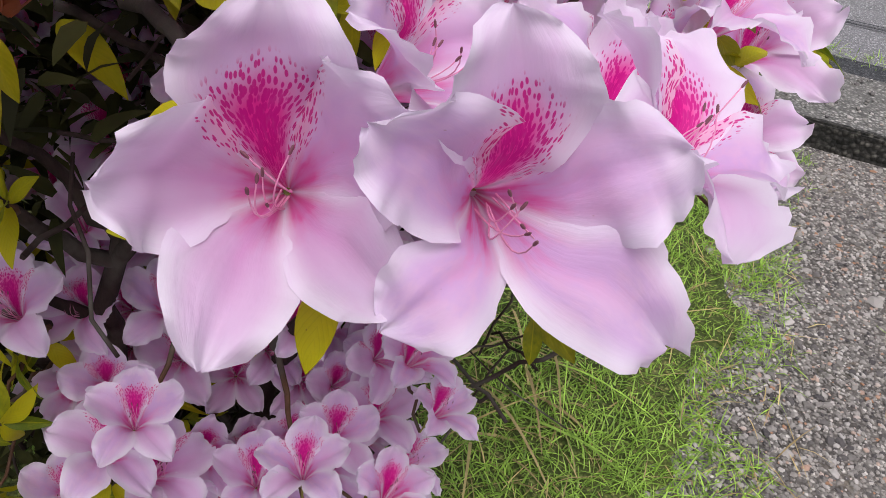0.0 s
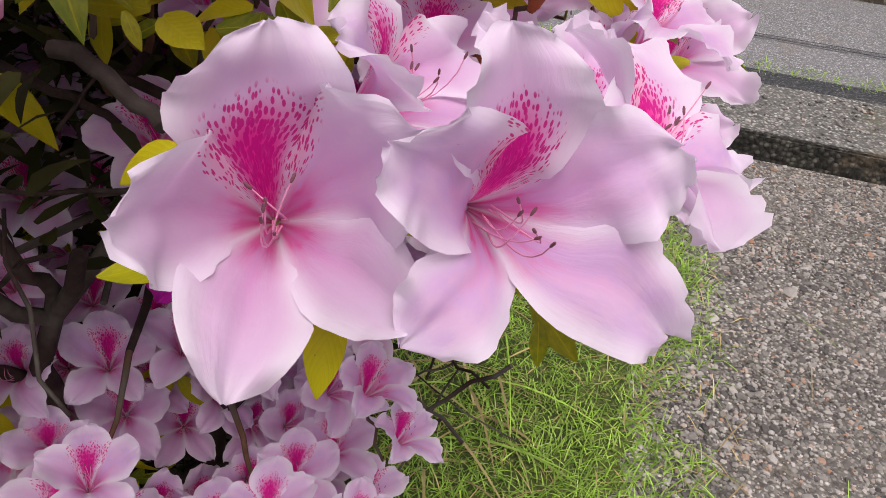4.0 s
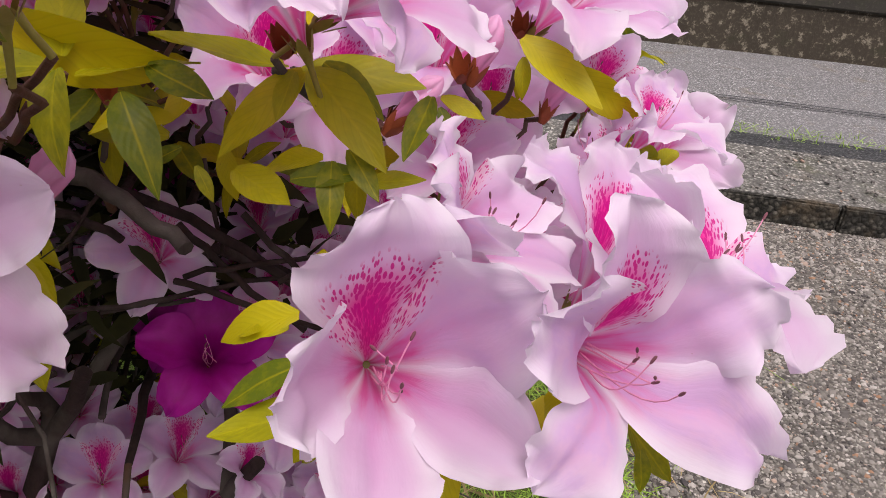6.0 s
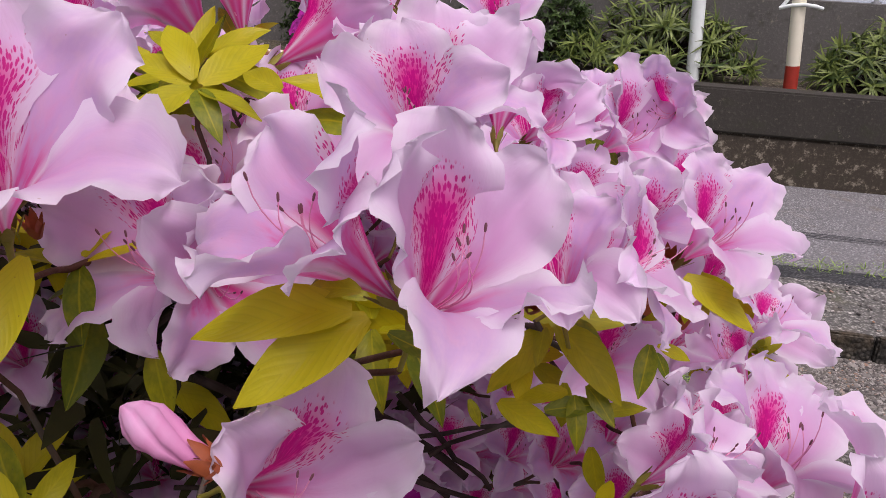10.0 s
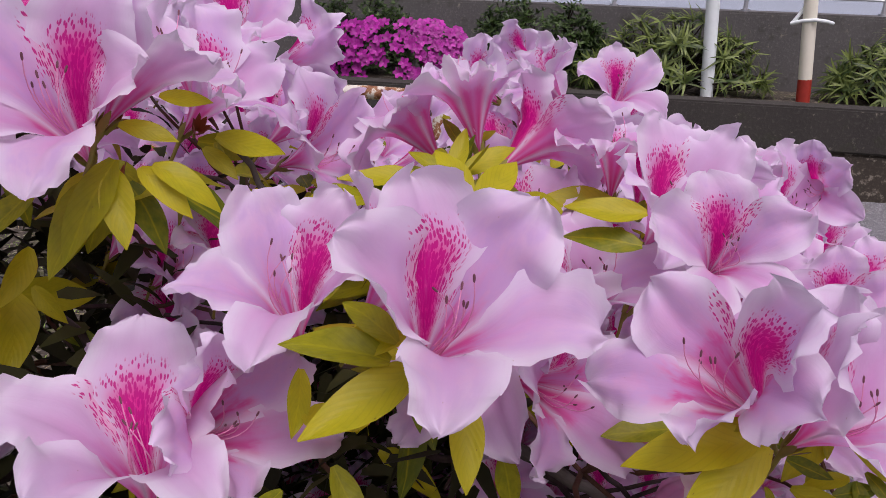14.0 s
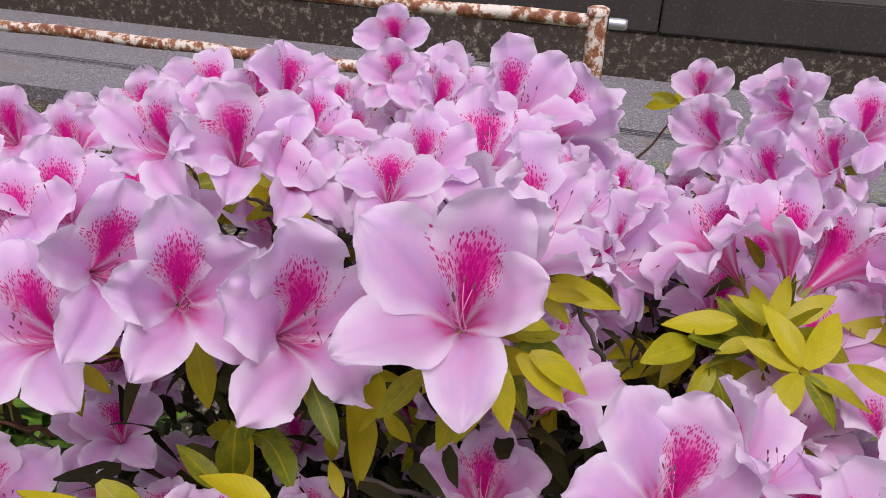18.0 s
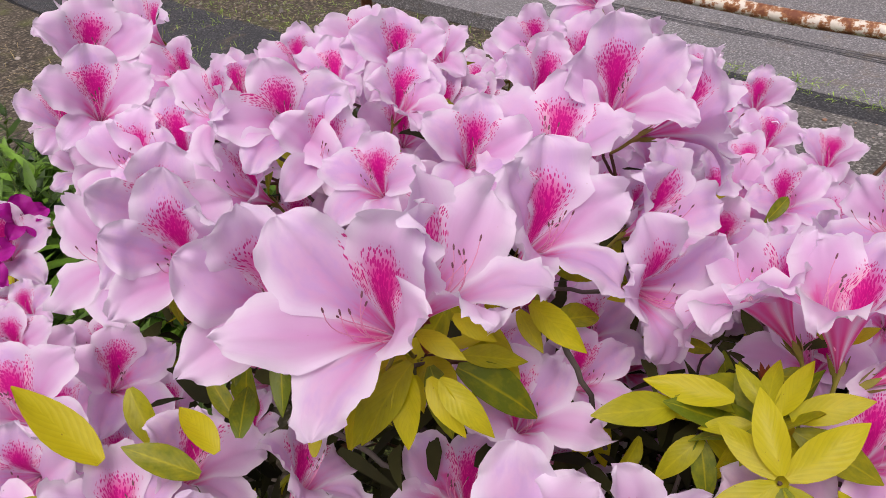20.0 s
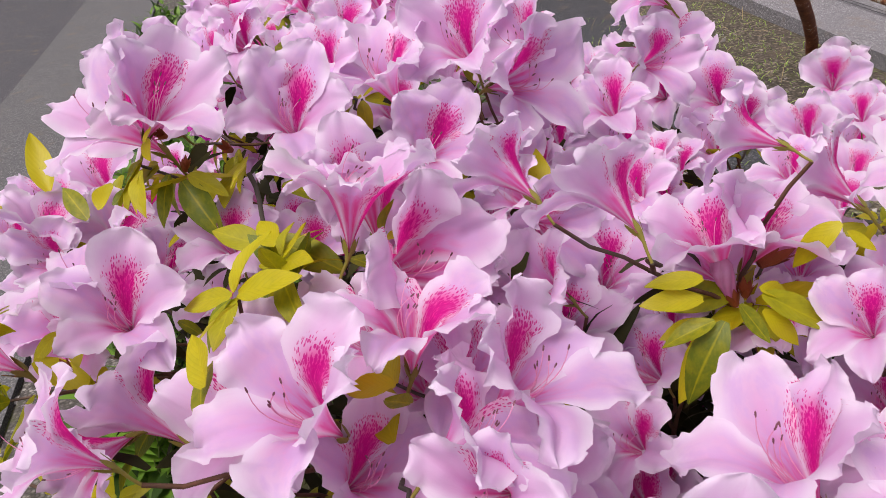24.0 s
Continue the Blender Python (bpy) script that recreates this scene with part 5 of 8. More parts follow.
leaf(bush, -0.371, 0.389, 1.011, 17, -25, 134, 0.028, 1)
leaf(bush, -0.621, 0.477, 1.087, 10, -34, 115, 0.028, 2)
leaf(bush, -0.615, 0.469, 1.074, 4, -33, 116, 0.023, 3)
leaf(bush, -0.310, 0.598, 0.999, 4, -30, 172, 0.039, 4)
leaf(bush, -0.304, 0.596, 0.987, 3, -29, 172, 0.042, 0)
leaf(bush, -0.296, 0.601, 0.974, -13, -25, -172, 0.039, 1)
leaf(bush, -0.295, 0.608, 0.973, -37, -11, -137, 0.062, 2)
leaf(bush, -0.299, 0.619, 0.982, -56, 22, -75, 0.030, 3)
leaf(bush, -0.295, 0.633, 0.977, -45, 28, -56, 0.037, 4)
leaf(bush, -0.300, 0.634, 0.986, -31, 31, -37, 0.056, 0)
leaf(bush, -0.302, 0.633, 0.989, -20, 29, -4, 0.034, 1)
leaf(bush, -0.315, 0.692, 1.021, -36, -24, -165, 0.044, 2)
leaf(bush, -0.312, 0.695, 1.016, -46, 32, -59, 0.021, 3)
leaf(bush, -0.386, 0.365, 1.004, 33, -25, 142, 0.071, 4)
leaf(bush, -0.389, 0.330, 1.004, 35, -16, 125, 0.050, 0)
leaf(bush, -0.379, 0.368, 0.991, 13, -30, 162, 0.036, 1)
leaf(bush, -0.386, 0.323, 0.998, -38, -29, -142, 0.028, 2)
leaf(bush, -0.376, 0.367, 0.986, -46, -7, -97, 0.040, 3)
leaf(bush, -0.374, 0.377, 0.985, -48, 7, -75, 0.057, 4)
leaf(bush, -0.221, 0.392, 1.026, -21, -26, 158, 0.037, 0)
leaf(bush, -0.483, 0.535, 0.980, 61, -3, 81, 0.056, 1)
leaf(bush, -0.483, 0.605, 0.990, -11, -32, -173, 0.032, 2)
leaf(bush, -0.399, 0.131, 0.962, -30, 18, -32, 0.054, 3)
leaf(bush, -0.407, 0.151, 0.978, -42, -32, -136, 0.034, 4)
leaf(bush, -0.391, 0.181, 0.953, -63, -12, -86, 0.027, 0)
leaf(bush, -0.370, 0.219, 0.920, -44, -27, -134, 0.051, 1)
leaf(bush, -0.429, 0.230, 0.958, -29, 22, -32, 0.027, 2)

# flowers, one by one
bloom(bush, -0.059, 0.699, 0.952, 56, -1, 35, 0.090, 5)
bloom(bush, -0.212, 0.223, 1.028, 48, -5, 12, 0.089, 1)
bloom(bush, -0.421, 0.954, 0.990, 56, -9, 6, 0.097, 4)
bloom(bush, -0.337, 0.770, 1.041, 42, -13, -3, 0.107, 3)
bloom(bush, -0.410, 0.737, 1.004, 58, -20, -34, 0.108, 1)
bloom(bush, -0.246, 0.754, 1.032, 41, -4, 21, 0.116, 4)
bloom(bush, -0.879, 0.221, 1.063, 37, 3, 25, 0.103, 4)
bloom(bush, -0.864, 0.252, 1.068, 32, 1, 33, 0.111, 5)
bloom(bush, -0.820, 0.165, 1.027, 44, -5, 16, 0.125, 1)
bloom(bush, -0.671, 0.565, 1.071, 55, -1, 18, 0.121, 0)
bloom(bush, -0.790, 0.736, 1.074, 57, -3, 6, 0.102, 2)
bloom(bush, -0.719, 0.553, 1.091, 52, -3, 11, 0.083, 5)
bloom(bush, -0.614, 0.267, 1.115, 38, 3, 26, 0.074, 2)
bloom(bush, -0.623, 0.366, 1.090, 43, 12, 47, 0.094, 4)
bloom(bush, -0.590, 0.417, 1.084, 21, 4, 18, 0.125, 5)
bloom(bush, -0.975, 0.326, 1.081, 46, 5, 24, 0.084, 6)
bloom(bush, -0.537, 0.243, 0.899, 10, -1, 16, 0.103, 6)
bloom(bush, -0.959, 1.093, 0.869, 47, -5, 61, 0.114, 1)
bloom(bush, -0.953, 0.235, 1.092, 44, 10, 70, 0.112, 5)
bloom(bush, -1.058, 0.283, 1.099, 49, 13, 79, 0.125, 3)
bloom(bush, -0.838, 0.060, 0.930, 22, -6, 76, 0.121, 1)
bloom(bush, -0.813, 0.011, 0.914, 40, 1, 66, 0.101, 2)
bloom(bush, -0.580, 0.353, 0.886, 35, 2, 62, 0.123, 2)
bloom(bush, -0.896, 0.091, 0.851, 39, 16, 84, 0.095, 4)
bloom(bush, -1.032, 0.098, 0.856, 41, 5, 67, 0.093, 0)
bloom(bush, -1.209, 0.054, 0.768, 43, 7, 61, 0.116, 2)
bloom(bush, -1.083, 0.113, 0.796, 45, 16, 75, 0.107, 4)
bloom(bush, -0.972, 0.010, 0.802, 37, 6, 63, 0.125, 1)
bloom(bush, -0.883, 0.144, 0.867, 39, 20, 80, 0.112, 3)
bloom(bush, -1.205, 0.158, 0.868, 39, 12, 66, 0.122, 5)
bloom(bush, -0.330, 0.463, 0.929, 21, 10, 86, 0.120, 1)
bloom(bush, -0.273, 0.303, 0.971, 16, -4, 88, 0.125, 3)
bloom(bush, -0.787, 0.762, 1.014, 53, 1, 78, 0.112, 2)
bloom(bush, -1.111, 1.195, 0.832, 51, -4, 69, 0.114, 5)
bloom(bush, -0.912, 0.941, 0.854, 48, -5, 64, 0.113, 4)
bloom(bush, -0.361, 0.628, 0.994, 8, -16, 63, 0.104, 6)
bloom(bush, -0.356, 0.662, 0.996, 4, 19, 68, 0.104, 6)
bloom(bush, -0.386, 0.526, 0.925, 18, 17, 80, 0.105, 3)
bloom(bush, -0.443, 0.579, 0.930, 32, 5, 80, 0.114, 5)
bloom(bush, -0.399, 0.410, 0.506, 30, 7, 31, 0.092, 1)
bloom(bush, -0.343, 0.446, 0.514, 27, 12, 34, 0.094, 4)
bloom(bush, -0.271, 0.425, 0.530, 34, 24, 46, 0.070, 2)
bloom(bush, -0.201, 0.453, 0.427, 25, 6, 31, 0.090, 5)
bloom(bush, -0.169, 0.471, 0.353, 27, 28, 50, 0.085, 1)
bloom(bush, -0.271, 0.355, 0.400, 20, 3, 31, 0.089, 3)
bloom(bush, -0.359, 0.286, 0.466, 18, 9, 39, 0.101, 0)
bloom(bush, -0.339, 0.310, 0.422, 25, 23, 50, 0.103, 2)
bloom(bush, -0.215, 0.400, 0.444, 28, 8, 33, 0.084, 4)
bloom(bush, -0.364, 0.456, 0.390, 43, 5, 33, 0.085, 1)
bloom(bush, -0.208, 0.600, 0.534, 54, -5, 21, 0.085, 2)
bloom(bush, -0.450, 0.300, 0.566, 27, -2, 31, 0.097, 4)
bloom(bush, -0.233, 0.524, 0.663, 31, -1, 15, 0.079, 1)
bloom(bush, -0.319, 0.576, 0.679, 35, 1, 19, 0.080, 4)
bloom(bush, -0.505, 0.472, 0.617, 42, 5, 29, 0.114, 2)
bloom(bush, -0.494, 0.549, 0.579, 43, 8, 34, 0.105, 5)
bloom(bush, -0.552, 0.579, 0.699, 52, 10, 37, 0.096, 1)
bloom(bush, -0.179, 0.506, 0.745, 34, -3, 16, 0.066, 3)
bloom(bush, -0.280, 0.390, 0.674, 37, 4, 25, 0.101, 2, purple=True)
bloom(bush, -0.480, 0.692, 0.676, 52, 6, 30, 0.120, 2, purple=True)
bloom(bush, -0.387, 0.533, 0.574, 41, 11, 38, 0.090, 2, purple=True)
bloom(bush, -1.189, 0.123, 0.879, 36, 20, 74, 0.084, 2, purple=True)
bloom(bush, -1.212, 0.188, 0.893, 41, 23, 82, 0.066, 2, purple=True)
bloom(bush, -0.154, 0.409, 0.564, 20, 14, 41, 0.070, 7)
bloom(bush, -0.123, 0.401, 0.527, 19, 21, 45, 0.067, 8)
bloom(bush, -0.133, 0.335, 0.496, 10, 14, 36, 0.068, 7)
bloom(bush, -0.194, 0.310, 0.517, 10, 1, 29, 0.078, 8)
bloom(bush, -0.310, 0.272, 0.545, 20, 8, 38, 0.078, 4)

# flowers and leaf tufts that fill the crown behind them
bloom(bush, -0.538, 0.500, 0.924, 43, -4, 59, 0.091, 1, full=False)
bloom(bush, -0.657, 0.355, 1.032, 40, -3, 80, 0.094, 5, full=False)
bloom(bush, -0.831, 0.366, 1.013, 13, -5, 55, 0.093, 0, full=False)
bloom(bush, -0.837, 0.725, 0.953, 48, 13, 45, 0.101, 5, full=False)
bloom(bush, -0.238, 0.618, 0.910, 36, -28, 21, 0.090, 4, full=False)
bloom(bush, -0.823, 0.264, 1.007, 40, -3, 41, 0.086, 8, full=False)
bloom(bush, -0.141, 0.816, 0.919, 36, 6, 7, 0.099, 8, full=False)
bloom(bush, -0.685, 0.595, 0.955, 32, 3, 32, 0.103, 4, full=False)
bloom(bush, -0.896, 0.661, 0.940, 48, 6, 24, 0.099, 0, full=False)
bloom(bush, -0.751, 0.347, 1.034, 55, 2, 59, 0.102, 9, full=False)
bloom(bush, -0.246, 0.473, 0.922, 38, 0, 74, 0.094, 5, full=False)
bloom(bush, -0.498, 0.336, 0.967, 40, 12, 79, 0.082, 1, full=False)
bloom(bush, -0.637, 0.652, 0.959, 31, 19, 27, 0.106, 5, full=False)
bloom(bush, -0.392, 0.454, 0.965, 28, 8, -14, 0.098, 9, full=False)
bloom(bush, -0.857, 0.260, 0.927, 25, 12, 33, 0.088, 5, full=False)
bloom(bush, -0.321, 0.375, 0.990, 27, -1, 49, 0.108, 9, full=False)
bloom(bush, -0.969, 0.570, 0.979, 36, 14, 12, 0.107, 8, full=False)
bloom(bush, -0.363, 0.502, 0.978, 49, 9, 5, 0.098, 5, full=False)
bloom(bush, -0.635, 0.563, 0.948, 40, -3, 23, 0.094, 3, full=False)
bloom(bush, -0.341, 0.303, 0.969, 12, -4, 84, 0.102, 5, full=False)
bloom(bush, -0.886, 0.802, 0.963, 34, 4, 65, 0.104, 4, full=False)
bloom(bush, -0.612, 0.345, 0.964, 35, 19, 68, 0.090, 0, full=False)
bloom(bush, -0.279, 0.435, 0.981, 24, -1, 95, 0.095, 4, full=False)
bloom(bush, -0.488, 0.441, 0.940, 58, 11, 70, 0.091, 4, full=False)
bloom(bush, -0.189, 0.569, 0.888, 24, -35, 33, 0.099, 5, full=False)
bloom(bush, -0.603, 0.435, 0.964, 40, 12, 31, 0.095, 9, full=False)
bloom(bush, -0.804, 0.639, 0.875, 29, 3, 16, 0.089, 4, full=False)
bloom(bush, -0.773, 0.260, 1.057, 44, -6, 8, 0.099, 3, full=False)
bloom(bush, -0.928, 0.762, 0.954, 30, 11, 34, 0.097, 9, full=False)
bloom(bush, -0.714, 0.791, 0.969, 49, -3, 51, 0.104, 1, full=False)
bloom(bush, -0.882, 0.308, 0.941, 24, -7, 59, 0.091, 3, full=False)
bloom(bush, -0.760, 0.744, 0.964, 58, 1, 50, 0.092, 3, full=False)
bloom(bush, -0.718, 0.683, 0.912, 51, 4, 52, 0.092, 9, full=False)
bloom(bush, -0.743, 0.476, 0.978, 30, -23, 64, 0.095, 4, full=False)
bloom(bush, -0.507, 0.817, 0.860, 21, 3, 30, 0.107, 8, full=False)
bloom(bush, -0.999, 0.514, 0.967, 18, 16, -25, 0.084, 5, full=False)
bloom(bush, -0.671, 0.770, 0.928, 33, 9, 21, 0.096, 0, full=False)
bloom(bush, -0.901, 0.600, 0.952, 52, 33, 20, 0.091, 1, full=False)
bloom(bush, -0.496, 0.270, 0.986, 24, 1, 78, 0.097, 8, full=False)
bloom(bush, -0.964, 0.719, 0.931, 25, 17, 23, 0.097, 1, full=False)
bloom(bush, -0.200, 0.739, 0.921, 58, 4, 38, 0.098, 4, full=False)
bloom(bush, -0.794, 0.694, 0.915, 53, -12, 23, 0.089, 3, full=False)
bloom(bush, -0.830, 0.466, 1.044, 51, -6, 44, 0.084, 4, full=False)
bloom(bush, -0.702, 0.427, 1.012, 31, 17, 57, 0.103, 0, full=False)
bloom(bush, -0.575, 0.526, 0.979, 58, -20, 105, 0.092, 3, full=False)
bloom(bush, -0.289, 0.490, 0.873, 32, -2, 90, 0.100, 5, full=False)
bloom(bush, -1.006, 0.625, 0.942, 32, 21, 26, 0.101, 0, full=False)
bloom(bush, -0.945, 0.636, 0.928, 57, 49, 13, 0.093, 4, full=False)
bloom(bush, -0.842, 0.556, 0.998, 34, 1, 29, 0.105, 3, full=False)
bloom(bush, -0.932, 0.819, 0.911, 32, 10, 48, 0.104, 1, full=False)
bloom(bush, -0.691, 0.509, 0.946, 25, -8, 25, 0.090, 5, full=False)
bloom(bush, -0.563, 0.552, 0.926, 58, -8, 124, 0.089, 1, full=False)
bloom(bush, -1.005, 0.766, 0.925, 25, 14, 44, 0.082, 5, full=False)
bloom(bush, -0.417, 0.744, 0.914, 50, -13, 6, 0.106, 3, full=False)
bloom(bush, -0.542, 0.708, 0.896, 22, -13, 17, 0.092, 4, full=False)
bloom(bush, -0.562, 0.317, 0.953, 45, 0, 79, 0.095, 8, full=False)
bloom(bush, -0.730, 0.590, 0.920, 41, 8, 9, 0.090, 3, full=False)
bloom(bush, -0.904, 0.372, 0.999, 34, 10, 62, 0.090, 0, full=False)
bloom(bush, -0.798, 0.803, 0.971, 36, -2, 27, 0.104, 0, full=False)
bloom(bush, -0.786, 0.312, 0.992, 29, 5, 73, 0.083, 9, full=False)
bloom(bush, -0.507, 0.574, 0.902, 26, 8, 12, 0.080, 3, full=False)
bloom(bush, -0.829, 0.402, 1.090, 21, 3, 43, 0.082, 5, full=False)
bloom(bush, -0.231, 0.476, 0.346, 41, 0, 33, 0.082, 7, full=False)
bloom(bush, -0.252, 0.470, 0.419, 47, 3, 50, 0.081, 4, full=False)
bloom(bush, -0.258, 0.593, 0.634, 40, -6, 42, 0.097, 7, full=False)
bloom(bush, -0.672, 0.557, 0.566, 19, -14, 29, 0.079, 1, full=False)
bloom(bush, -0.192, 0.613, 0.678, 32, -10, 55, 0.094, 6, full=False)
bloom(bush, -0.102, 0.414, 0.874, 40, 2, 10, 0.085, 0, full=False)
bloom(bush, -0.506, 0.436, 0.515, 52, -10, 38, 0.082, 5, full=False)
bloom(bush, -0.585, 0.469, 0.544, 25, 3, 23, 0.088, 7, full=False)
bloom(bush, -0.218, 0.618, 0.598, 41, -14, 39, 0.091, 7, full=False)
bloom(bush, -0.550, 0.376, 0.487, 39, 3, 19, 0.095, 3, full=False)
bloom(bush, -0.067, 0.358, 0.775, 39, 5, 17, 0.080, 4, full=False)
bloom(bush, -0.266, 0.367, 0.329, 46, -6, 49, 0.098, 9, full=False)
bloom(bush, -0.236, 0.803, 0.988, 40, 11, -16, 0.080, 3, full=False)
bloom(bush, -0.256, 0.547, 0.462, 41, -3, 44, 0.098, 8, full=False)
bloom(bush, -0.209, 0.423, 0.885, 37, 0, 8, 0.088, 7, full=False)
bloom(bush, 0.015, 0.421, 0.807, 39, 10, 30, 0.080, 1, full=False)
bloom(bush, -0.247, 0.617, 0.696, 35, -4, 39, 0.078, 4, full=False)
bloom(bush, -0.308, 0.643, 0.658, 29, -11, 63, 0.084, 0, full=False)
bloom(bush, -0.114, 0.345, 0.866, 40, 4, 10, 0.080, 8, full=False)
bloom(bush, -0.338, 0.524, 0.458, 53, 2, 46, 0.085, 4, full=False)
bloom(bush, -0.459, 0.472, 0.513, 33, 13, 22, 0.080, 3, full=False)
bloom(bush, -0.662, 0.446, 0.756, 22, -7, 27, 0.094, 5, full=False)
bloom(bush, -0.399, 0.466, 0.431, 50, 7, 38, 0.079, 7, full=False)
bloom(bush, -0.895, 0.280, 1.007, 17, -19, 80, 0.081, 1, full=False)
bloom(bush, -0.343, 0.765, 0.945, 26, 2, -1, 0.080, 7, full=False)
bloom(bush, -0.364, 0.646, 0.603, 31, 4, 28, 0.094, 8, full=False)
bloom(bush, -0.399, 0.712, 0.670, 22, 5, 43, 0.085, 5, full=False)
bloom(bush, -0.941, 0.232, 1.035, 25, 6, 49, 0.094, 7, full=False)
bloom(bush, -0.309, 0.663, 0.811, 37, 8, 31, 0.087, 7, full=False)
bloom(bush, -0.324, 0.579, 0.578, 42, -0, 64, 0.081, 7, full=False)
bloom(bush, -0.101, 0.563, 0.911, 45, -3, -2, 0.082, 8, full=False)
bloom(bush, -0.123, 0.348, 0.921, 35, -9, 32, 0.083, 6, full=False)
bloom(bush, -0.042, 0.465, 0.877, 34, 16, -9, 0.087, 0, full=False)
bloom(bush, -0.269, 0.403, 0.264, 46, -13, 45, 0.098, 2, full=False)
bloom(bush, -0.331, 0.535, 0.407, 59, -5, 43, 0.088, 0, full=False)
bloom(bush, -0.185, 0.475, 0.571, 27, 15, 1, 0.097, 4, full=False)
bloom(bush, -0.078, 0.424, 0.708, 26, 6, 21, 0.094, 8, full=False)
bloom(bush, -0.601, 0.594, 0.569, 20, 0, 1, 0.093, 1, full=False)
bloom(bush, -0.201, 0.441, 0.292, 40, 5, 34, 0.099, 6, full=False)
bloom(bush, -0.397, 0.415, 0.435, 42, 7, 28, 0.095, 5, full=False)
bloom(bush, -0.283, 0.567, 0.514, 43, 2, 45, 0.082, 8, full=False)
bloom(bush, -0.691, 0.639, 0.775, 34, -2, 27, 0.082, 2, full=False)
bloom(bush, -0.334, 0.317, 0.361, 50, -3, 41, 0.086, 2, full=False)
bloom(bush, -0.544, 0.410, 0.935, 34, -8, 59, 0.090, 8, full=False)
bloom(bush, -0.453, 0.363, 0.515, 48, 3, 21, 0.090, 9, full=False)
bloom(bush, -0.330, 0.642, 0.736, 42, 10, 14, 0.092, 1, full=False)
bloom(bush, -0.447, 0.610, 0.597, 24, 3, 36, 0.091, 6, full=False)
bloom(bush, -0.253, 0.525, 0.573, 37, -3, 55, 0.084, 8, full=False)
bloom(bush, -0.163, 0.420, 0.341, 47, 2, 49, 0.082, 9, full=False)
bloom(bush, -0.145, 0.388, 0.907, 47, 2, 18, 0.084, 4, full=False)
bloom(bush, -0.310, 0.718, 0.765, 38, -2, 23, 0.097, 7, full=False)
bloom(bush, -0.618, 0.462, 0.778, 31, -1, 40, 0.092, 7, full=False)
bloom(bush, -0.097, 0.422, 0.817, 34, -3, 12, 0.082, 4, full=False)
bloom(bush, -0.593, 0.816, 0.922, 30, 5, 18, 0.083, 1, full=False)
bloom(bush, -0.489, 0.433, 0.380, 56, -8, 35, 0.099, 8, full=False)
bloom(bush, -0.337, 0.433, 0.311, 45, 5, 41, 0.087, 7, full=False)
bloom(bush, -0.458, 0.639, 0.948, 36, 2, 28, 0.091, 9, full=False)
bloom(bush, -0.747, 0.679, 0.863, 17, -1, 27, 0.094, 8, full=False)
bloom(bush, -0.042, 0.304, 0.819, 35, 14, 11, 0.092, 8, full=False)
bloom(bush, -0.294, 0.591, 0.772, 42, 6, 22, 0.091, 7, full=False)
bloom(bush, -0.987, 0.063, 0.821, 24, 2, 54, 0.085, 1, full=False)
bloom(bush, -0.599, 0.547, 0.549, 21, -3, 46, 0.086, 3, full=False)
bloom(bush, -0.097, 0.670, 0.609, 18, 13, 19, 0.078, 1, full=False)
bloom(bush, -0.353, 0.534, 0.528, 37, 3, 51, 0.078, 0, full=False)
bloom(bush, -0.275, 0.423, 0.379, 52, 7, 36, 0.084, 5, full=False)
bloom(bush, -0.368, 0.402, 0.904, 31, 14, 9, 0.085, 1, full=False)
bloom(bush, -0.405, 0.354, 0.370, 42, 15, 21, 0.079, 0, full=False)
bloom(bush, -0.738, 0.588, 0.552, 13, 5, -58, 0.095, 5, full=False)
bloom(bush, -0.539, 0.576, 0.499, 32, 14, -25, 0.097, 7, full=False)
bloom(bush, -0.543, 0.466, 0.854, 38, -4, 44, 0.082, 6, full=False)
bloom(bush, -0.479, 0.360, 0.406, 51, -0, 35, 0.078, 7, full=False)
bloom(bush, -0.088, 0.375, 0.735, 42, 3, 17, 0.085, 0, full=False)
bloom(bush, -0.458, 0.420, 0.468, 47, -3, 37, 0.080, 9, full=False)
bloom(bush, -0.618, 0.856, 0.879, 15, -17, 86, 0.094, 0, full=False)
bloom(bush, -0.626, 0.589, 0.624, 25, 14, -28, 0.092, 3, full=False)
bloom(bush, -0.553, 0.564, 0.625, 12, -15, 58, 0.100, 0, full=False)
bloom(bush, -0.267, 0.452, 0.649, 31, 8, 39, 0.095, 5, full=False)
bloom(bush, -0.048, 0.458, 0.927, 30, -9, 22, 0.095, 8, full=False)
bloom(bush, -0.532, 0.521, 0.522, 34, -10, 21, 0.096, 5, full=False)
bloom(bush, -0.478, 0.513, 0.404, 48, -14, 54, 0.082, 5, full=False)
bloom(bush, -0.416, 0.607, 0.560, 24, 3, 39, 0.084, 8, full=False)
bloom(bush, -0.128, 0.505, 0.683, 32, -13, 53, 0.097, 7, full=False)
bloom(bush, -0.699, 0.442, 0.953, 26, 1, 41, 0.081, 5, full=False)
bloom(bush, -0.351, 0.599, 0.626, 25, 8, 16, 0.090, 0, full=False)
bloom(bush, -0.568, 0.426, 0.779, 29, -5, 44, 0.083, 4, full=False)
bloom(bush, 0.009, 0.492, 0.836, 45, -4, 22, 0.100, 9, full=False)
bloom(bush, -0.442, 0.663, 0.893, 29, 1, 24, 0.080, 8, full=False)
bloom(bush, -0.286, 0.513, 0.450, 45, -6, 55, 0.097, 8, full=False)
bloom(bush, -1.129, 0.137, 0.827, 21, -4, 68, 0.078, 8, full=False)
bloom(bush, -0.117, 0.631, 0.915, 48, 8, 7, 0.090, 7, full=False)
bloom(bush, -0.572, 0.640, 0.611, 20, -4, 32, 0.099, 2, full=False)
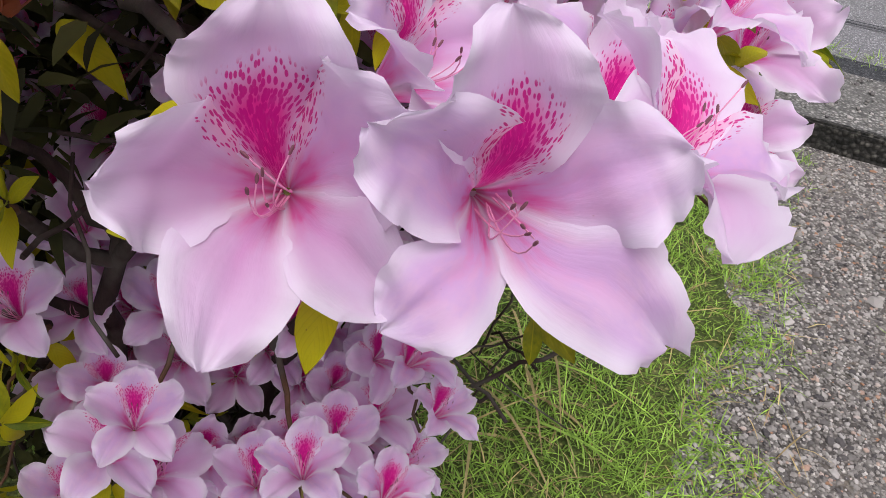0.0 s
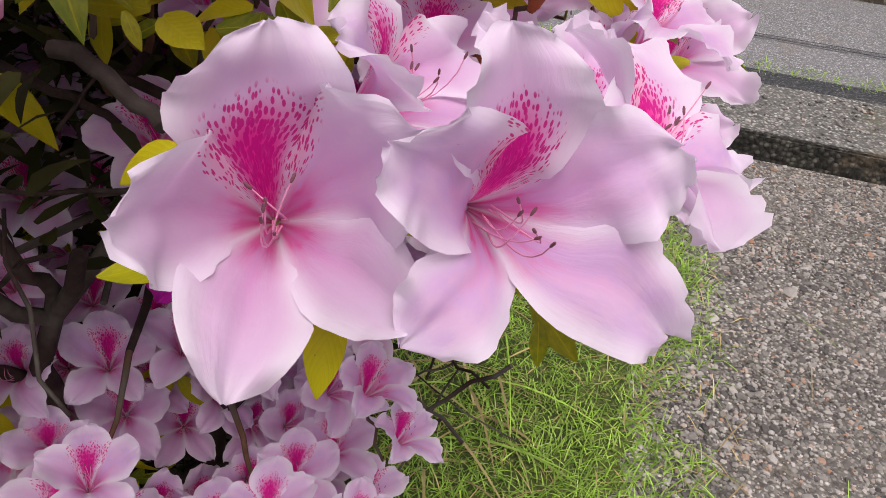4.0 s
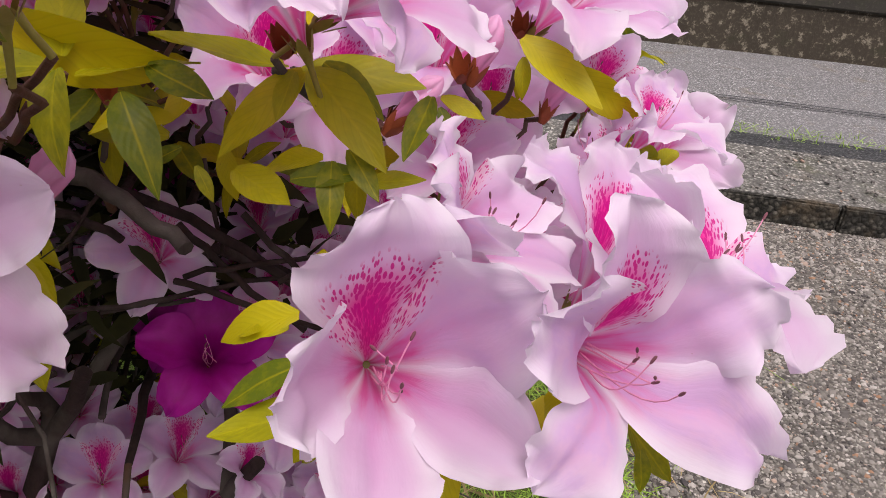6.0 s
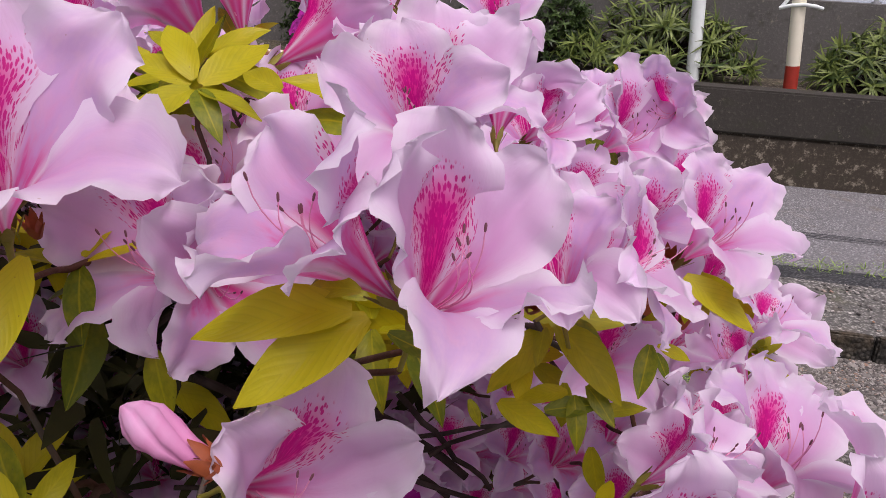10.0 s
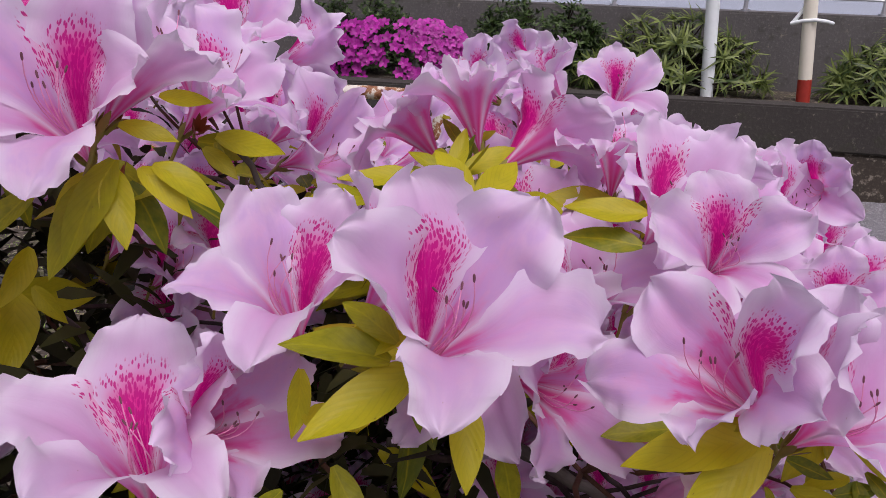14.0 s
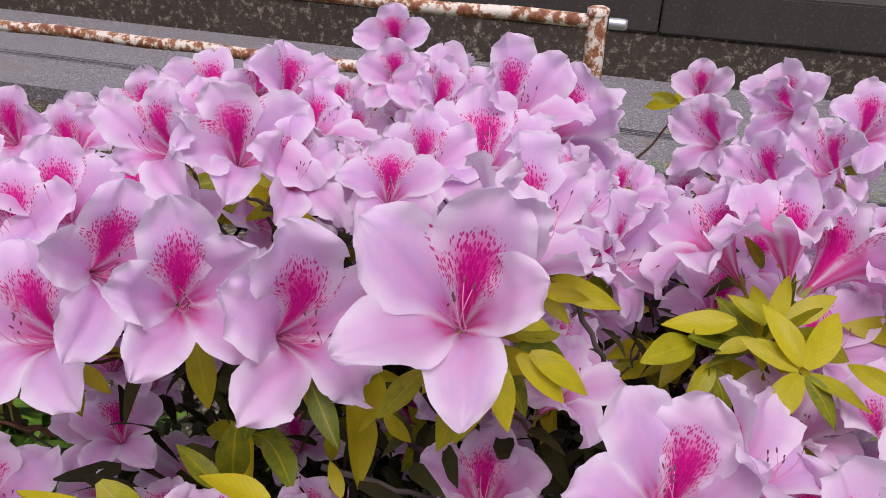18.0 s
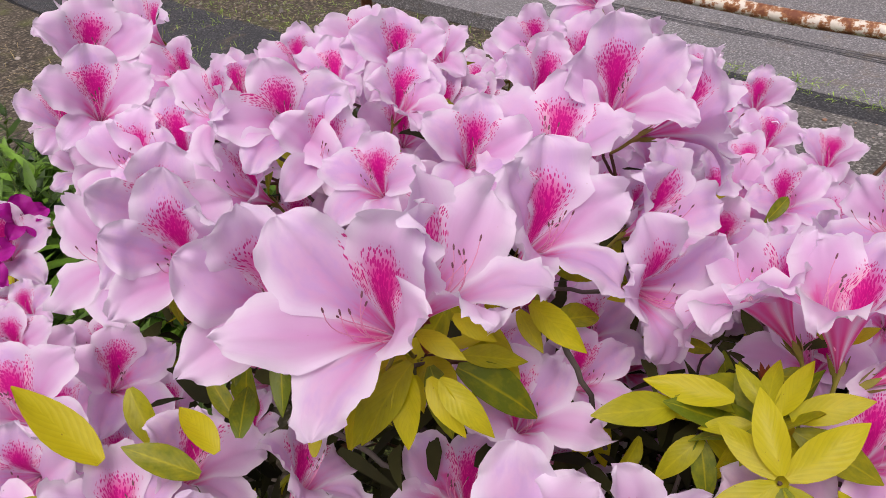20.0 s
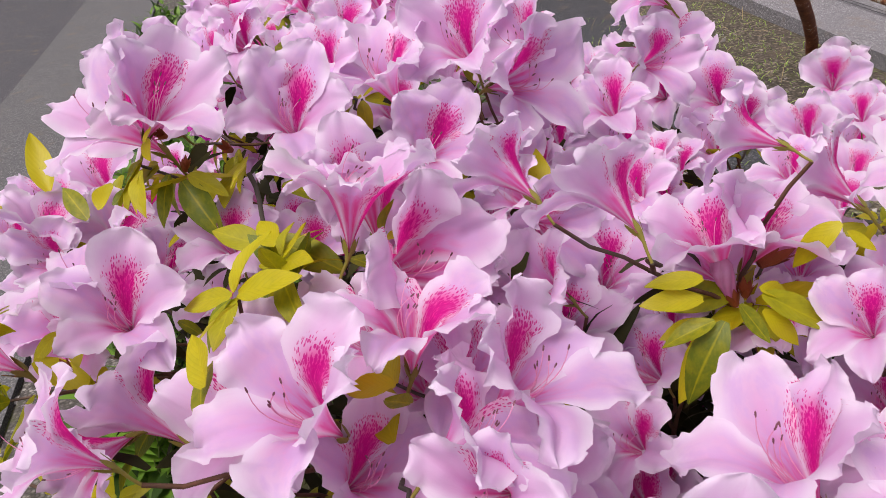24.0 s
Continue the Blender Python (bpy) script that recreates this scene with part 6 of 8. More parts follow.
bloom(bush, -0.609, 0.418, 0.908, 34, -0, 51, 0.092, 9, full=False)
bloom(bush, -0.204, 0.464, 0.491, 40, -3, 61, 0.089, 8, full=False)
bloom(bush, -0.097, 0.398, 0.936, 60, -1, 6, 0.096, 2, full=False)
bloom(bush, -0.300, 0.738, 0.871, 37, -9, 35, 0.090, 9, full=False)
bloom(bush, -0.516, 0.484, 0.468, 41, 2, 16, 0.098, 4, full=False)
bloom(bush, -0.256, 0.509, 0.385, 43, -12, 47, 0.095, 0, full=False)
bloom(bush, -0.446, 0.655, 0.823, 36, -6, 38, 0.087, 1, full=False)
bloom(bush, -0.946, 0.233, 0.903, 12, 5, 50, 0.087, 6, full=False)
bloom(bush, -0.705, 0.536, 0.665, 29, 0, 0, 0.092, 2, full=False)
bloom(bush, -0.594, 0.547, 0.500, 25, -5, -3, 0.092, 7, full=False)
bloom(bush, -0.183, 0.359, 0.890, 36, 21, -9, 0.097, 4, full=False)
bloom(bush, -0.344, 0.676, 0.849, 29, 9, 21, 0.082, 2, full=False)
bloom(bush, -0.358, 0.545, 0.798, 31, -4, 19, 0.086, 0, full=False)
bloom(bush, -0.236, 0.656, 0.648, 38, 3, 20, 0.085, 1, full=False)
bloom(bush, -0.544, 0.652, 0.976, 31, -5, 17, 0.081, 0, full=False)
bloom(bush, -0.173, 0.590, 0.622, 40, 3, 33, 0.100, 9, full=False)
bloom(bush, -0.496, 0.513, 0.987, 41, 0, 16, 0.083, 8, full=False)
bloom(bush, -0.341, 0.723, 0.913, 37, 5, -6, 0.087, 5, full=False)
bloom(bush, -0.871, -0.016, 0.795, 17, 2, 39, 0.094, 7, full=False)
bloom(bush, -0.142, 0.636, 0.645, 18, -5, 20, 0.095, 9, full=False)
bloom(bush, -0.504, 0.599, 0.632, 10, 4, -16, 0.079, 7, full=False)
bloom(bush, -0.230, 0.414, 0.361, 42, -0, 42, 0.086, 0, full=False)
bloom(bush, -0.479, 0.406, 0.570, 34, 19, 13, 0.081, 1, full=False)
bloom(bush, -0.607, 0.532, 0.606, 22, 3, 14, 0.096, 5, full=False)
bloom(bush, -0.343, 0.667, 0.927, 21, 24, -23, 0.080, 9, full=False)
bloom(bush, -0.286, 0.593, 0.717, 38, 5, 43, 0.085, 9, full=False)
bloom(bush, -0.072, 0.273, 0.842, 46, -2, 9, 0.080, 5, full=False)
bloom(bush, -0.280, 0.528, 0.635, 34, -7, 57, 0.087, 6, full=False)
bloom(bush, -0.191, 0.483, 0.864, 45, -1, 18, 0.079, 2, full=False)
bloom(bush, -0.442, 0.293, 0.342, 34, 9, 32, 0.091, 3, full=False)
bloom(bush, -0.285, 0.667, 0.870, 24, -4, 24, 0.095, 9, full=False)
bloom(bush, -0.712, 0.544, 0.880, 27, 4, 6, 0.082, 8, full=False)
bloom(bush, -0.273, 0.600, 0.580, 32, 7, 31, 0.098, 3, full=False)
bloom(bush, -0.057, 0.555, 0.923, 41, -1, 15, 0.094, 8, full=False)
bloom(bush, -0.623, 0.519, 0.857, 35, -7, 60, 0.099, 0, full=False)
bloom(bush, -0.521, 0.620, 0.548, 17, -15, 110, 0.091, 7, full=False)
bloom(bush, -0.332, 0.363, 0.391, 50, 6, 32, 0.083, 6, full=False)
bloom(bush, -0.853, 0.314, 1.052, 25, 1, 26, 0.078, 5, full=False)
bloom(bush, -0.770, 0.587, 0.614, 22, -8, 11, 0.086, 0, full=False)
bloom(bush, -0.209, 0.385, 0.325, 39, -3, 40, 0.097, 1, full=False)
bloom(bush, -0.322, 0.411, 0.738, 47, -4, 34, 0.095, 2, full=False)
bloom(bush, -0.411, 0.339, 0.460, 50, 4, 45, 0.089, 1, full=False)
bloom(bush, -0.035, 0.356, 0.816, 29, -1, 10, 0.091, 1, full=False)
bloom(bush, -0.349, 0.591, 0.771, 38, -8, 35, 0.099, 9, full=False)
bloom(bush, -0.112, 0.687, 0.967, 28, -6, 13, 0.085, 0, full=False)
bloom(bush, -0.388, 0.606, 0.914, 32, -5, 41, 0.084, 4, full=False)
bloom(bush, -0.853, 1.060, 0.817, 18, 15, -10, 0.085, 3, full=False)
bloom(bush, -0.492, 0.668, 0.594, 17, 9, 28, 0.087, 1, full=False)
bloom(bush, -1.147, 0.299, 1.091, 25, -5, 83, 0.085, 6, full=False)
bloom(bush, -0.299, 0.480, 0.392, 51, 10, 37, 0.084, 9, full=False)
bloom(bush, -0.229, 0.513, 0.434, 38, 11, 30, 0.089, 0, full=False)
bloom(bush, -1.041, 0.329, 1.061, 27, 17, 51, 0.079, 4, full=False)
bloom(bush, -0.486, 0.615, 0.979, 36, -10, 54, 0.087, 8, full=False)
bloom(bush, -0.240, 0.638, 0.741, 31, -4, 62, 0.094, 9, full=False)
bloom(bush, -0.405, 0.676, 0.594, 27, 2, 54, 0.099, 0, full=False)
bloom(bush, -0.255, 0.473, 0.557, 49, -1, 44, 0.098, 4, full=False)
bloom(bush, -0.550, 0.661, 0.925, 31, -8, 19, 0.087, 4, full=False)
bloom(bush, -0.320, 0.507, 0.565, 39, -7, 38, 0.091, 1, full=False)
bloom(bush, -0.345, 0.705, 0.631, 28, -13, 88, 0.091, 4, full=False)
bloom(bush, -0.397, 0.646, 0.951, 33, -6, 44, 0.096, 4, full=False)
bloom(bush, -0.330, 0.475, 0.429, 44, 17, 43, 0.083, 1, full=False)
bloom(bush, -1.273, 0.166, 0.793, 25, 7, 53, 0.083, 2, full=False)
bloom(bush, -0.656, 0.517, 0.629, 29, 9, -10, 0.086, 5, full=False)
bloom(bush, -0.201, 0.319, 0.915, 39, 0, 10, 0.081, 6, full=False)
bloom(bush, -0.805, 0.365, 1.075, 48, -0, 59, 0.080, 9, full=False)
bloom(bush, -0.821, -0.056, 0.806, 23, -5, 95, 0.091, 2, full=False)
bloom(bush, -0.379, 0.650, 0.659, 32, 12, 9, 0.088, 3, full=False)
bloom(bush, -0.143, 0.456, 0.932, 33, 10, 5, 0.093, 9, full=False)
bloom(bush, -0.487, 0.735, 0.725, 14, -1, 40, 0.079, 0, full=False)
bloom(bush, -0.346, 0.745, 0.806, 22, 18, -30, 0.078, 1, full=False)
bloom(bush, -0.588, 0.701, 0.637, 20, 2, 34, 0.099, 1, full=False)
bloom(bush, -0.830, 0.648, 0.925, 17, 3, 5, 0.099, 9, full=False)
bloom(bush, -0.624, 0.848, 0.949, 39, -2, 37, 0.090, 9, full=False)
bloom(bush, -0.318, 0.357, 0.303, 42, 1, 32, 0.079, 9, full=False)
bloom(bush, -0.720, 0.621, 0.864, 24, -2, 43, 0.079, 6, full=False)
bloom(bush, -0.494, 0.388, 0.482, 45, 6, 27, 0.100, 3, full=False)
bloom(bush, -0.533, 0.567, 0.823, 28, 2, 35, 0.081, 9, full=False)
bloom(bush, -0.291, 0.546, 0.826, 39, 8, 11, 0.097, 7, full=False)
bloom(bush, -0.846, 0.238, 0.870, 24, 3, 33, 0.084, 4, full=False)
bloom(bush, -0.772, 0.430, 1.035, 42, -0, 59, 0.096, 1, full=False)
bloom(bush, -0.397, 0.485, 0.497, 49, 1, 42, 0.090, 6, full=False)
bloom(bush, -0.814, 0.575, 0.949, 27, 9, 12, 0.097, 2, full=False)
bloom(bush, -0.113, 0.870, 0.450, 23, 10, -13, 0.097, 9, full=False)
bloom(bush, -0.202, 0.700, 0.648, 19, -16, 71, 0.098, 7, full=False)
bloom(bush, -0.235, 0.720, 0.523, 24, 3, 44, 0.100, 2, full=False)
bloom(bush, -0.047, 0.730, 0.832, 43, 12, 8, 0.078, 9, full=False)
bloom(bush, -0.319, 0.593, 0.494, 42, -3, 67, 0.088, 8, full=False)
bloom(bush, -0.606, 0.579, 0.714, 35, 6, 18, 0.094, 6, full=False)
bloom(bush, -0.534, 0.726, 0.481, -1, -8, 109, 0.090, 7, full=False)
bloom(bush, -0.167, 0.617, 0.567, 33, 13, 16, 0.098, 8, full=False)
bloom(bush, -0.573, 0.763, 0.876, 28, 3, 22, 0.095, 8, full=False)
bloom(bush, -0.866, 0.798, 0.746, 8, 3, -61, 0.090, 2, full=False)
bloom(bush, -0.596, 0.660, 0.660, 17, -5, 52, 0.094, 3, full=False)
bloom(bush, -0.138, 0.605, 0.789, 50, 8, -2, 0.081, 9, full=False)
bloom(bush, -0.227, 0.585, 0.805, 41, 2, 31, 0.095, 6, full=False)
bloom(bush, -0.605, 0.469, 0.890, 29, -8, 48, 0.094, 0, full=False)
bloom(bush, -0.204, 0.676, 0.913, 41, -11, 20, 0.091, 5, full=False)
bloom(bush, -0.083, 0.509, 0.710, 29, -19, 65, 0.096, 2, full=False)
bloom(bush, -0.919, 0.365, 0.808, 25, -2, 36, 0.083, 2, full=False)
bloom(bush, -0.569, 0.627, 0.458, 6, 9, 18, 0.096, 3, full=False)
bloom(bush, -0.837, 0.344, 0.656, 24, 7, -3, 0.079, 1, full=False)
bloom(bush, -0.159, 0.725, 0.884, 36, -10, 46, 0.092, 4, full=False)
bloom(bush, -0.077, 0.505, 0.772, 37, 7, 20, 0.079, 2, full=False)
bloom(bush, -0.254, 0.766, 0.929, 30, -10, 42, 0.097, 5, full=False)
bloom(bush, -0.813, 0.331, 0.921, 27, -6, 61, 0.098, 4, full=False)
bloom(bush, -0.591, 0.718, 0.588, 1, 10, -60, 0.090, 9, full=False)
bloom(bush, -0.685, 0.759, 0.671, 11, -6, 70, 0.096, 8, full=False)
bloom(bush, -0.165, 0.561, 0.743, 36, -7, 38, 0.085, 7, full=False)
bloom(bush, -0.453, 0.718, 0.416, 20, -6, 96, 0.096, 0, full=False)
bloom(bush, -0.099, 0.697, 0.902, 38, -7, 38, 0.081, 6, full=False)
bloom(bush, -0.099, 0.758, 0.606, 26, -12, 58, 0.097, 3, full=False)
bloom(bush, -0.672, 0.953, 0.498, 24, -13, 95, 0.080, 5, full=False)
bloom(bush, -0.117, 0.602, 0.854, 43, 2, 4, 0.081, 9, full=False)
bloom(bush, -0.550, 0.630, 0.748, 27, -14, 56, 0.095, 4, full=False)
bloom(bush, -0.296, 0.789, 0.842, 32, -9, 36, 0.093, 3, full=False)
bloom(bush, -0.260, 0.701, 0.585, 23, -9, 86, 0.080, 8, full=False)
bloom(bush, -0.358, 0.679, 0.562, 26, 0, 62, 0.090, 6, full=False)
bloom(bush, -0.074, 0.620, 0.677, 25, 4, 16, 0.090, 5, full=False)
bloom(bush, -0.126, 0.568, 0.574, 30, 13, 13, 0.096, 3, full=False)
bloom(bush, -1.058, -0.022, 0.658, 32, -6, 83, 0.099, 5, full=False)
bloom(bush, -0.332, 0.751, 0.517, 25, -9, 30, 0.097, 4, full=False)
bloom(bush, -1.000, 0.262, 0.901, 21, 14, 15, 0.079, 7, full=False)
bloom(bush, -0.881, 0.255, 0.841, 20, -1, 32, 0.095, 4, full=False)
bloom(bush, -0.055, 0.652, 0.897, 31, -5, 1, 0.082, 8, full=False)
bloom(bush, -0.787, 0.973, 0.808, 31, -2, 69, 0.091, 0, full=False)
bloom(bush, -0.187, 0.676, 0.810, 28, 10, 24, 0.096, 9, full=False)
bloom(bush, -0.833, 0.914, 0.539, 6, -4, 39, 0.094, 1, full=False)
bloom(bush, -0.593, 0.707, 0.739, 15, 2, 6, 0.094, 6, full=False)
bloom(bush, -0.578, 0.380, 0.748, 30, 7, 3, 0.097, 5, full=False)
bloom(bush, -0.345, 0.890, 0.781, 15, 20, -21, 0.088, 7, full=False)
bloom(bush, -0.354, 0.579, 0.894, 41, -7, 31, 0.094, 4, full=False)
bloom(bush, -0.336, 0.838, 0.563, 20, 12, 17, 0.098, 4, full=False)
bloom(bush, -0.799, 1.031, 0.881, 36, -3, 43, 0.090, 5, full=False)
bloom(bush, -0.034, 0.932, 0.853, 37, 1, 25, 0.093, 7, full=False)
bloom(bush, -0.258, 0.934, 0.948, 18, -6, 56, 0.086, 3, full=False)
bloom(bush, -0.310, 0.631, 0.571, 31, -7, 46, 0.097, 3, full=False)
bloom(bush, -0.311, 0.701, 0.675, 35, 1, 35, 0.090, 8, full=False)
bloom(bush, -0.385, 0.749, 0.264, 33, -4, 107, 0.083, 2, full=False)
bloom(bush, -0.065, 0.525, 0.867, 43, 1, 9, 0.095, 0, full=False)
bloom(bush, -0.714, 0.592, 0.285, 36, -0, 36, 0.097, 8, full=False)
bloom(bush, -0.548, 0.385, 0.325, 56, 1, 11, 0.085, 5, full=False)
bloom(bush, -0.787, 0.754, 0.338, 24, -1, 83, 0.088, 5, full=False)
bloom(bush, -0.676, 0.569, 0.775, 25, -1, 1, 0.084, 4, full=False)
bloom(bush, -0.276, 0.692, 0.967, 41, -4, 35, 0.079, 3, full=False)
bloom(bush, -0.326, 0.869, 0.481, 22, 1, 39, 0.098, 2, full=False)
bloom(bush, -0.653, 0.481, 0.842, 28, -10, 47, 0.095, 2, full=False)
bloom(bush, -0.890, 0.358, 0.696, 9, 6, -16, 0.097, 0, full=False)
bloom(bush, -0.981, 0.379, 0.995, 26, 6, 46, 0.094, 0, full=False)
bloom(bush, -0.517, 0.744, 0.784, 27, 0, 28, 0.091, 8, full=False)
bloom(bush, -0.763, 0.385, 0.754, 25, -10, 44, 0.096, 9, full=False)
bloom(bush, -1.105, 0.547, 0.988, 29, -3, 31, 0.099, 5, full=False)
bloom(bush, -0.668, 0.569, 0.641, 24, -0, -3, 0.087, 5, full=False)
bloom(bush, -0.109, 0.745, 0.528, 6, -21, 118, 0.092, 2, full=False)
bloom(bush, -0.291, 0.610, 0.395, 38, 0, 80, 0.084, 3, full=False)
bloom(bush, -0.772, 0.509, 0.917, 31, -21, 65, 0.096, 5, full=False)
bloom(bush, 0.027, 0.545, 0.725, 25, 8, -9, 0.093, 1, full=False)
bloom(bush, -0.625, 0.703, 0.812, 33, 1, 13, 0.080, 9, full=False)
bloom(bush, -0.136, 0.641, 0.963, 31, -6, 19, 0.093, 8, full=False)
bloom(bush, -0.124, 0.933, 0.889, 27, -0, 32, 0.089, 6, full=False)
bloom(bush, -0.029, 0.626, 0.752, 39, -10, 28, 0.084, 6, full=False)
bloom(bush, -0.295, 0.546, 0.882, 38, 7, 21, 0.086, 8, full=False)
bloom(bush, -0.284, 0.487, 0.335, 46, -2, 38, 0.097, 0, full=False)
bloom(bush, -0.975, 0.319, 0.676, 32, -10, 39, 0.085, 0, full=False)
bloom(bush, -0.268, 0.510, 0.223, 45, 13, 33, 0.086, 5, full=False)
bloom(bush, -0.987, 1.082, 0.759, 26, -0, 21, 0.080, 3, full=False)
bloom(bush, -0.961, 0.454, 0.993, 3, 16, -36, 0.100, 4, full=False)
bloom(bush, -0.808, 0.515, 1.019, 35, 3, 31, 0.090, 0, full=False)
bloom(bush, -0.803, 0.214, 0.803, 15, 5, 14, 0.084, 0, full=False)
bloom(bush, -0.394, 0.805, 0.815, 32, 4, 19, 0.084, 1, full=False)
bloom(bush, -0.875, 0.473, 1.082, 39, 8, 27, 0.099, 0, full=False)
bloom(bush, -0.874, 0.510, 1.042, 32, 7, 37, 0.079, 0, full=False)
bloom(bush, -0.643, 0.614, 0.542, 10, 6, 28, 0.091, 1, full=False)
bloom(bush, -0.635, 0.803, 0.864, 30, 18, -3, 0.083, 8, full=False)
bloom(bush, -0.930, 0.143, 0.799, 16, -4, 66, 0.099, 1, full=False)
bloom(bush, -0.694, 0.007, 0.942, 21, 4, 76, 0.093, 0, full=False)
bloom(bush, -0.870, 1.100, 0.857, 25, -14, 61, 0.080, 7, full=False)
bloom(bush, -0.954, 1.167, 0.774, 33, -1, 12, 0.097, 9, full=False)
bloom(bush, -0.621, 0.720, 0.501, 6, 3, 4, 0.088, 1, full=False)
bloom(bush, -0.489, 0.610, 0.867, 35, 10, 18, 0.098, 1, full=False)
bloom(bush, -0.957, 0.378, 1.056, 26, -8, 77, 0.078, 6, full=False)
bloom(bush, -0.993, 0.262, 1.016, 22, -2, 90, 0.091, 9, full=False)
bloom(bush, -0.450, 0.684, 0.531, 30, 5, 33, 0.098, 2, full=False)
bloom(bush, -0.438, 0.820, 0.861, 23, -8, 28, 0.093, 7, full=False)
bloom(bush, -0.556, 0.509, 0.871, 40, -4, 32, 0.093, 7, full=False)
bloom(bush, -0.761, -0.026, 0.771, 20, -6, 106, 0.093, 3, full=False)
bloom(bush, -0.645, 0.717, 0.921, 25, 6, 11, 0.087, 0, full=False)
bloom(bush, -0.531, 0.834, 0.911, 21, 4, 9, 0.086, 3, full=False)
bloom(bush, -0.980, 0.024, 0.733, 16, -2, 74, 0.092, 5, full=False)
bloom(bush, -0.594, 0.487, 0.694, 25, 19, -27, 0.096, 7, full=False)
bloom(bush, -0.930, -0.013, 0.754, 19, -4, 82, 0.094, 6, full=False)
bloom(bush, -0.837, 0.543, 1.063, 38, -6, 41, 0.081, 5, full=False)
bloom(bush, -0.539, 0.360, 0.797, 37, 6, 17, 0.095, 4, full=False)
bloom(bush, -1.183, 0.336, 1.107, 0, -14, 41, 0.080, 5, full=False)
bloom(bush, -0.283, 0.703, 0.816, 23, -1, 36, 0.095, 3, full=False)
bloom(bush, -1.165, 0.342, 1.004, 15, 7, 10, 0.080, 1, full=False)
bloom(bush, -0.536, 0.665, 0.695, 12, 9, -2, 0.097, 5, full=False)
bloom(bush, -0.916, 0.092, 0.788, 23, -4, 98, 0.094, 6, full=False)
bloom(bush, -0.582, 0.562, 0.771, 18, 6, 5, 0.079, 5, full=False)
bloom(bush, -1.086, 0.353, 1.099, 33, 10, -4, 0.094, 3, full=False)
bloom(bush, -1.060, 0.175, 0.783, 28, 15, 31, 0.094, 8, full=False)
bloom(bush, -0.985, -0.077, 0.747, 28, -4, 61, 0.093, 4, full=False)
bloom(bush, -0.443, 0.771, 0.863, 27, -6, 36, 0.088, 6, full=False)
bloom(bush, -1.008, 0.318, 1.022, 16, -8, 72, 0.082, 5, full=False)
bloom(bush, -1.122, 0.144, 0.717, 5, -12, 129, 0.099, 4, full=False)
bloom(bush, -1.163, 0.270, 1.002, 18, -13, 81, 0.092, 2, full=False)
bloom(bush, -1.083, 0.240, 1.039, 31, 3, 73, 0.097, 1, full=False)
bloom(bush, -0.999, 0.075, 0.760, 14, -3, 83, 0.099, 8, full=False)
bloom(bush, -0.796, 0.014, 0.771, 21, 12, 40, 0.097, 6, full=False)
bloom(bush, -0.452, 0.769, 0.761, 9, -11, 96, 0.086, 1, full=False)
bloom(bush, -1.127, 0.254, 0.962, 22, -0, 49, 0.083, 1, full=False)
bloom(bush, -0.359, 0.686, 0.725, 30, 7, 33, 0.086, 4, full=False)
bloom(bush, -1.195, 0.121, 0.794, 21, 3, 42, 0.080, 9, full=False)
bloom(bush, -0.612, 0.600, 0.797, 30, -3, 38, 0.087, 6, full=False)
bloom(bush, -0.480, 0.702, 0.914, 30, -12, 50, 0.078, 7, full=False)
bloom(bush, -0.555, 0.742, 0.643, 29, 10, 45, 0.084, 1, full=False)
bloom(bush, -0.374, 0.798, 0.881, 38, 4, 7, 0.085, 1, full=False)
bloom(bush, -0.906, 0.417, 1.079, 40, -5, 40, 0.084, 9, full=False)
bloom(bush, -0.706, 0.971, 0.847, 19, 1, 36, 0.097, 1, full=False)
bloom(bush, -0.375, 0.706, 0.953, 23, -3, 59, 0.085, 8, full=False)
bloom(bush, -0.775, -0.026, 0.900, 19, 3, 38, 0.080, 2, full=False)
bloom(bush, -1.115, 0.322, 1.061, 31, -8, 66, 0.091, 4, full=False)
bloom(bush, -0.905, 0.180, 0.781, 11, 4, 49, 0.093, 5, full=False)
bloom(bush, -1.092, 0.047, 0.766, 19, 6, -0, 0.081, 4, full=False)
bloom(bush, -0.843, 0.103, 0.817, 25, -2, 37, 0.096, 4, full=False)
whorl(bush, -0.619, 0.418, 0.510, 52, -7, -24, 5, 0.048, 12, 370)
whorl(bush, -0.610, 0.436, 0.573, 42, -7, -14, 6, 0.046, 1, 371)
whorl(bush, -0.456, 0.265, 0.459, 92, 5, 41, 7, 0.052, 2, 372)
whorl(bush, -0.808, 0.648, 0.854, 34, -3, -82, 6, 0.050, 12, 373)
whorl(bush, -0.497, 0.256, 0.354, 145, -1, -6, 6, 0.043, 4, 374)
whorl(bush, -0.730, 0.802, 0.711, 52, 3, 178, 6, 0.043, 14, 375)
whorl(bush, -0.550, 0.303, 0.721, 27, -3, -13, 6, 0.048, 5, 376)
whorl(bush, -0.498, 0.302, 0.427, 73, -16, -4, 6, 0.046, 25, 377)
whorl(bush, -0.825, 0.840, 0.683, 83, -21, -116, 5, 0.044, 25, 378)
whorl(bush, -0.685, 0.647, 0.835, 18, 10, -83, 5, 0.051, 32, 379)
whorl(bush, -0.415, 0.515, 0.451, 68, 5, 55, 6, 0.047, 31, 380)
whorl(bush, -1.060, -0.033, 0.781, 24, 7, -38, 5, 0.045, 31, 381)
whorl(bush, -0.683, 0.716, 0.833, 17, 6, 150, 7, 0.046, 2, 382)
whorl(bush, -0.566, 0.439, 0.459, 78, 4, -51, 7, 0.048, 13, 383)
whorl(bush, -0.422, 0.401, 0.387, 120, 6, 22, 5, 0.054, 5, 384)
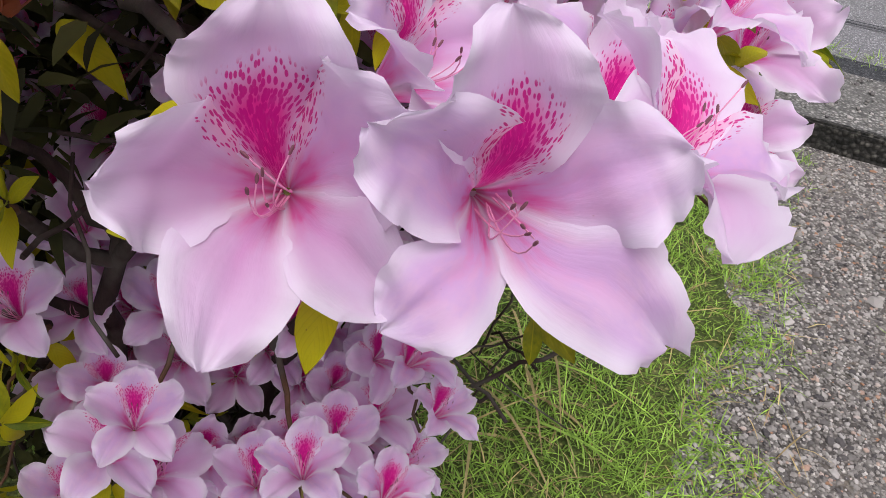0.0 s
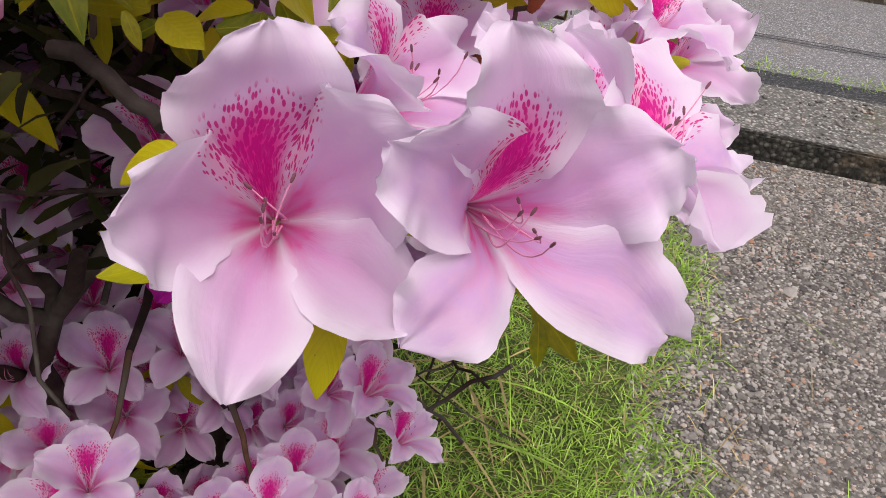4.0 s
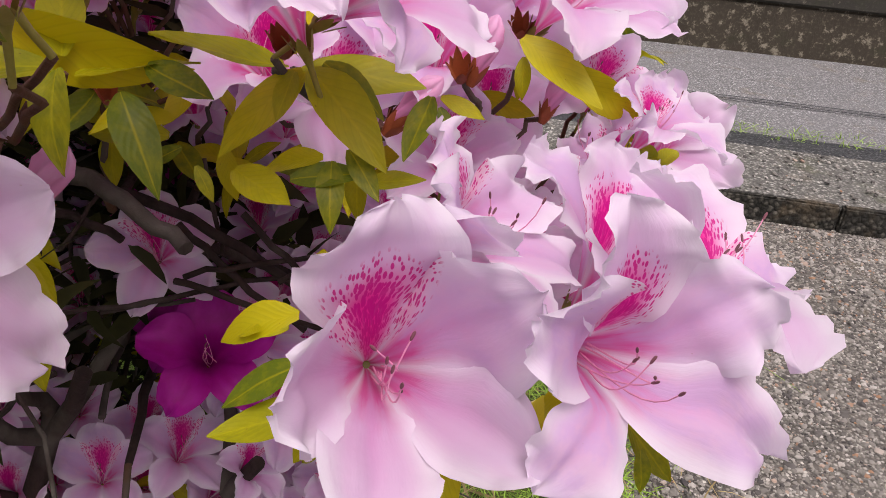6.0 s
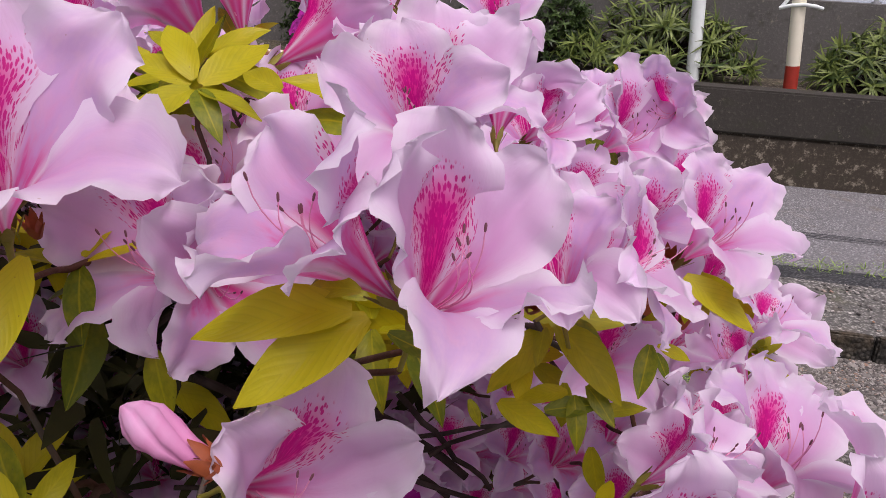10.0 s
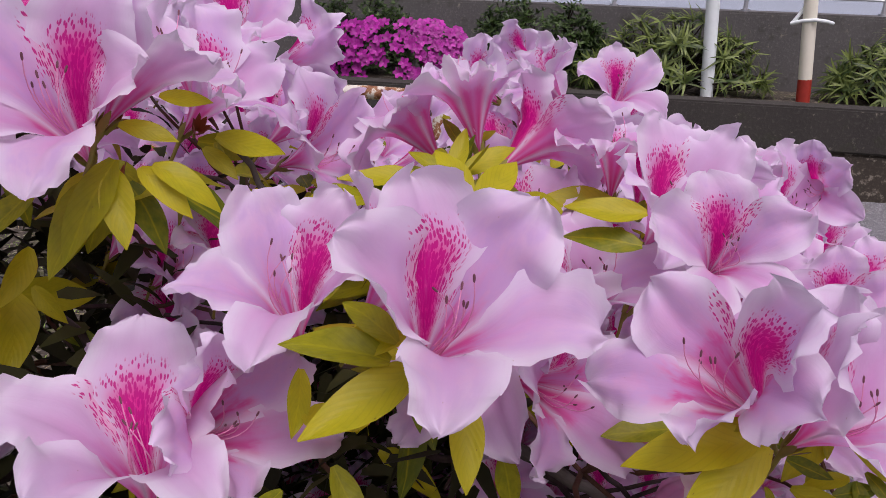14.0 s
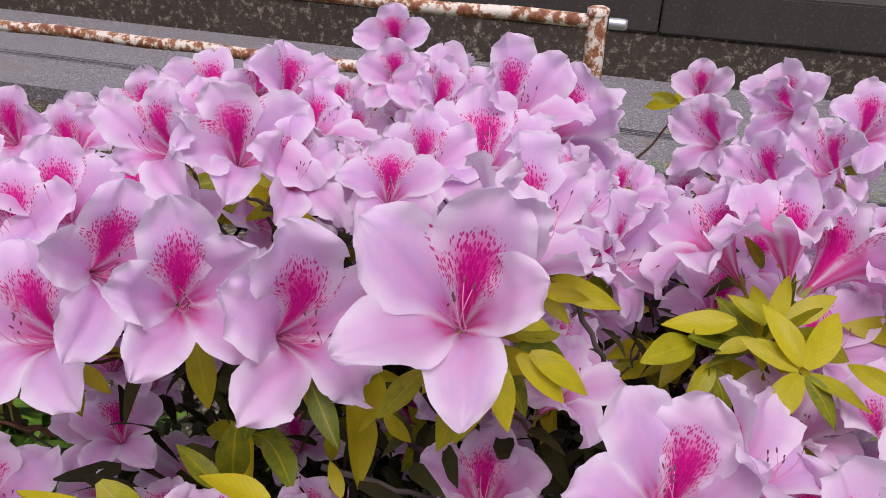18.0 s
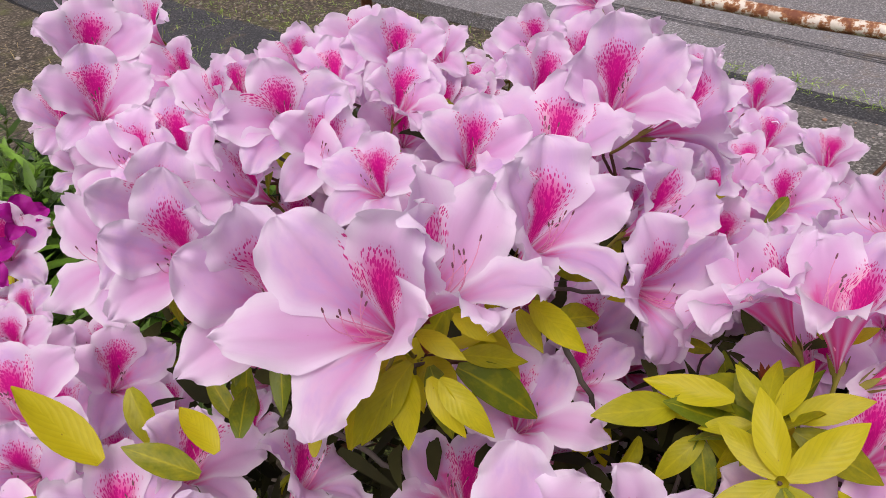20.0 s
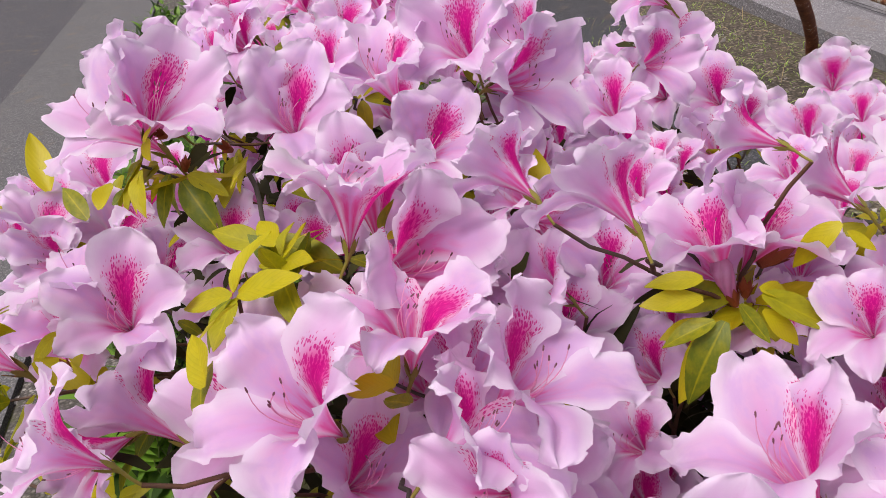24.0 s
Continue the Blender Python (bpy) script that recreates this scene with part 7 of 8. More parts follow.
whorl(bush, -0.765, 0.847, 0.715, 70, 3, -116, 7, 0.053, 25, 385)
whorl(bush, -0.530, 0.295, 0.387, 71, 18, -35, 7, 0.044, 3, 386)
whorl(bush, -0.724, 0.609, 0.669, 47, 0, -150, 7, 0.055, 23, 387)
whorl(bush, -0.448, 0.367, 0.329, 118, 15, 34, 5, 0.043, 21, 388)
whorl(bush, -0.681, 0.732, 0.728, 32, -8, -105, 6, 0.051, 26, 389)
whorl(bush, -0.426, 0.443, 0.355, 116, 8, 55, 5, 0.050, 22, 390)
whorl(bush, -0.855, -0.092, 0.737, 66, -10, -25, 7, 0.051, 18, 391)
whorl(bush, -0.655, 0.627, 0.632, 32, 0, -136, 5, 0.047, 3, 392)
whorl(bush, -0.753, 0.578, 0.914, 36, 11, -84, 7, 0.054, 4, 393)
whorl(bush, -0.384, 0.315, 0.319, 120, 4, 3, 7, 0.045, 12, 394)
whorl(bush, -0.422, 0.301, 0.674, 48, -1, -3, 7, 0.046, 32, 395)
whorl(bush, -0.695, 0.742, 0.879, 21, 21, -149, 6, 0.052, 3, 396)
whorl(bush, -0.457, 0.236, 0.394, 101, 10, 5, 7, 0.047, 32, 397)
whorl(bush, -0.732, 0.719, 0.814, 66, 2, -124, 6, 0.049, 29, 398)
whorl(bush, -0.772, 0.597, 0.860, 39, 11, -82, 7, 0.054, 26, 399)
whorl(bush, -0.574, 0.736, 0.687, 35, 3, -141, 7, 0.047, 9, 400)
whorl(bush, -0.554, 0.423, 0.511, 89, -10, -15, 5, 0.048, 10, 401)
whorl(bush, -0.682, 0.654, 0.666, 54, -13, -89, 6, 0.048, 14, 402)
whorl(bush, -0.728, 0.668, 0.818, 49, 6, -93, 5, 0.051, 4, 403)
whorl(bush, -0.573, 0.387, 0.557, 50, -7, -2, 6, 0.046, 21, 404)
whorl(bush, -0.825, 0.805, 0.829, 26, -5, 172, 7, 0.049, 29, 405)
whorl(bush, -0.780, 0.883, 0.813, 29, -15, -177, 5, 0.048, 26, 406)
whorl(bush, -0.673, 0.554, 0.505, 61, 7, -113, 6, 0.046, 0, 407)
whorl(bush, -0.985, 0.840, 0.937, 49, 5, -140, 6, 0.052, 7, 408)
whorl(bush, -0.303, 0.771, 0.748, 53, -3, 145, 5, 0.044, 19, 409)
whorl(bush, -0.801, 0.884, 0.717, 50, 2, -108, 6, 0.047, 18, 410)
whorl(bush, -0.227, 0.587, 0.456, 83, -4, 100, 7, 0.055, 14, 411)
whorl(bush, -0.687, 0.787, 0.901, 32, 1, -124, 5, 0.053, 32, 412)
whorl(bush, -0.467, 0.306, 0.503, 77, 14, -31, 7, 0.045, 3, 413)
whorl(bush, -0.769, 0.788, 0.681, 55, 1, -124, 7, 0.053, 32, 414)
whorl(bush, -0.813, 0.727, 0.863, 54, 2, -133, 7, 0.046, 15, 415)
whorl(bush, -0.522, 0.320, 0.498, 91, 1, 3, 5, 0.047, 31, 416)
whorl(bush, -0.425, 0.486, 0.389, 124, -9, 6, 6, 0.054, 33, 417)
whorl(bush, -0.626, 0.646, 0.473, 81, -0, -154, 6, 0.043, 7, 418)
whorl(bush, -0.100, 0.765, 0.959, 56, -4, 126, 5, 0.045, 14, 419)
whorl(bush, -0.495, 0.766, 0.520, 76, 11, 175, 7, 0.047, 32, 420)
whorl(bush, -0.750, 0.494, 0.856, 19, 2, 20, 5, 0.044, 31, 421)
whorl(bush, -0.964, 0.149, 0.730, 50, 7, -59, 6, 0.054, 12, 422)
whorl(bush, -0.413, 0.588, 0.374, 103, -8, 86, 7, 0.047, 30, 423)
whorl(bush, -0.804, 0.640, 0.512, 63, -3, -106, 6, 0.043, 13, 424)
whorl(bush, -0.757, 0.291, 0.850, 47, 2, -21, 6, 0.050, 12, 425)
whorl(bush, -0.373, 0.159, 0.841, 44, -0, 38, 7, 0.044, 7, 426)
whorl(bush, -0.353, 0.774, 0.694, 17, -8, 152, 7, 0.049, 17, 427)
whorl(bush, -0.589, 0.843, 0.443, 86, -6, -177, 5, 0.049, 31, 428)
whorl(bush, -0.739, 0.456, 0.735, 25, -5, -34, 5, 0.055, 22, 429)
whorl(bush, -0.431, 0.221, 0.799, 48, -12, 34, 7, 0.048, 11, 430)
whorl(bush, 0.005, 0.533, 0.791, 55, 10, 91, 6, 0.053, 19, 431)
whorl(bush, -1.050, 0.345, 0.896, 37, -2, -82, 5, 0.054, 7, 432)
whorl(bush, -1.102, 0.135, 0.651, 72, 15, -65, 7, 0.047, 23, 433)
whorl(bush, -0.869, 0.882, 0.644, 34, -8, -119, 6, 0.050, 35, 434)
whorl(bush, -0.754, 0.160, 0.743, 35, 1, -36, 7, 0.043, 10, 435)
whorl(bush, -0.839, 0.891, 0.773, 35, -5, -126, 6, 0.045, 17, 436)
whorl(bush, -1.005, 0.381, 0.910, 21, 3, -66, 5, 0.052, 32, 437)
whorl(bush, -0.526, 0.537, 0.258, 176, -3, 81, 6, 0.047, 32, 438)
whorl(bush, -0.048, 0.771, 0.936, 22, 4, 123, 7, 0.044, 8, 439)
whorl(bush, -0.378, 0.702, 0.492, 71, -3, 131, 6, 0.052, 8, 440)
whorl(bush, -0.464, 0.852, 0.492, 73, -8, 174, 5, 0.050, 15, 441)
whorl(bush, -1.161, 0.091, 0.715, 42, -2, -38, 7, 0.051, 32, 442)
whorl(bush, -0.648, 0.656, 0.575, 49, 12, -134, 6, 0.044, 30, 443)
whorl(bush, -0.803, 0.653, 0.574, 64, -5, -117, 7, 0.045, 11, 444)
whorl(bush, -1.135, 0.377, 0.976, 37, 0, -96, 6, 0.052, 4, 445)
whorl(bush, -0.455, 0.473, 0.254, 116, 2, 37, 6, 0.050, 19, 446)
whorl(bush, -0.596, 0.594, 0.226, 172, -4, -117, 5, 0.044, 10, 447)
whorl(bush, -0.408, 0.102, 0.829, 45, 7, 7, 7, 0.044, 23, 448)
whorl(bush, -0.713, 0.722, 0.570, 61, 4, -138, 6, 0.046, 16, 449)
whorl(bush, -0.526, 0.808, 0.712, 58, -15, -157, 7, 0.050, 22, 450)
whorl(bush, -0.492, 0.042, 0.867, 67, -3, 16, 7, 0.050, 21, 451)
whorl(bush, -0.851, 0.425, 0.982, 42, -5, -65, 6, 0.054, 14, 452)
whorl(bush, -1.063, 0.300, 0.768, 61, 3, -44, 7, 0.052, 20, 453)
whorl(bush, 0.049, 0.698, 0.776, 14, -17, -167, 7, 0.050, 2, 454)
whorl(bush, -0.537, 0.855, 0.791, 23, 4, -177, 7, 0.045, 10, 455)
whorl(bush, -0.481, 0.586, 0.327, 131, -4, -128, 7, 0.049, 35, 456)
whorl(bush, -0.717, 0.224, 0.805, 42, -5, -58, 6, 0.049, 23, 457)
whorl(bush, -0.244, 0.763, 0.583, 79, 9, 123, 7, 0.050, 12, 458)
whorl(bush, -0.200, 0.512, 0.256, 119, -8, 83, 5, 0.052, 7, 459)
whorl(bush, -0.548, 0.803, 0.381, 84, 5, -171, 5, 0.052, 34, 460)
whorl(bush, -0.474, 0.021, 0.812, 44, -12, 12, 6, 0.046, 23, 461)
whorl(bush, -0.390, 0.542, 0.323, 107, -8, 76, 5, 0.053, 14, 462)
whorl(bush, -0.002, 0.795, 0.822, 35, 1, 145, 5, 0.044, 27, 463)
whorl(bush, -0.473, 0.783, 0.639, 53, 1, -163, 7, 0.045, 5, 464)
whorl(bush, -0.434, 0.731, 0.611, 35, 4, 176, 7, 0.048, 32, 465)
whorl(bush, 0.017, 0.599, 0.825, 56, 3, 126, 5, 0.054, 11, 466)
whorl(bush, -0.686, 0.786, 0.590, 54, -13, -115, 7, 0.052, 31, 467)
whorl(bush, -0.701, 0.630, 0.361, 110, 1, -92, 5, 0.043, 30, 468)
whorl(bush, -0.714, 0.831, 0.799, 41, 3, -129, 5, 0.052, 15, 469)
whorl(bush, -0.392, 0.399, 0.312, 81, 5, 11, 5, 0.043, 13, 470)
whorl(bush, -1.255, 0.030, 0.704, 47, 10, -88, 6, 0.051, 26, 471)
whorl(bush, -0.514, 0.359, 0.252, 127, 14, 64, 6, 0.047, 18, 472)
whorl(bush, -0.932, 0.612, 0.986, 44, 0, -86, 7, 0.052, 26, 473)
whorl(bush, -1.029, 0.178, 0.736, 48, -12, -52, 7, 0.051, 32, 474)
whorl(bush, -0.274, 0.690, 0.365, 110, 3, 147, 6, 0.055, 7, 475)
whorl(bush, -0.564, 0.504, 0.339, 118, -22, -56, 7, 0.052, 34, 476)
whorl(bush, -1.259, 0.297, 0.976, 32, -0, -109, 7, 0.047, 10, 477)
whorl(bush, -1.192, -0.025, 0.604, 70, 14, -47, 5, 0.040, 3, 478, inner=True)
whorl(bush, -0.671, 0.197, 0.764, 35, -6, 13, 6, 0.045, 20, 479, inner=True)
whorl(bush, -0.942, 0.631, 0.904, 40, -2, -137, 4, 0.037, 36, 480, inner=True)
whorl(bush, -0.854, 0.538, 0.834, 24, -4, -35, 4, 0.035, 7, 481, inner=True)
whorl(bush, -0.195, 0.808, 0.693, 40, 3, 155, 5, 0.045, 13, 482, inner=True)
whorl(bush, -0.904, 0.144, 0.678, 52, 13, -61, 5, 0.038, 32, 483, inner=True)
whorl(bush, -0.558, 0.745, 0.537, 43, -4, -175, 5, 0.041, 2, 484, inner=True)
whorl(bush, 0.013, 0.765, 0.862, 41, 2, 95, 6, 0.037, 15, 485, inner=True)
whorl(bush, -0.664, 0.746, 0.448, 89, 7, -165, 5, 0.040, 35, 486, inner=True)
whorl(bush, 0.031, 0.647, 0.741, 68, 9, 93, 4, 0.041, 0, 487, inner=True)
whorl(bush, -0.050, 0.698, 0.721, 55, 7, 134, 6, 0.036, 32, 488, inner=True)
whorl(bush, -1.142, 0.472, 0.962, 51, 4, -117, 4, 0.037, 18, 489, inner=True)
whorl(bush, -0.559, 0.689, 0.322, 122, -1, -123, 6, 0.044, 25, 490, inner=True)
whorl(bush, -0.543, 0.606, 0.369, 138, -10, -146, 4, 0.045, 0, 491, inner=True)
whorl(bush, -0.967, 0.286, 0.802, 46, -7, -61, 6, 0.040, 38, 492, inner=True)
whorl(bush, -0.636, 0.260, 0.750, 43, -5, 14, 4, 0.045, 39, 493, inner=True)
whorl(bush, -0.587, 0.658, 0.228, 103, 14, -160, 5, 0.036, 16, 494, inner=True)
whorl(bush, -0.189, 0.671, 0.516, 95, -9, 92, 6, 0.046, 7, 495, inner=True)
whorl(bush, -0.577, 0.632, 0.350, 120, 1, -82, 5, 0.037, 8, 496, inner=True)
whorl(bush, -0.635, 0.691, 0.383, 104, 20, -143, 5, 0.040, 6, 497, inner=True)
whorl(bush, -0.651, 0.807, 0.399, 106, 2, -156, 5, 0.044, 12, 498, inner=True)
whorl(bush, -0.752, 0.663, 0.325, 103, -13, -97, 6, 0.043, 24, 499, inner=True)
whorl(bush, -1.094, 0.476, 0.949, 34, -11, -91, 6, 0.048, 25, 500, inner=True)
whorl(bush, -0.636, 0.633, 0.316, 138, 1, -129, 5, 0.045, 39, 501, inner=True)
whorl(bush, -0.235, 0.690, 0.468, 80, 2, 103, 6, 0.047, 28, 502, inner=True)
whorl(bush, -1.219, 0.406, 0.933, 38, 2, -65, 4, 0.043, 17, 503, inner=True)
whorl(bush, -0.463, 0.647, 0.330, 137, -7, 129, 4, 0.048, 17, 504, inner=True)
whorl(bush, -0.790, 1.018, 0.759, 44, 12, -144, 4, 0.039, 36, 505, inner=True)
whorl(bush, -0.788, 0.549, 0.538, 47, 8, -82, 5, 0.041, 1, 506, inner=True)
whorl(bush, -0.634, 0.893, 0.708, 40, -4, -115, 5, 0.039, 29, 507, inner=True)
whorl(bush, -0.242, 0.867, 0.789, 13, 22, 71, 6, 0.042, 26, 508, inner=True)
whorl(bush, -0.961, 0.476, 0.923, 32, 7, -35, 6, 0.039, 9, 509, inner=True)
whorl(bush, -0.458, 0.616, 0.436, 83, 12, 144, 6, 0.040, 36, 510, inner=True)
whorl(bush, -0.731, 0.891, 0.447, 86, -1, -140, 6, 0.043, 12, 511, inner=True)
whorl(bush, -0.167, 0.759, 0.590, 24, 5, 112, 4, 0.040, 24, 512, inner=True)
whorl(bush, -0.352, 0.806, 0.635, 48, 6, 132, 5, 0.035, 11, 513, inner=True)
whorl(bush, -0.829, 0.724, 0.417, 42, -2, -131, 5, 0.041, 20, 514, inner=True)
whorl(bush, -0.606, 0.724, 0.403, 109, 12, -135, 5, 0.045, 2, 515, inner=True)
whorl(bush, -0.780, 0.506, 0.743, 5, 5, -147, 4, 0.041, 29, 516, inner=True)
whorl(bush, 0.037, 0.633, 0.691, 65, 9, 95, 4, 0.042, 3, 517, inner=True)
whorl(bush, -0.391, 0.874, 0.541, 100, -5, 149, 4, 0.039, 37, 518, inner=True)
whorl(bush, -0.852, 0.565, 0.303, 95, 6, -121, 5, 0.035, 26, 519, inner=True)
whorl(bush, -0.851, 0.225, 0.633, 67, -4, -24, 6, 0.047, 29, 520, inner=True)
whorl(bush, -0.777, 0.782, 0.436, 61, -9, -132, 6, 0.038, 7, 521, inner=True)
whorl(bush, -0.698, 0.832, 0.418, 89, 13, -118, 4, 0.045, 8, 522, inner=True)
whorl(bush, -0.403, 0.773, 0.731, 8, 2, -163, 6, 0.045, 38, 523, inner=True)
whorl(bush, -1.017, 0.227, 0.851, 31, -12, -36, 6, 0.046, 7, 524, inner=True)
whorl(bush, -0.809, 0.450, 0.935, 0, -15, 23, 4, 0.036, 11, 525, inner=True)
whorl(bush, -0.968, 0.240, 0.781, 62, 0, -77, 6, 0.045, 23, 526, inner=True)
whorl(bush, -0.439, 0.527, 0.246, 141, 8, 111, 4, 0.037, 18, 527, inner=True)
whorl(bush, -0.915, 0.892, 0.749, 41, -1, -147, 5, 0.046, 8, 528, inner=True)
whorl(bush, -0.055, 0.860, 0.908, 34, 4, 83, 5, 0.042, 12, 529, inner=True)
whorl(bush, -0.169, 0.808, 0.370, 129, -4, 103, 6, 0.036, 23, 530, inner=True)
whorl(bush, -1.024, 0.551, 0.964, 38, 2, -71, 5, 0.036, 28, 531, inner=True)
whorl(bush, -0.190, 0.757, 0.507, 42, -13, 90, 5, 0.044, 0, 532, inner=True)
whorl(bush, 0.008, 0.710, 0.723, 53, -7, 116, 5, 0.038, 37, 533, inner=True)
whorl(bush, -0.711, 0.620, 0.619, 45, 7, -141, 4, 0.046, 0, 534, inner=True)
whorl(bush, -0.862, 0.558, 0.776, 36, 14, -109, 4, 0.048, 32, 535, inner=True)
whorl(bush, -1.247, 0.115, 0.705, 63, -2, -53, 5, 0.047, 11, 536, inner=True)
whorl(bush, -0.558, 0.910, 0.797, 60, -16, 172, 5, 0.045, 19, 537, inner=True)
whorl(bush, -0.913, 0.579, 0.767, 52, 2, -120, 6, 0.047, 30, 538, inner=True)
whorl(bush, -0.149, 0.740, 0.463, 55, 11, 72, 6, 0.045, 19, 539, inner=True)
whorl(bush, -0.632, 0.628, 0.271, 143, -10, -105, 6, 0.041, 5, 540, inner=True)
whorl(bush, -0.639, 0.759, 0.585, 62, 5, -118, 6, 0.035, 1, 541, inner=True)
whorl(bush, -0.672, 0.709, 0.235, 93, 4, -123, 6, 0.043, 38, 542, inner=True)
whorl(bush, -0.999, 0.907, 0.833, 77, -5, -125, 6, 0.043, 31, 543, inner=True)
whorl(bush, -0.409, 0.599, 0.429, 89, 7, 110, 6, 0.046, 30, 544, inner=True)
whorl(bush, -0.591, 0.799, 0.726, 64, 2, -167, 4, 0.038, 21, 545, inner=True)
whorl(bush, -0.585, 0.523, 0.389, 128, -3, -65, 5, 0.038, 26, 546, inner=True)
whorl(bush, -0.219, 0.771, 0.810, 4, 6, 122, 4, 0.040, 28, 547, inner=True)
whorl(bush, -1.019, 0.821, 0.892, 64, 5, -107, 5, 0.047, 18, 548, inner=True)
whorl(bush, -0.294, 0.793, 0.664, 41, -9, 152, 4, 0.040, 11, 549, inner=True)
whorl(bush, -0.464, 0.883, 0.699, 60, -12, 163, 4, 0.044, 20, 550, inner=True)
whorl(bush, -0.953, 0.739, 0.922, 50, 6, -135, 5, 0.046, 34, 551, inner=True)
whorl(bush, -0.558, 0.838, 0.496, 72, 5, -173, 6, 0.048, 5, 552, inner=True)
whorl(bush, -1.062, -0.127, 0.615, 76, -3, -21, 4, 0.042, 17, 553, inner=True)
whorl(bush, -0.511, 0.477, 0.412, 103, 14, -16, 5, 0.045, 38, 554, inner=True)
whorl(bush, -1.281, 0.366, 1.076, 64, 0, -57, 6, 0.045, 31, 555, inner=True)
whorl(bush, -1.208, 0.037, 0.690, 49, -4, -52, 5, 0.040, 24, 556, inner=True)
whorl(bush, -0.397, 0.815, 0.928, 38, -6, 159, 6, 0.046, 7, 557, inner=True)
whorl(bush, -0.671, 0.811, 0.821, 31, -1, -161, 5, 0.042, 3, 558, inner=True)
whorl(bush, -0.754, 0.408, 0.865, 39, 14, -63, 6, 0.037, 15, 559, inner=True)
whorl(bush, -0.457, 0.350, 0.234, 141, 7, -163, 4, 0.041, 8, 560, inner=True)
whorl(bush, -0.902, 0.614, 1.030, 24, -8, -48, 5, 0.039, 17, 561, inner=True)
whorl(bush, -0.625, 0.802, 0.693, 35, -8, -132, 4, 0.040, 2, 562, inner=True)
whorl(bush, -0.573, 0.800, 0.652, 43, -1, 161, 4, 0.040, 21, 563, inner=True)
whorl(bush, -0.628, 0.404, 0.229, 120, 2, -58, 4, 0.038, 15, 564, inner=True)
whorl(bush, -1.084, 0.398, 0.988, 48, 3, -75, 4, 0.038, 33, 565, inner=True)
whorl(bush, -0.799, 0.398, 0.811, 45, -5, -25, 6, 0.045, 15, 566, inner=True)
whorl(bush, -0.926, 0.554, 1.004, 16, 15, -116, 5, 0.039, 38, 567, inner=True)


# leaves, buds and sticks
whorl(bush, -0.049, 0.313, 0.817, 33, 4, 47, 5, 0.044, -18, 2)
whorl(bush, -0.018, 0.376, 0.820, 30, 6, 47, 5, 0.044, -18, 3)
whorl(bush, -0.015, 0.435, 0.855, 31, -21, 32, 5, 0.044, -18, 4)
whorl(bush, -0.016, 0.423, 0.842, 14, -30, 34, 5, 0.044, -18, 5)
whorl(bush, -0.247, 0.131, 0.883, 26, -0, 43, 5, 0.044, -18, 6)
whorl(bush, -0.111, 0.552, 0.936, 34, -23, 30, 5, 0.044, -18, 9)
whorl(bush, -0.079, 0.749, 0.914, 36, -11, 37, 5, 0.044, -18, 10)
whorl(bush, 0.001, 0.435, 0.838, 30, -10, 38, 5, 0.044, -18, 12)
whorl(bush, -0.499, 0.157, 0.868, 22, -2, 42, 5, 0.044, -18, 13)
whorl(bush, -0.499, 0.426, 0.986, 36, -8, 39, 5, 0.044, -18, 16)
whorl(bush, -0.423, 1.014, 0.952, 34, -22, 31, 5, 0.044, -18, 17)
whorl(bush, -0.327, 0.827, 0.987, 23, -23, 33, 5, 0.044, -18, 18)
whorl(bush, -0.418, 0.797, 0.953, 30, -17, 34, 5, 0.044, -18, 19)
whorl(bush, -0.259, 0.814, 0.973, 28, -14, 36, 5, 0.044, -18, 20)
whorl(bush, -0.912, 0.255, 1.003, 26, 0, 44, 5, 0.044, -18, 23)
whorl(bush, -0.899, 0.284, 1.002, 24, 2, 44, 5, 0.044, -18, 24)
whorl(bush, -0.850, 0.218, 0.958, 27, -6, 41, 5, 0.044, -18, 25)
whorl(bush, -0.798, 0.308, 1.067, 26, -8, 40, 5, 0.044, -18, 26)
whorl(bush, -0.766, 0.331, 1.069, 31, 1, 45, 5, 0.044, -18, 27)
whorl(bush, -0.721, 0.328, 1.061, 28, -2, 43, 5, 0.044, -18, 28)
whorl(bush, -0.809, 0.520, 1.023, 32, -1, 44, 5, 0.044, -18, 29)
whorl(bush, -0.664, 0.395, 1.042, 31, 5, 47, 5, 0.044, -18, 30)
whorl(bush, -0.688, 0.315, 1.018, 38, -2, 44, 5, 0.044, -18, 32)
whorl(bush, -1.005, 0.360, 1.039, 32, -1, 44, 5, 0.044, -18, 33)
whorl(bush, -0.548, 0.261, 0.827, 11, -2, 41, 5, 0.044, -18, 36)
whorl(bush, -0.557, 0.461, 0.973, 22, 9, 46, 5, 0.044, -18, 37)
whorl(bush, -1.014, 0.243, 1.037, 28, 18, 53, 5, 0.044, -18, 39)
whorl(bush, -1.131, 0.286, 1.043, 29, 21, 55, 5, 0.044, -18, 40)
whorl(bush, -0.625, 0.381, 0.812, 24, 6, 45, 5, 0.044, -18, 41)
whorl(bush, -1.266, 0.067, 0.707, 26, 14, 50, 5, 0.044, -18, 42)
whorl(bush, -1.140, 0.111, 0.742, 24, 22, 52, 5, 0.044, -18, 43)
whorl(bush, -1.028, 0.020, 0.731, 22, 14, 48, 5, 0.044, -18, 44)
whorl(bush, -1.266, 0.164, 0.803, 24, 17, 50, 5, 0.044, -18, 45)
whorl(bush, -0.256, 0.370, 0.888, 10, 5, 42, 5, 0.044, -18, 46)
whorl(bush, -0.237, 0.654, 0.836, 14, -4, 41, 5, 0.044, -18, 49)
whorl(bush, -0.293, 0.328, 0.885, 13, -1, 41, 5, 0.044, -18, 50)
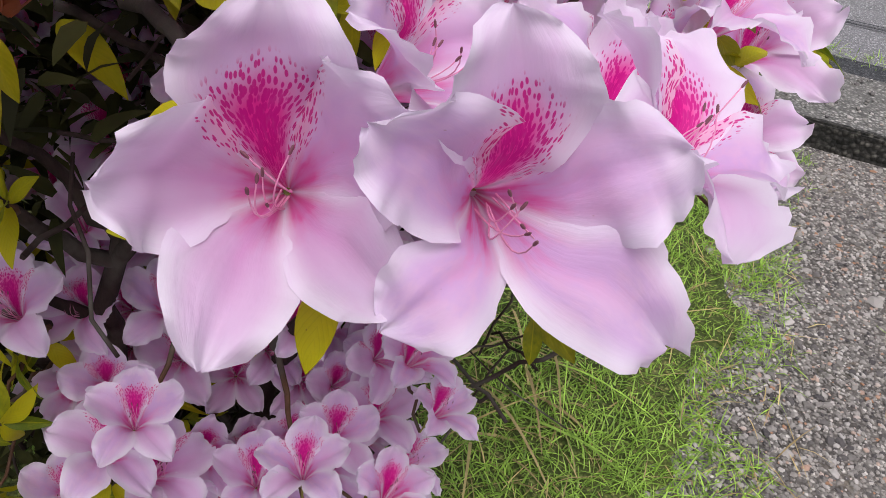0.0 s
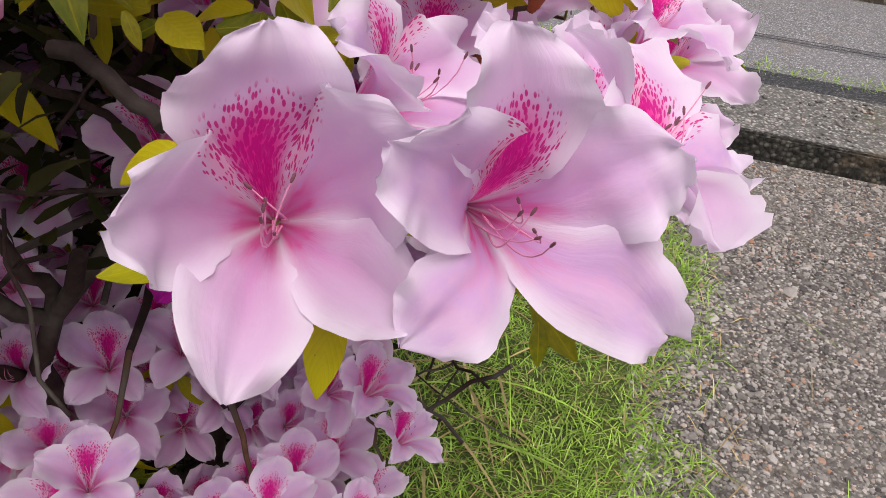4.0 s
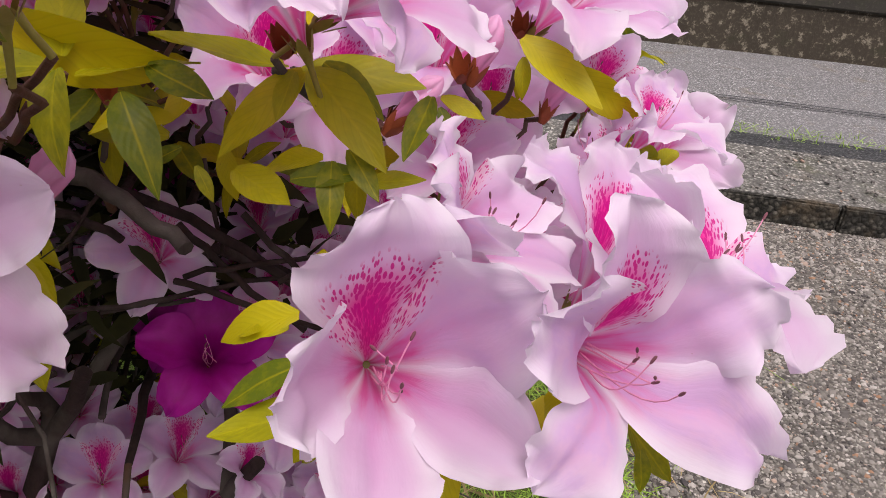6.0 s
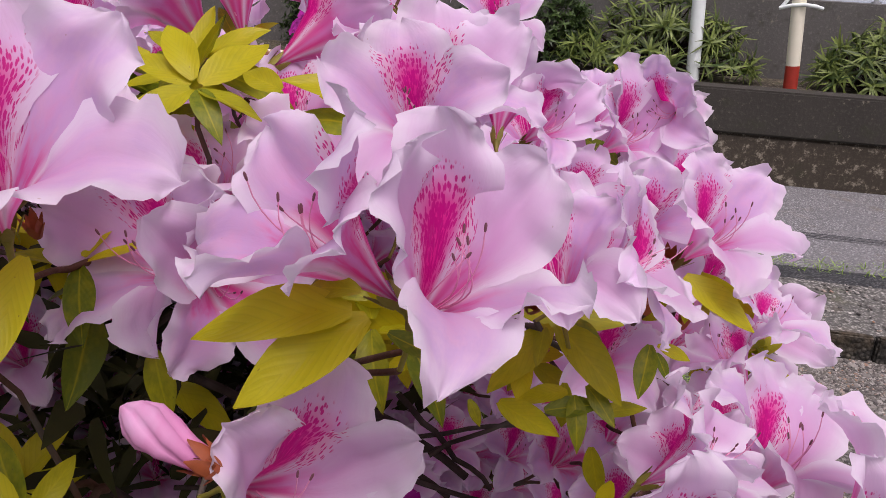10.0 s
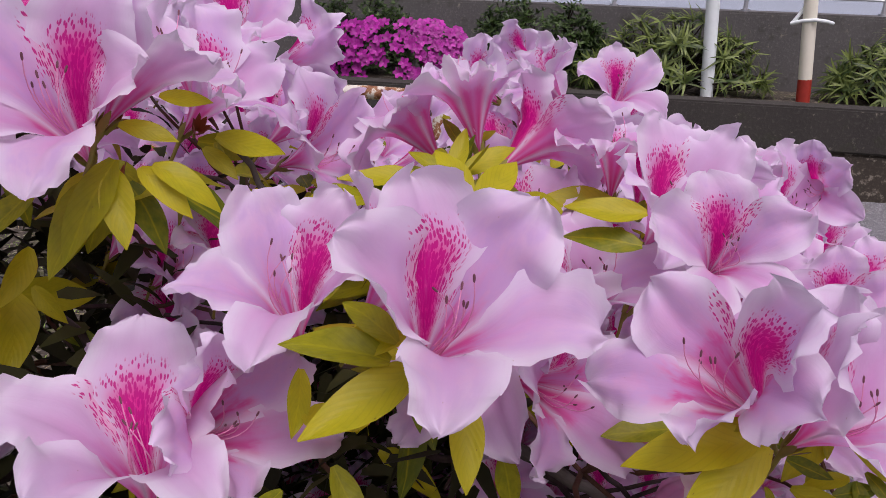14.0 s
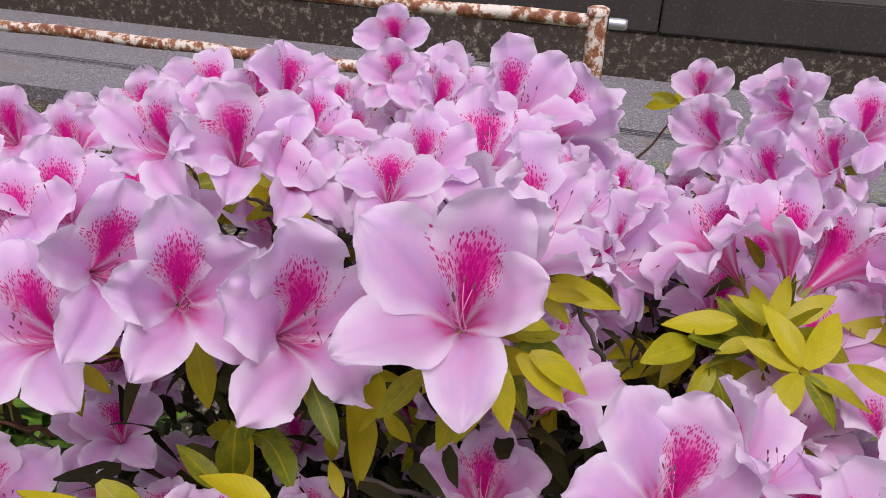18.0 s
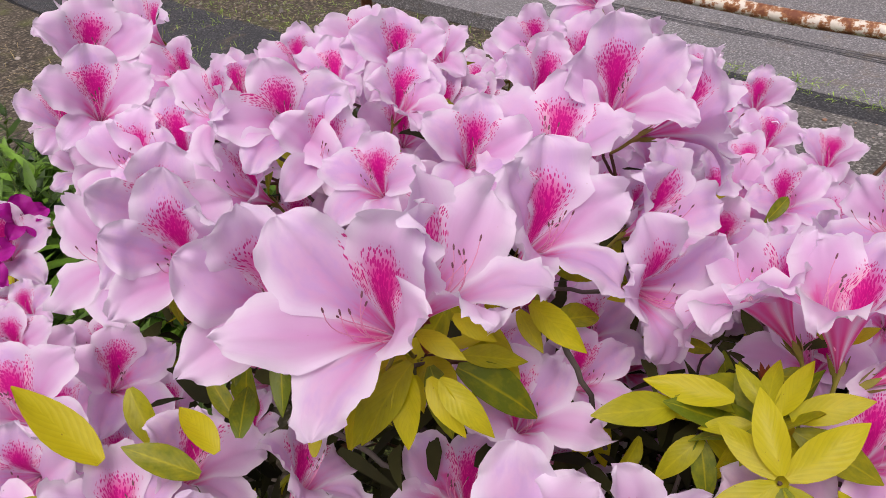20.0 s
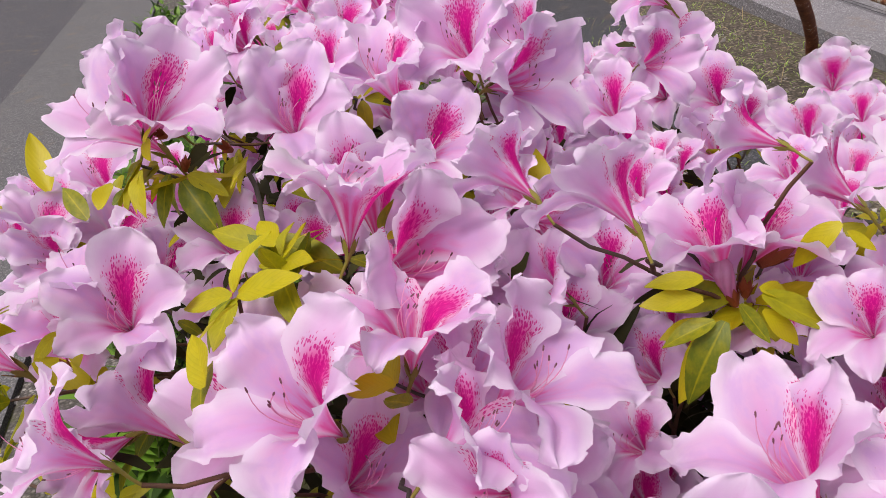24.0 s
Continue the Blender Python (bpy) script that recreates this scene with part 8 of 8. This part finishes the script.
whorl(bush, -0.848, 0.787, 0.964, 34, 11, 52, 5, 0.044, -18, 51)
whorl(bush, -0.774, 0.694, 0.927, 32, 10, 51, 5, 0.044, -18, 52)
whorl(bush, -1.167, 1.231, 0.780, 35, 6, 49, 5, 0.044, -18, 53)
whorl(bush, -0.963, 0.979, 0.800, 33, 4, 47, 5, 0.044, -18, 54)
whorl(bush, -0.363, 0.664, 0.926, 15, -11, 39, 5, 0.044, -18, 55)
whorl(bush, -0.372, 0.662, 0.922, 5, 6, 41, 5, 0.044, -18, 56)
whorl(bush, -0.413, 0.528, 0.852, 10, 9, 43, 5, 0.044, -18, 58)
whorl(bush, -0.485, 0.596, 0.860, 20, 8, 46, 5, 0.044, -18, 59)
whorl(bush, -0.423, 0.435, 0.449, 21, 0, 43, 5, 0.044, -18, 60)
whorl(bush, -0.371, 0.465, 0.454, 19, 4, 44, 5, 0.044, -18, 61)
whorl(bush, -0.207, 0.470, 0.304, 18, 18, 48, 5, 0.044, -18, 62)
whorl(bush, -0.285, 0.372, 0.339, 14, -0, 42, 5, 0.044, -18, 63)
whorl(bush, -0.382, 0.297, 0.396, 12, 5, 43, 5, 0.044, -18, 64)
whorl(bush, -0.381, 0.310, 0.360, 16, 16, 46, 5, 0.044, -18, 65)
whorl(bush, -0.237, 0.421, 0.390, 20, 2, 43, 5, 0.044, -18, 66)
whorl(bush, -0.391, 0.490, 0.344, 29, -3, 42, 5, 0.044, -18, 67)
whorl(bush, -0.224, 0.647, 0.497, 34, -13, 36, 5, 0.044, -18, 68)
whorl(bush, -0.465, 0.329, 0.503, 18, -4, 41, 5, 0.044, -18, 69)
whorl(bush, -0.331, 0.608, 0.631, 22, -8, 40, 5, 0.044, -18, 70)
whorl(bush, -0.538, 0.518, 0.555, 28, -4, 42, 5, 0.044, -18, 71)
whorl(bush, -0.530, 0.587, 0.523, 29, -0, 44, 5, 0.044, -18, 72)
whorl(bush, -0.592, 0.618, 0.656, 36, -0, 45, 5, 0.044, -18, 73)
whorl(bush, -0.520, 0.749, 0.622, 35, -5, 41, 5, 0.044, -18, 74)
whorl(bush, -0.421, 0.562, 0.525, 28, 3, 45, 5, 0.044, -18, 75)
whorl(bush, -0.222, 0.203, 0.941, 15, -2, 18, 4, 0.045, 5, 76)
whorl(bush, -0.363, 0.206, 0.952, 21, -1, 12, 4, 0.040, 0, 83)
scales(bush, -0.357, 0.173, 0.977, 22, -1, 12, 0.66)
leaf(bush, -0.561, 0.364, 1.032, -128, 82, 149, 0.054, 0)
scales(bush, -0.541, 0.230, 1.070, 52, 9, 52, 0.77)
scales(bush, -0.519, 0.284, 1.058, 51, 8, 46, 0.77)
whorl(bush, -0.553, 0.238, 1.027, -8, 8, 72, 4, 0.053, 0, 95)
leaf(bush, -0.644, 0.258, 0.949, -27, -29, -127, 0.068, 1)
leaf(bush, -0.659, 0.269, 0.940, -41, 63, -69, 0.068, 0)
leaf(bush, -0.615, 0.244, 0.986, -48, -38, -137, 0.042, 1)
scales(bush, -0.547, 0.238, 1.037, -7, 8, 72, 0.72)
whorl(bush, -0.373, 0.329, 1.014, 22, -12, 1, 8, 0.042, 25, 102)
whorl(bush, -0.163, 0.257, 0.934, 24, 1, 20, 3, 0.050, 10, 106)
scales(bush, -0.156, 0.230, 0.946, 34, 2, 20, 0.80)
scales(bush, -0.104, 0.297, 0.924, 33, -5, 9, 0.80)
leaf(bush, -0.105, 0.382, 0.890, -63, 70, -153, 0.035, 1)
leaf(bush, -0.087, 0.440, 0.904, -84, 66, 168, 0.061, 1)
leaf(bush, -0.082, 0.367, 0.917, -60, -4, -178, 0.023, 1)
scales(bush, -0.085, 0.352, 0.932, 37, -7, 6, 0.77)
scales(bush, -0.266, 0.293, 0.894, 41, 7, 31, 0.77)
scales(bush, -0.154, 0.340, 0.867, 38, -1, 15, 0.72)
leaf(bush, -0.250, 0.211, 0.949, -97, 79, 165, 0.068, 1)
leaf(bush, -0.221, 0.161, 0.894, -42, 4, -142, 0.047, 1)
leaf(bush, -0.226, 0.169, 0.889, -42, 12, -121, 0.026, 1)
leaf(bush, -0.265, 0.342, 0.858, 1, -37, 97, 0.047, 0)
leaf(bush, -0.264, 0.347, 0.866, 8, -56, 89, 0.026, 0)
leaf(bush, -0.258, 0.341, 0.853, -44, -53, 151, 0.024, 1)
leaf(bush, -0.213, 0.362, 0.839, 61, 75, -14, 0.042, 0)
leaf(bush, -0.163, 0.371, 0.842, -61, -26, -178, 0.024, 1)
leaf(bush, -0.158, 0.372, 0.842, -44, 49, -135, 0.038, 1)
leaf(bush, -0.247, 0.371, 0.843, -61, 9, -172, 0.034, 2)
leaf(bush, -0.318, 0.373, 0.843, -61, -4, -170, 0.037, 2)
whorl(bush, -0.164, 0.364, 0.850, 27, -1, 16, 4, 0.045, 15, 137)
whorl(bush, -0.275, 0.446, 0.798, 37, -5, 5, 4, 0.045, 15, 138)
leaf(bush, -0.141, 0.188, 0.862, -4, -25, 102, 0.022, 0)
leaf(bush, -0.125, 0.176, 0.836, -53, -21, 163, 0.023, 1)
leaf(bush, -0.059, 0.222, 0.839, -25, -16, 120, 0.014, 0)
bud(bush, -0.137, 0.310, 0.891, 15, -40, 173, 0.84)
bud(bush, -0.099, 0.297, 0.923, 22, -5, 129, 0.68)
bud(bush, -0.236, 0.190, 0.888, 13, -30, 178, 0.80)
bud(bush, -0.069, 0.364, 0.887, -21, -28, -77, 0.68)
bud(bush, -0.093, 0.365, 0.855, -22, -27, -75, 0.55)
stick(-0.343, 0.355, 0.818, -0.247, 0.315, 0.806, 0.006, 150)
stick(-0.314, 0.436, 0.729, -0.253, 0.546, 0.642, 0.0055, 151)
stick(-0.377, 0.394, 0.589, -0.413, 0.511, 0.601, 0.003, 152)
stick(-0.384, 0.566, 0.670, -0.262, 0.588, 0.637, 0.005, 153)
leaf(bush, -0.137, 0.258, 0.895, -69, 2, -179, 0.026, 1)
leaf(bush, -0.121, 0.240, 0.872, -72, 15, 175, 0.029, 1)
leaf(bush, -0.059, 0.432, 0.896, -99, 59, 165, 0.058, 0)
whorl(bush, -0.348, 0.296, 1.020, 33, 3, 29, 6, 0.050, 15, 165)
leaf(bush, -0.446, 0.414, 0.970, -7, -50, 106, 0.029, 0)
bud(bush, -0.240, 0.094, 0.940, -26, -64, 28, 0.89)
scales(bush, -0.240, 0.094, 0.940, 68, -28, -24, 0.55)
leaf(bush, -0.660, 0.221, 0.995, -55, 17, -139, 0.045, 1)
leaf(bush, -0.606, 0.230, 0.967, -56, 34, -145, 0.031, 1)
leaf(bush, -0.649, 0.239, 0.934, -65, -6, -167, 0.032, 1)
leaf(bush, -0.423, 0.423, 0.916, -9, -20, 114, 0.068, 0)
whorl(bush, -0.449, 0.994, 0.957, 46, -15, -17, 4, 0.050, 10, 190)
leaf(bush, -0.450, 0.975, 0.967, 22, -52, 81, 0.042, 0)
leaf(bush, -0.441, 1.037, 0.944, -63, 15, -176, 0.043, 1)
leaf(bush, -0.666, 0.093, 0.838, 41, 43, 31, 0.063, 1)
leaf(bush, -0.609, 0.360, 0.993, -57, -3, -117, 0.041, 1)
leaf(bush, -0.546, 0.587, 0.940, 62, -24, 59, 0.058, 0)
leaf(bush, -0.439, 0.442, 0.914, 24, -25, 135, 0.054, 1)
leaf(bush, -0.408, 0.428, 0.936, -4, -18, 164, 0.055, 1)
whorl(bush, -0.450, 0.468, 0.883, -7, -6, 49, 4, 0.056, 10, 199)
scales(bush, -0.404, 0.411, 0.969, -6, -6, 50, 0.80)
whorl(bush, -0.353, 0.657, 0.944, 17, -5, 64, 5, 0.060, 10, 201)
leaf(bush, -0.330, 0.624, 0.946, -30, -18, -130, 0.067, 1)
leaf(bush, -0.349, 0.641, 0.955, 2, -36, 174, 0.066, 0)
leaf(bush, -0.342, 0.618, 0.940, -13, -29, -172, 0.037, 0)
scales(bush, -0.348, 0.649, 0.954, 8, -4, 64, 0.80)
bud(bush, -0.346, 0.640, 0.950, 5, -24, 43, 0.92)
bud(bush, -0.368, 0.673, 0.967, -39, -55, -33, 1.55)
leaf(bush, -0.528, 0.372, 0.889, -52, 6, -84, 0.068, 1)
leaf(bush, -0.442, 0.317, 0.967, -42, -43, -135, 0.032, 1)
leaf(bush, -0.523, 0.360, 0.900, -60, -7, -102, 0.056, 1)
leaf(bush, -0.589, 0.604, 0.934, 14, 83, 11, 0.037, 0)
leaf(bush, -0.392, 0.766, 0.967, -18, -27, -167, 0.063, 1)
stick(-0.647, 0.211, 0.922, -0.553, 0.254, 0.870, 0.0025, 217)
stick(-0.614, 0.254, 0.939, -0.562, 0.272, 0.872, 0.003, 218)
stick(-0.639, 0.391, 0.899, -0.584, 0.387, 0.867, 0.002, 219)
stick(-0.451, 0.429, 0.963, -0.453, 0.395, 0.930, 0.0012, 220)
stick(-0.449, 0.298, 1.010, -0.458, 0.285, 0.995, 0.001, 221)


stick(-0.354, 0.405, 0.784, -0.201, 0.410, 0.715, 0.0042, 300)
stick(-0.343, 0.368, 0.712, -0.216, 0.419, 0.735, 0.0022, 301)
stick(-0.297, 0.386, 0.734, -0.179, 0.405, 0.699, 0.0025, 302)
stick(-0.300, 0.403, 0.768, -0.213, 0.404, 0.698, 0.0030, 303)
stick(-0.292, 0.389, 0.736, -0.168, 0.435, 0.752, 0.0022, 304)
stick(-0.229, 0.398, 0.738, -0.117, 0.448, 0.767, 0.0020, 305)
stick(-0.258, 0.413, 0.778, -0.182, 0.412, 0.706, 0.0026, 306)
stick(-0.288, 0.423, 0.809, -0.277, 0.416, 0.741, 0.0020, 307)
stick(-0.410, 0.345, 0.712, -0.288, 0.394, 0.716, 0.0020, 308)
stick(-0.371, 0.376, 0.750, -0.340, 0.446, 0.813, 0.0016, 309)
stick(-0.419, 0.372, 0.792, -0.338, 0.396, 0.753, 0.0040, 310)
stick(-0.662, 0.323, 0.910, -0.538, 0.360, 0.887, 0.0020, 311)
stick(-0.539, 0.359, 0.932, -0.487, 0.371, 0.889, 0.0022, 312)
stick(-0.499, 0.298, 1.043, -0.457, 0.302, 0.957, 0.0022, 313)

BEHIND = Vector((-0.50, 0.85, 0.40))
CENTRE, AXES = Vector((-0.52, 0.58, 0.50)), Vector((0.60, 0.55, 0.56))


# ---- trunk, limbs and twigs ----
def skeleton_of_bush():
    r = random.Random(77)
    limbs, nodes = [], []
    for k in range(13):
        a = 6.283 * k / 13 + r.uniform(-0.2, 0.2)
        reach = r.uniform(0.45, 0.66)
        foot = CENTRE + Vector((math.cos(a) * 0.06, math.sin(a) * 0.06, -0.52))
        end = CENTRE + Vector((math.cos(a) * AXES.x * reach, math.sin(a) * AXES.y * reach, AXES.z * r.uniform(-0.05, 0.55)))
        if end.x > -0.22:
            end = Vector((-0.22, max(end.y, 0.34), min(end.z, 0.72)))
        line = bend(foot, end, 0.12, 12, 0.008, 400 + k)
        limbs.append((line, [0.017 - 0.0009 * i for i in range(13)]))
        nodes += [(p, 0.017 - 0.0009 * i) for i, p in enumerate(line) if i > 3]
        for j in range(4):
            s = line[r.randint(4, 11)]
            e = s + Vector((r.gauss(0, 0.13), r.gauss(0, 0.13), r.uniform(0.03, 0.2)))
            e.x = min(e.x, -0.2)
            e.y = max(e.y, 0.30)
            twig = bend(s, e, 0.15, 7, 0.005, 900 + k * 10 + j)
            limbs.append((twig, [0.0075 - 0.0006 * i for i in range(8)]))
            nodes += [(p, 0.0075 - 0.0006 * i) for i, p in enumerate(twig) if i > 1]
    for line, rad in limbs:
        v, f = tube(line, rad, 8)
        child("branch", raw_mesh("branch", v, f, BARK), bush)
    parts = []
    order = sorted(TWIGS, key=lambda p: (p - CENTRE).length)
    for k, p in enumerate(order):
        inside = [(n, q) for n, q in nodes if (n - CENTRE).length < (p - CENTRE).length + 0.01]
        n, q = min(inside or nodes, key=lambda c: (c[0] - p).length * (1.0 + 2.5 * (1 - (p - c[0]).normalized().dot((p - BEHIND).normalized()))))
        line = bend(n, p, 0.05, 6, 0.002, 2000 + k)
        w = min(q, 0.0035)
        v, f = tube(line, [w + (0.0014 - w) * i / 6 for i in range(7)], 5)
        parts.append((v, f))
        if k % 2 == 0:
            nodes += [(line[3], 0.002), (line[4], 0.0018)]
    third = len(parts) // 3 + 1
    for i in range(0, len(parts), third):
        v, f = merge(parts[i : i + third])
        child("twig", raw_mesh("twig", v, f, TWIG), bush, kind="stuff")


skeleton_of_bush()


def inner_foliage():
    """Fills the middle of the bush with dead twigs and leaves whose near-black colour paints in the shade."""
    r = random.Random(91)
    leaves, sticks = [], []
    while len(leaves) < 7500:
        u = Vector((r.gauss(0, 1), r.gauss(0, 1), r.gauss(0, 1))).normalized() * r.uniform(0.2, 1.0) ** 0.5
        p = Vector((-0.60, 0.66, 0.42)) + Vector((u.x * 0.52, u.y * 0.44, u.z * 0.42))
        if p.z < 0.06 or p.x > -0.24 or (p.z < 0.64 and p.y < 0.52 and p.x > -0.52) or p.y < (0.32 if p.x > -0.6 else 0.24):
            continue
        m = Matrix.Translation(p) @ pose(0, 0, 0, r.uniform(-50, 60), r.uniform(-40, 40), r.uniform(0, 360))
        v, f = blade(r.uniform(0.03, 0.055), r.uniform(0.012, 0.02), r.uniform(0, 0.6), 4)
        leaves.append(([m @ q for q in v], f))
    # more of these leaves behind the blooms, added to darken the gaps
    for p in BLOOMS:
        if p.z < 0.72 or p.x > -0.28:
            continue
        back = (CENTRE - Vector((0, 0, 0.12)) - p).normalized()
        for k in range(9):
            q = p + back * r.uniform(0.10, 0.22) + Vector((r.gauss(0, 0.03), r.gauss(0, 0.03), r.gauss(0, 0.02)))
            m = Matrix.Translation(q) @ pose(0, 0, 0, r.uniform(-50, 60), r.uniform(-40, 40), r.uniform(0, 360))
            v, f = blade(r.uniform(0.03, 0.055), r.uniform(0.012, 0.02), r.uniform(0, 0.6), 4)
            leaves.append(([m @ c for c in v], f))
    for k in range(520):
        u = Vector((r.gauss(0, 1), r.gauss(0, 1), r.gauss(0, 1))).normalized()
        p = CENTRE + Vector((u.x * 0.46, u.y * 0.40, u.z * 0.45)) * r.uniform(0.4, 0.95)
        d = Vector((r.gauss(0, 1), r.gauss(0, 1), r.gauss(0.5, 1))).normalized()
        if min((c - p).length for c in BLOOMS) < 0.075 or min((c - p - d * 0.1).length for c in BLOOMS) < 0.075:
            continue
        sticks.append(tube(bend(p, p + d * r.uniform(0.06, 0.18), 0.1, 4, 0.003, k), r.uniform(0.001, 0.0028), 5))
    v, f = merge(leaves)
    # near-black and dull: the bush's inner shade is put into this leaf colour
    child("inner_foliage", raw_mesh("inner_foliage", v, f, foliage_material("shade_coloured_inner_leaf", (0.032, 0.034, 0.008), (0.012, 0.013, 0.005), 0.05, 0.75, 0.15)), bush, kind="stuff")
    v, f = merge(sticks)
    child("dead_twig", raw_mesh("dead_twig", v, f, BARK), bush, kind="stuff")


inner_foliage()
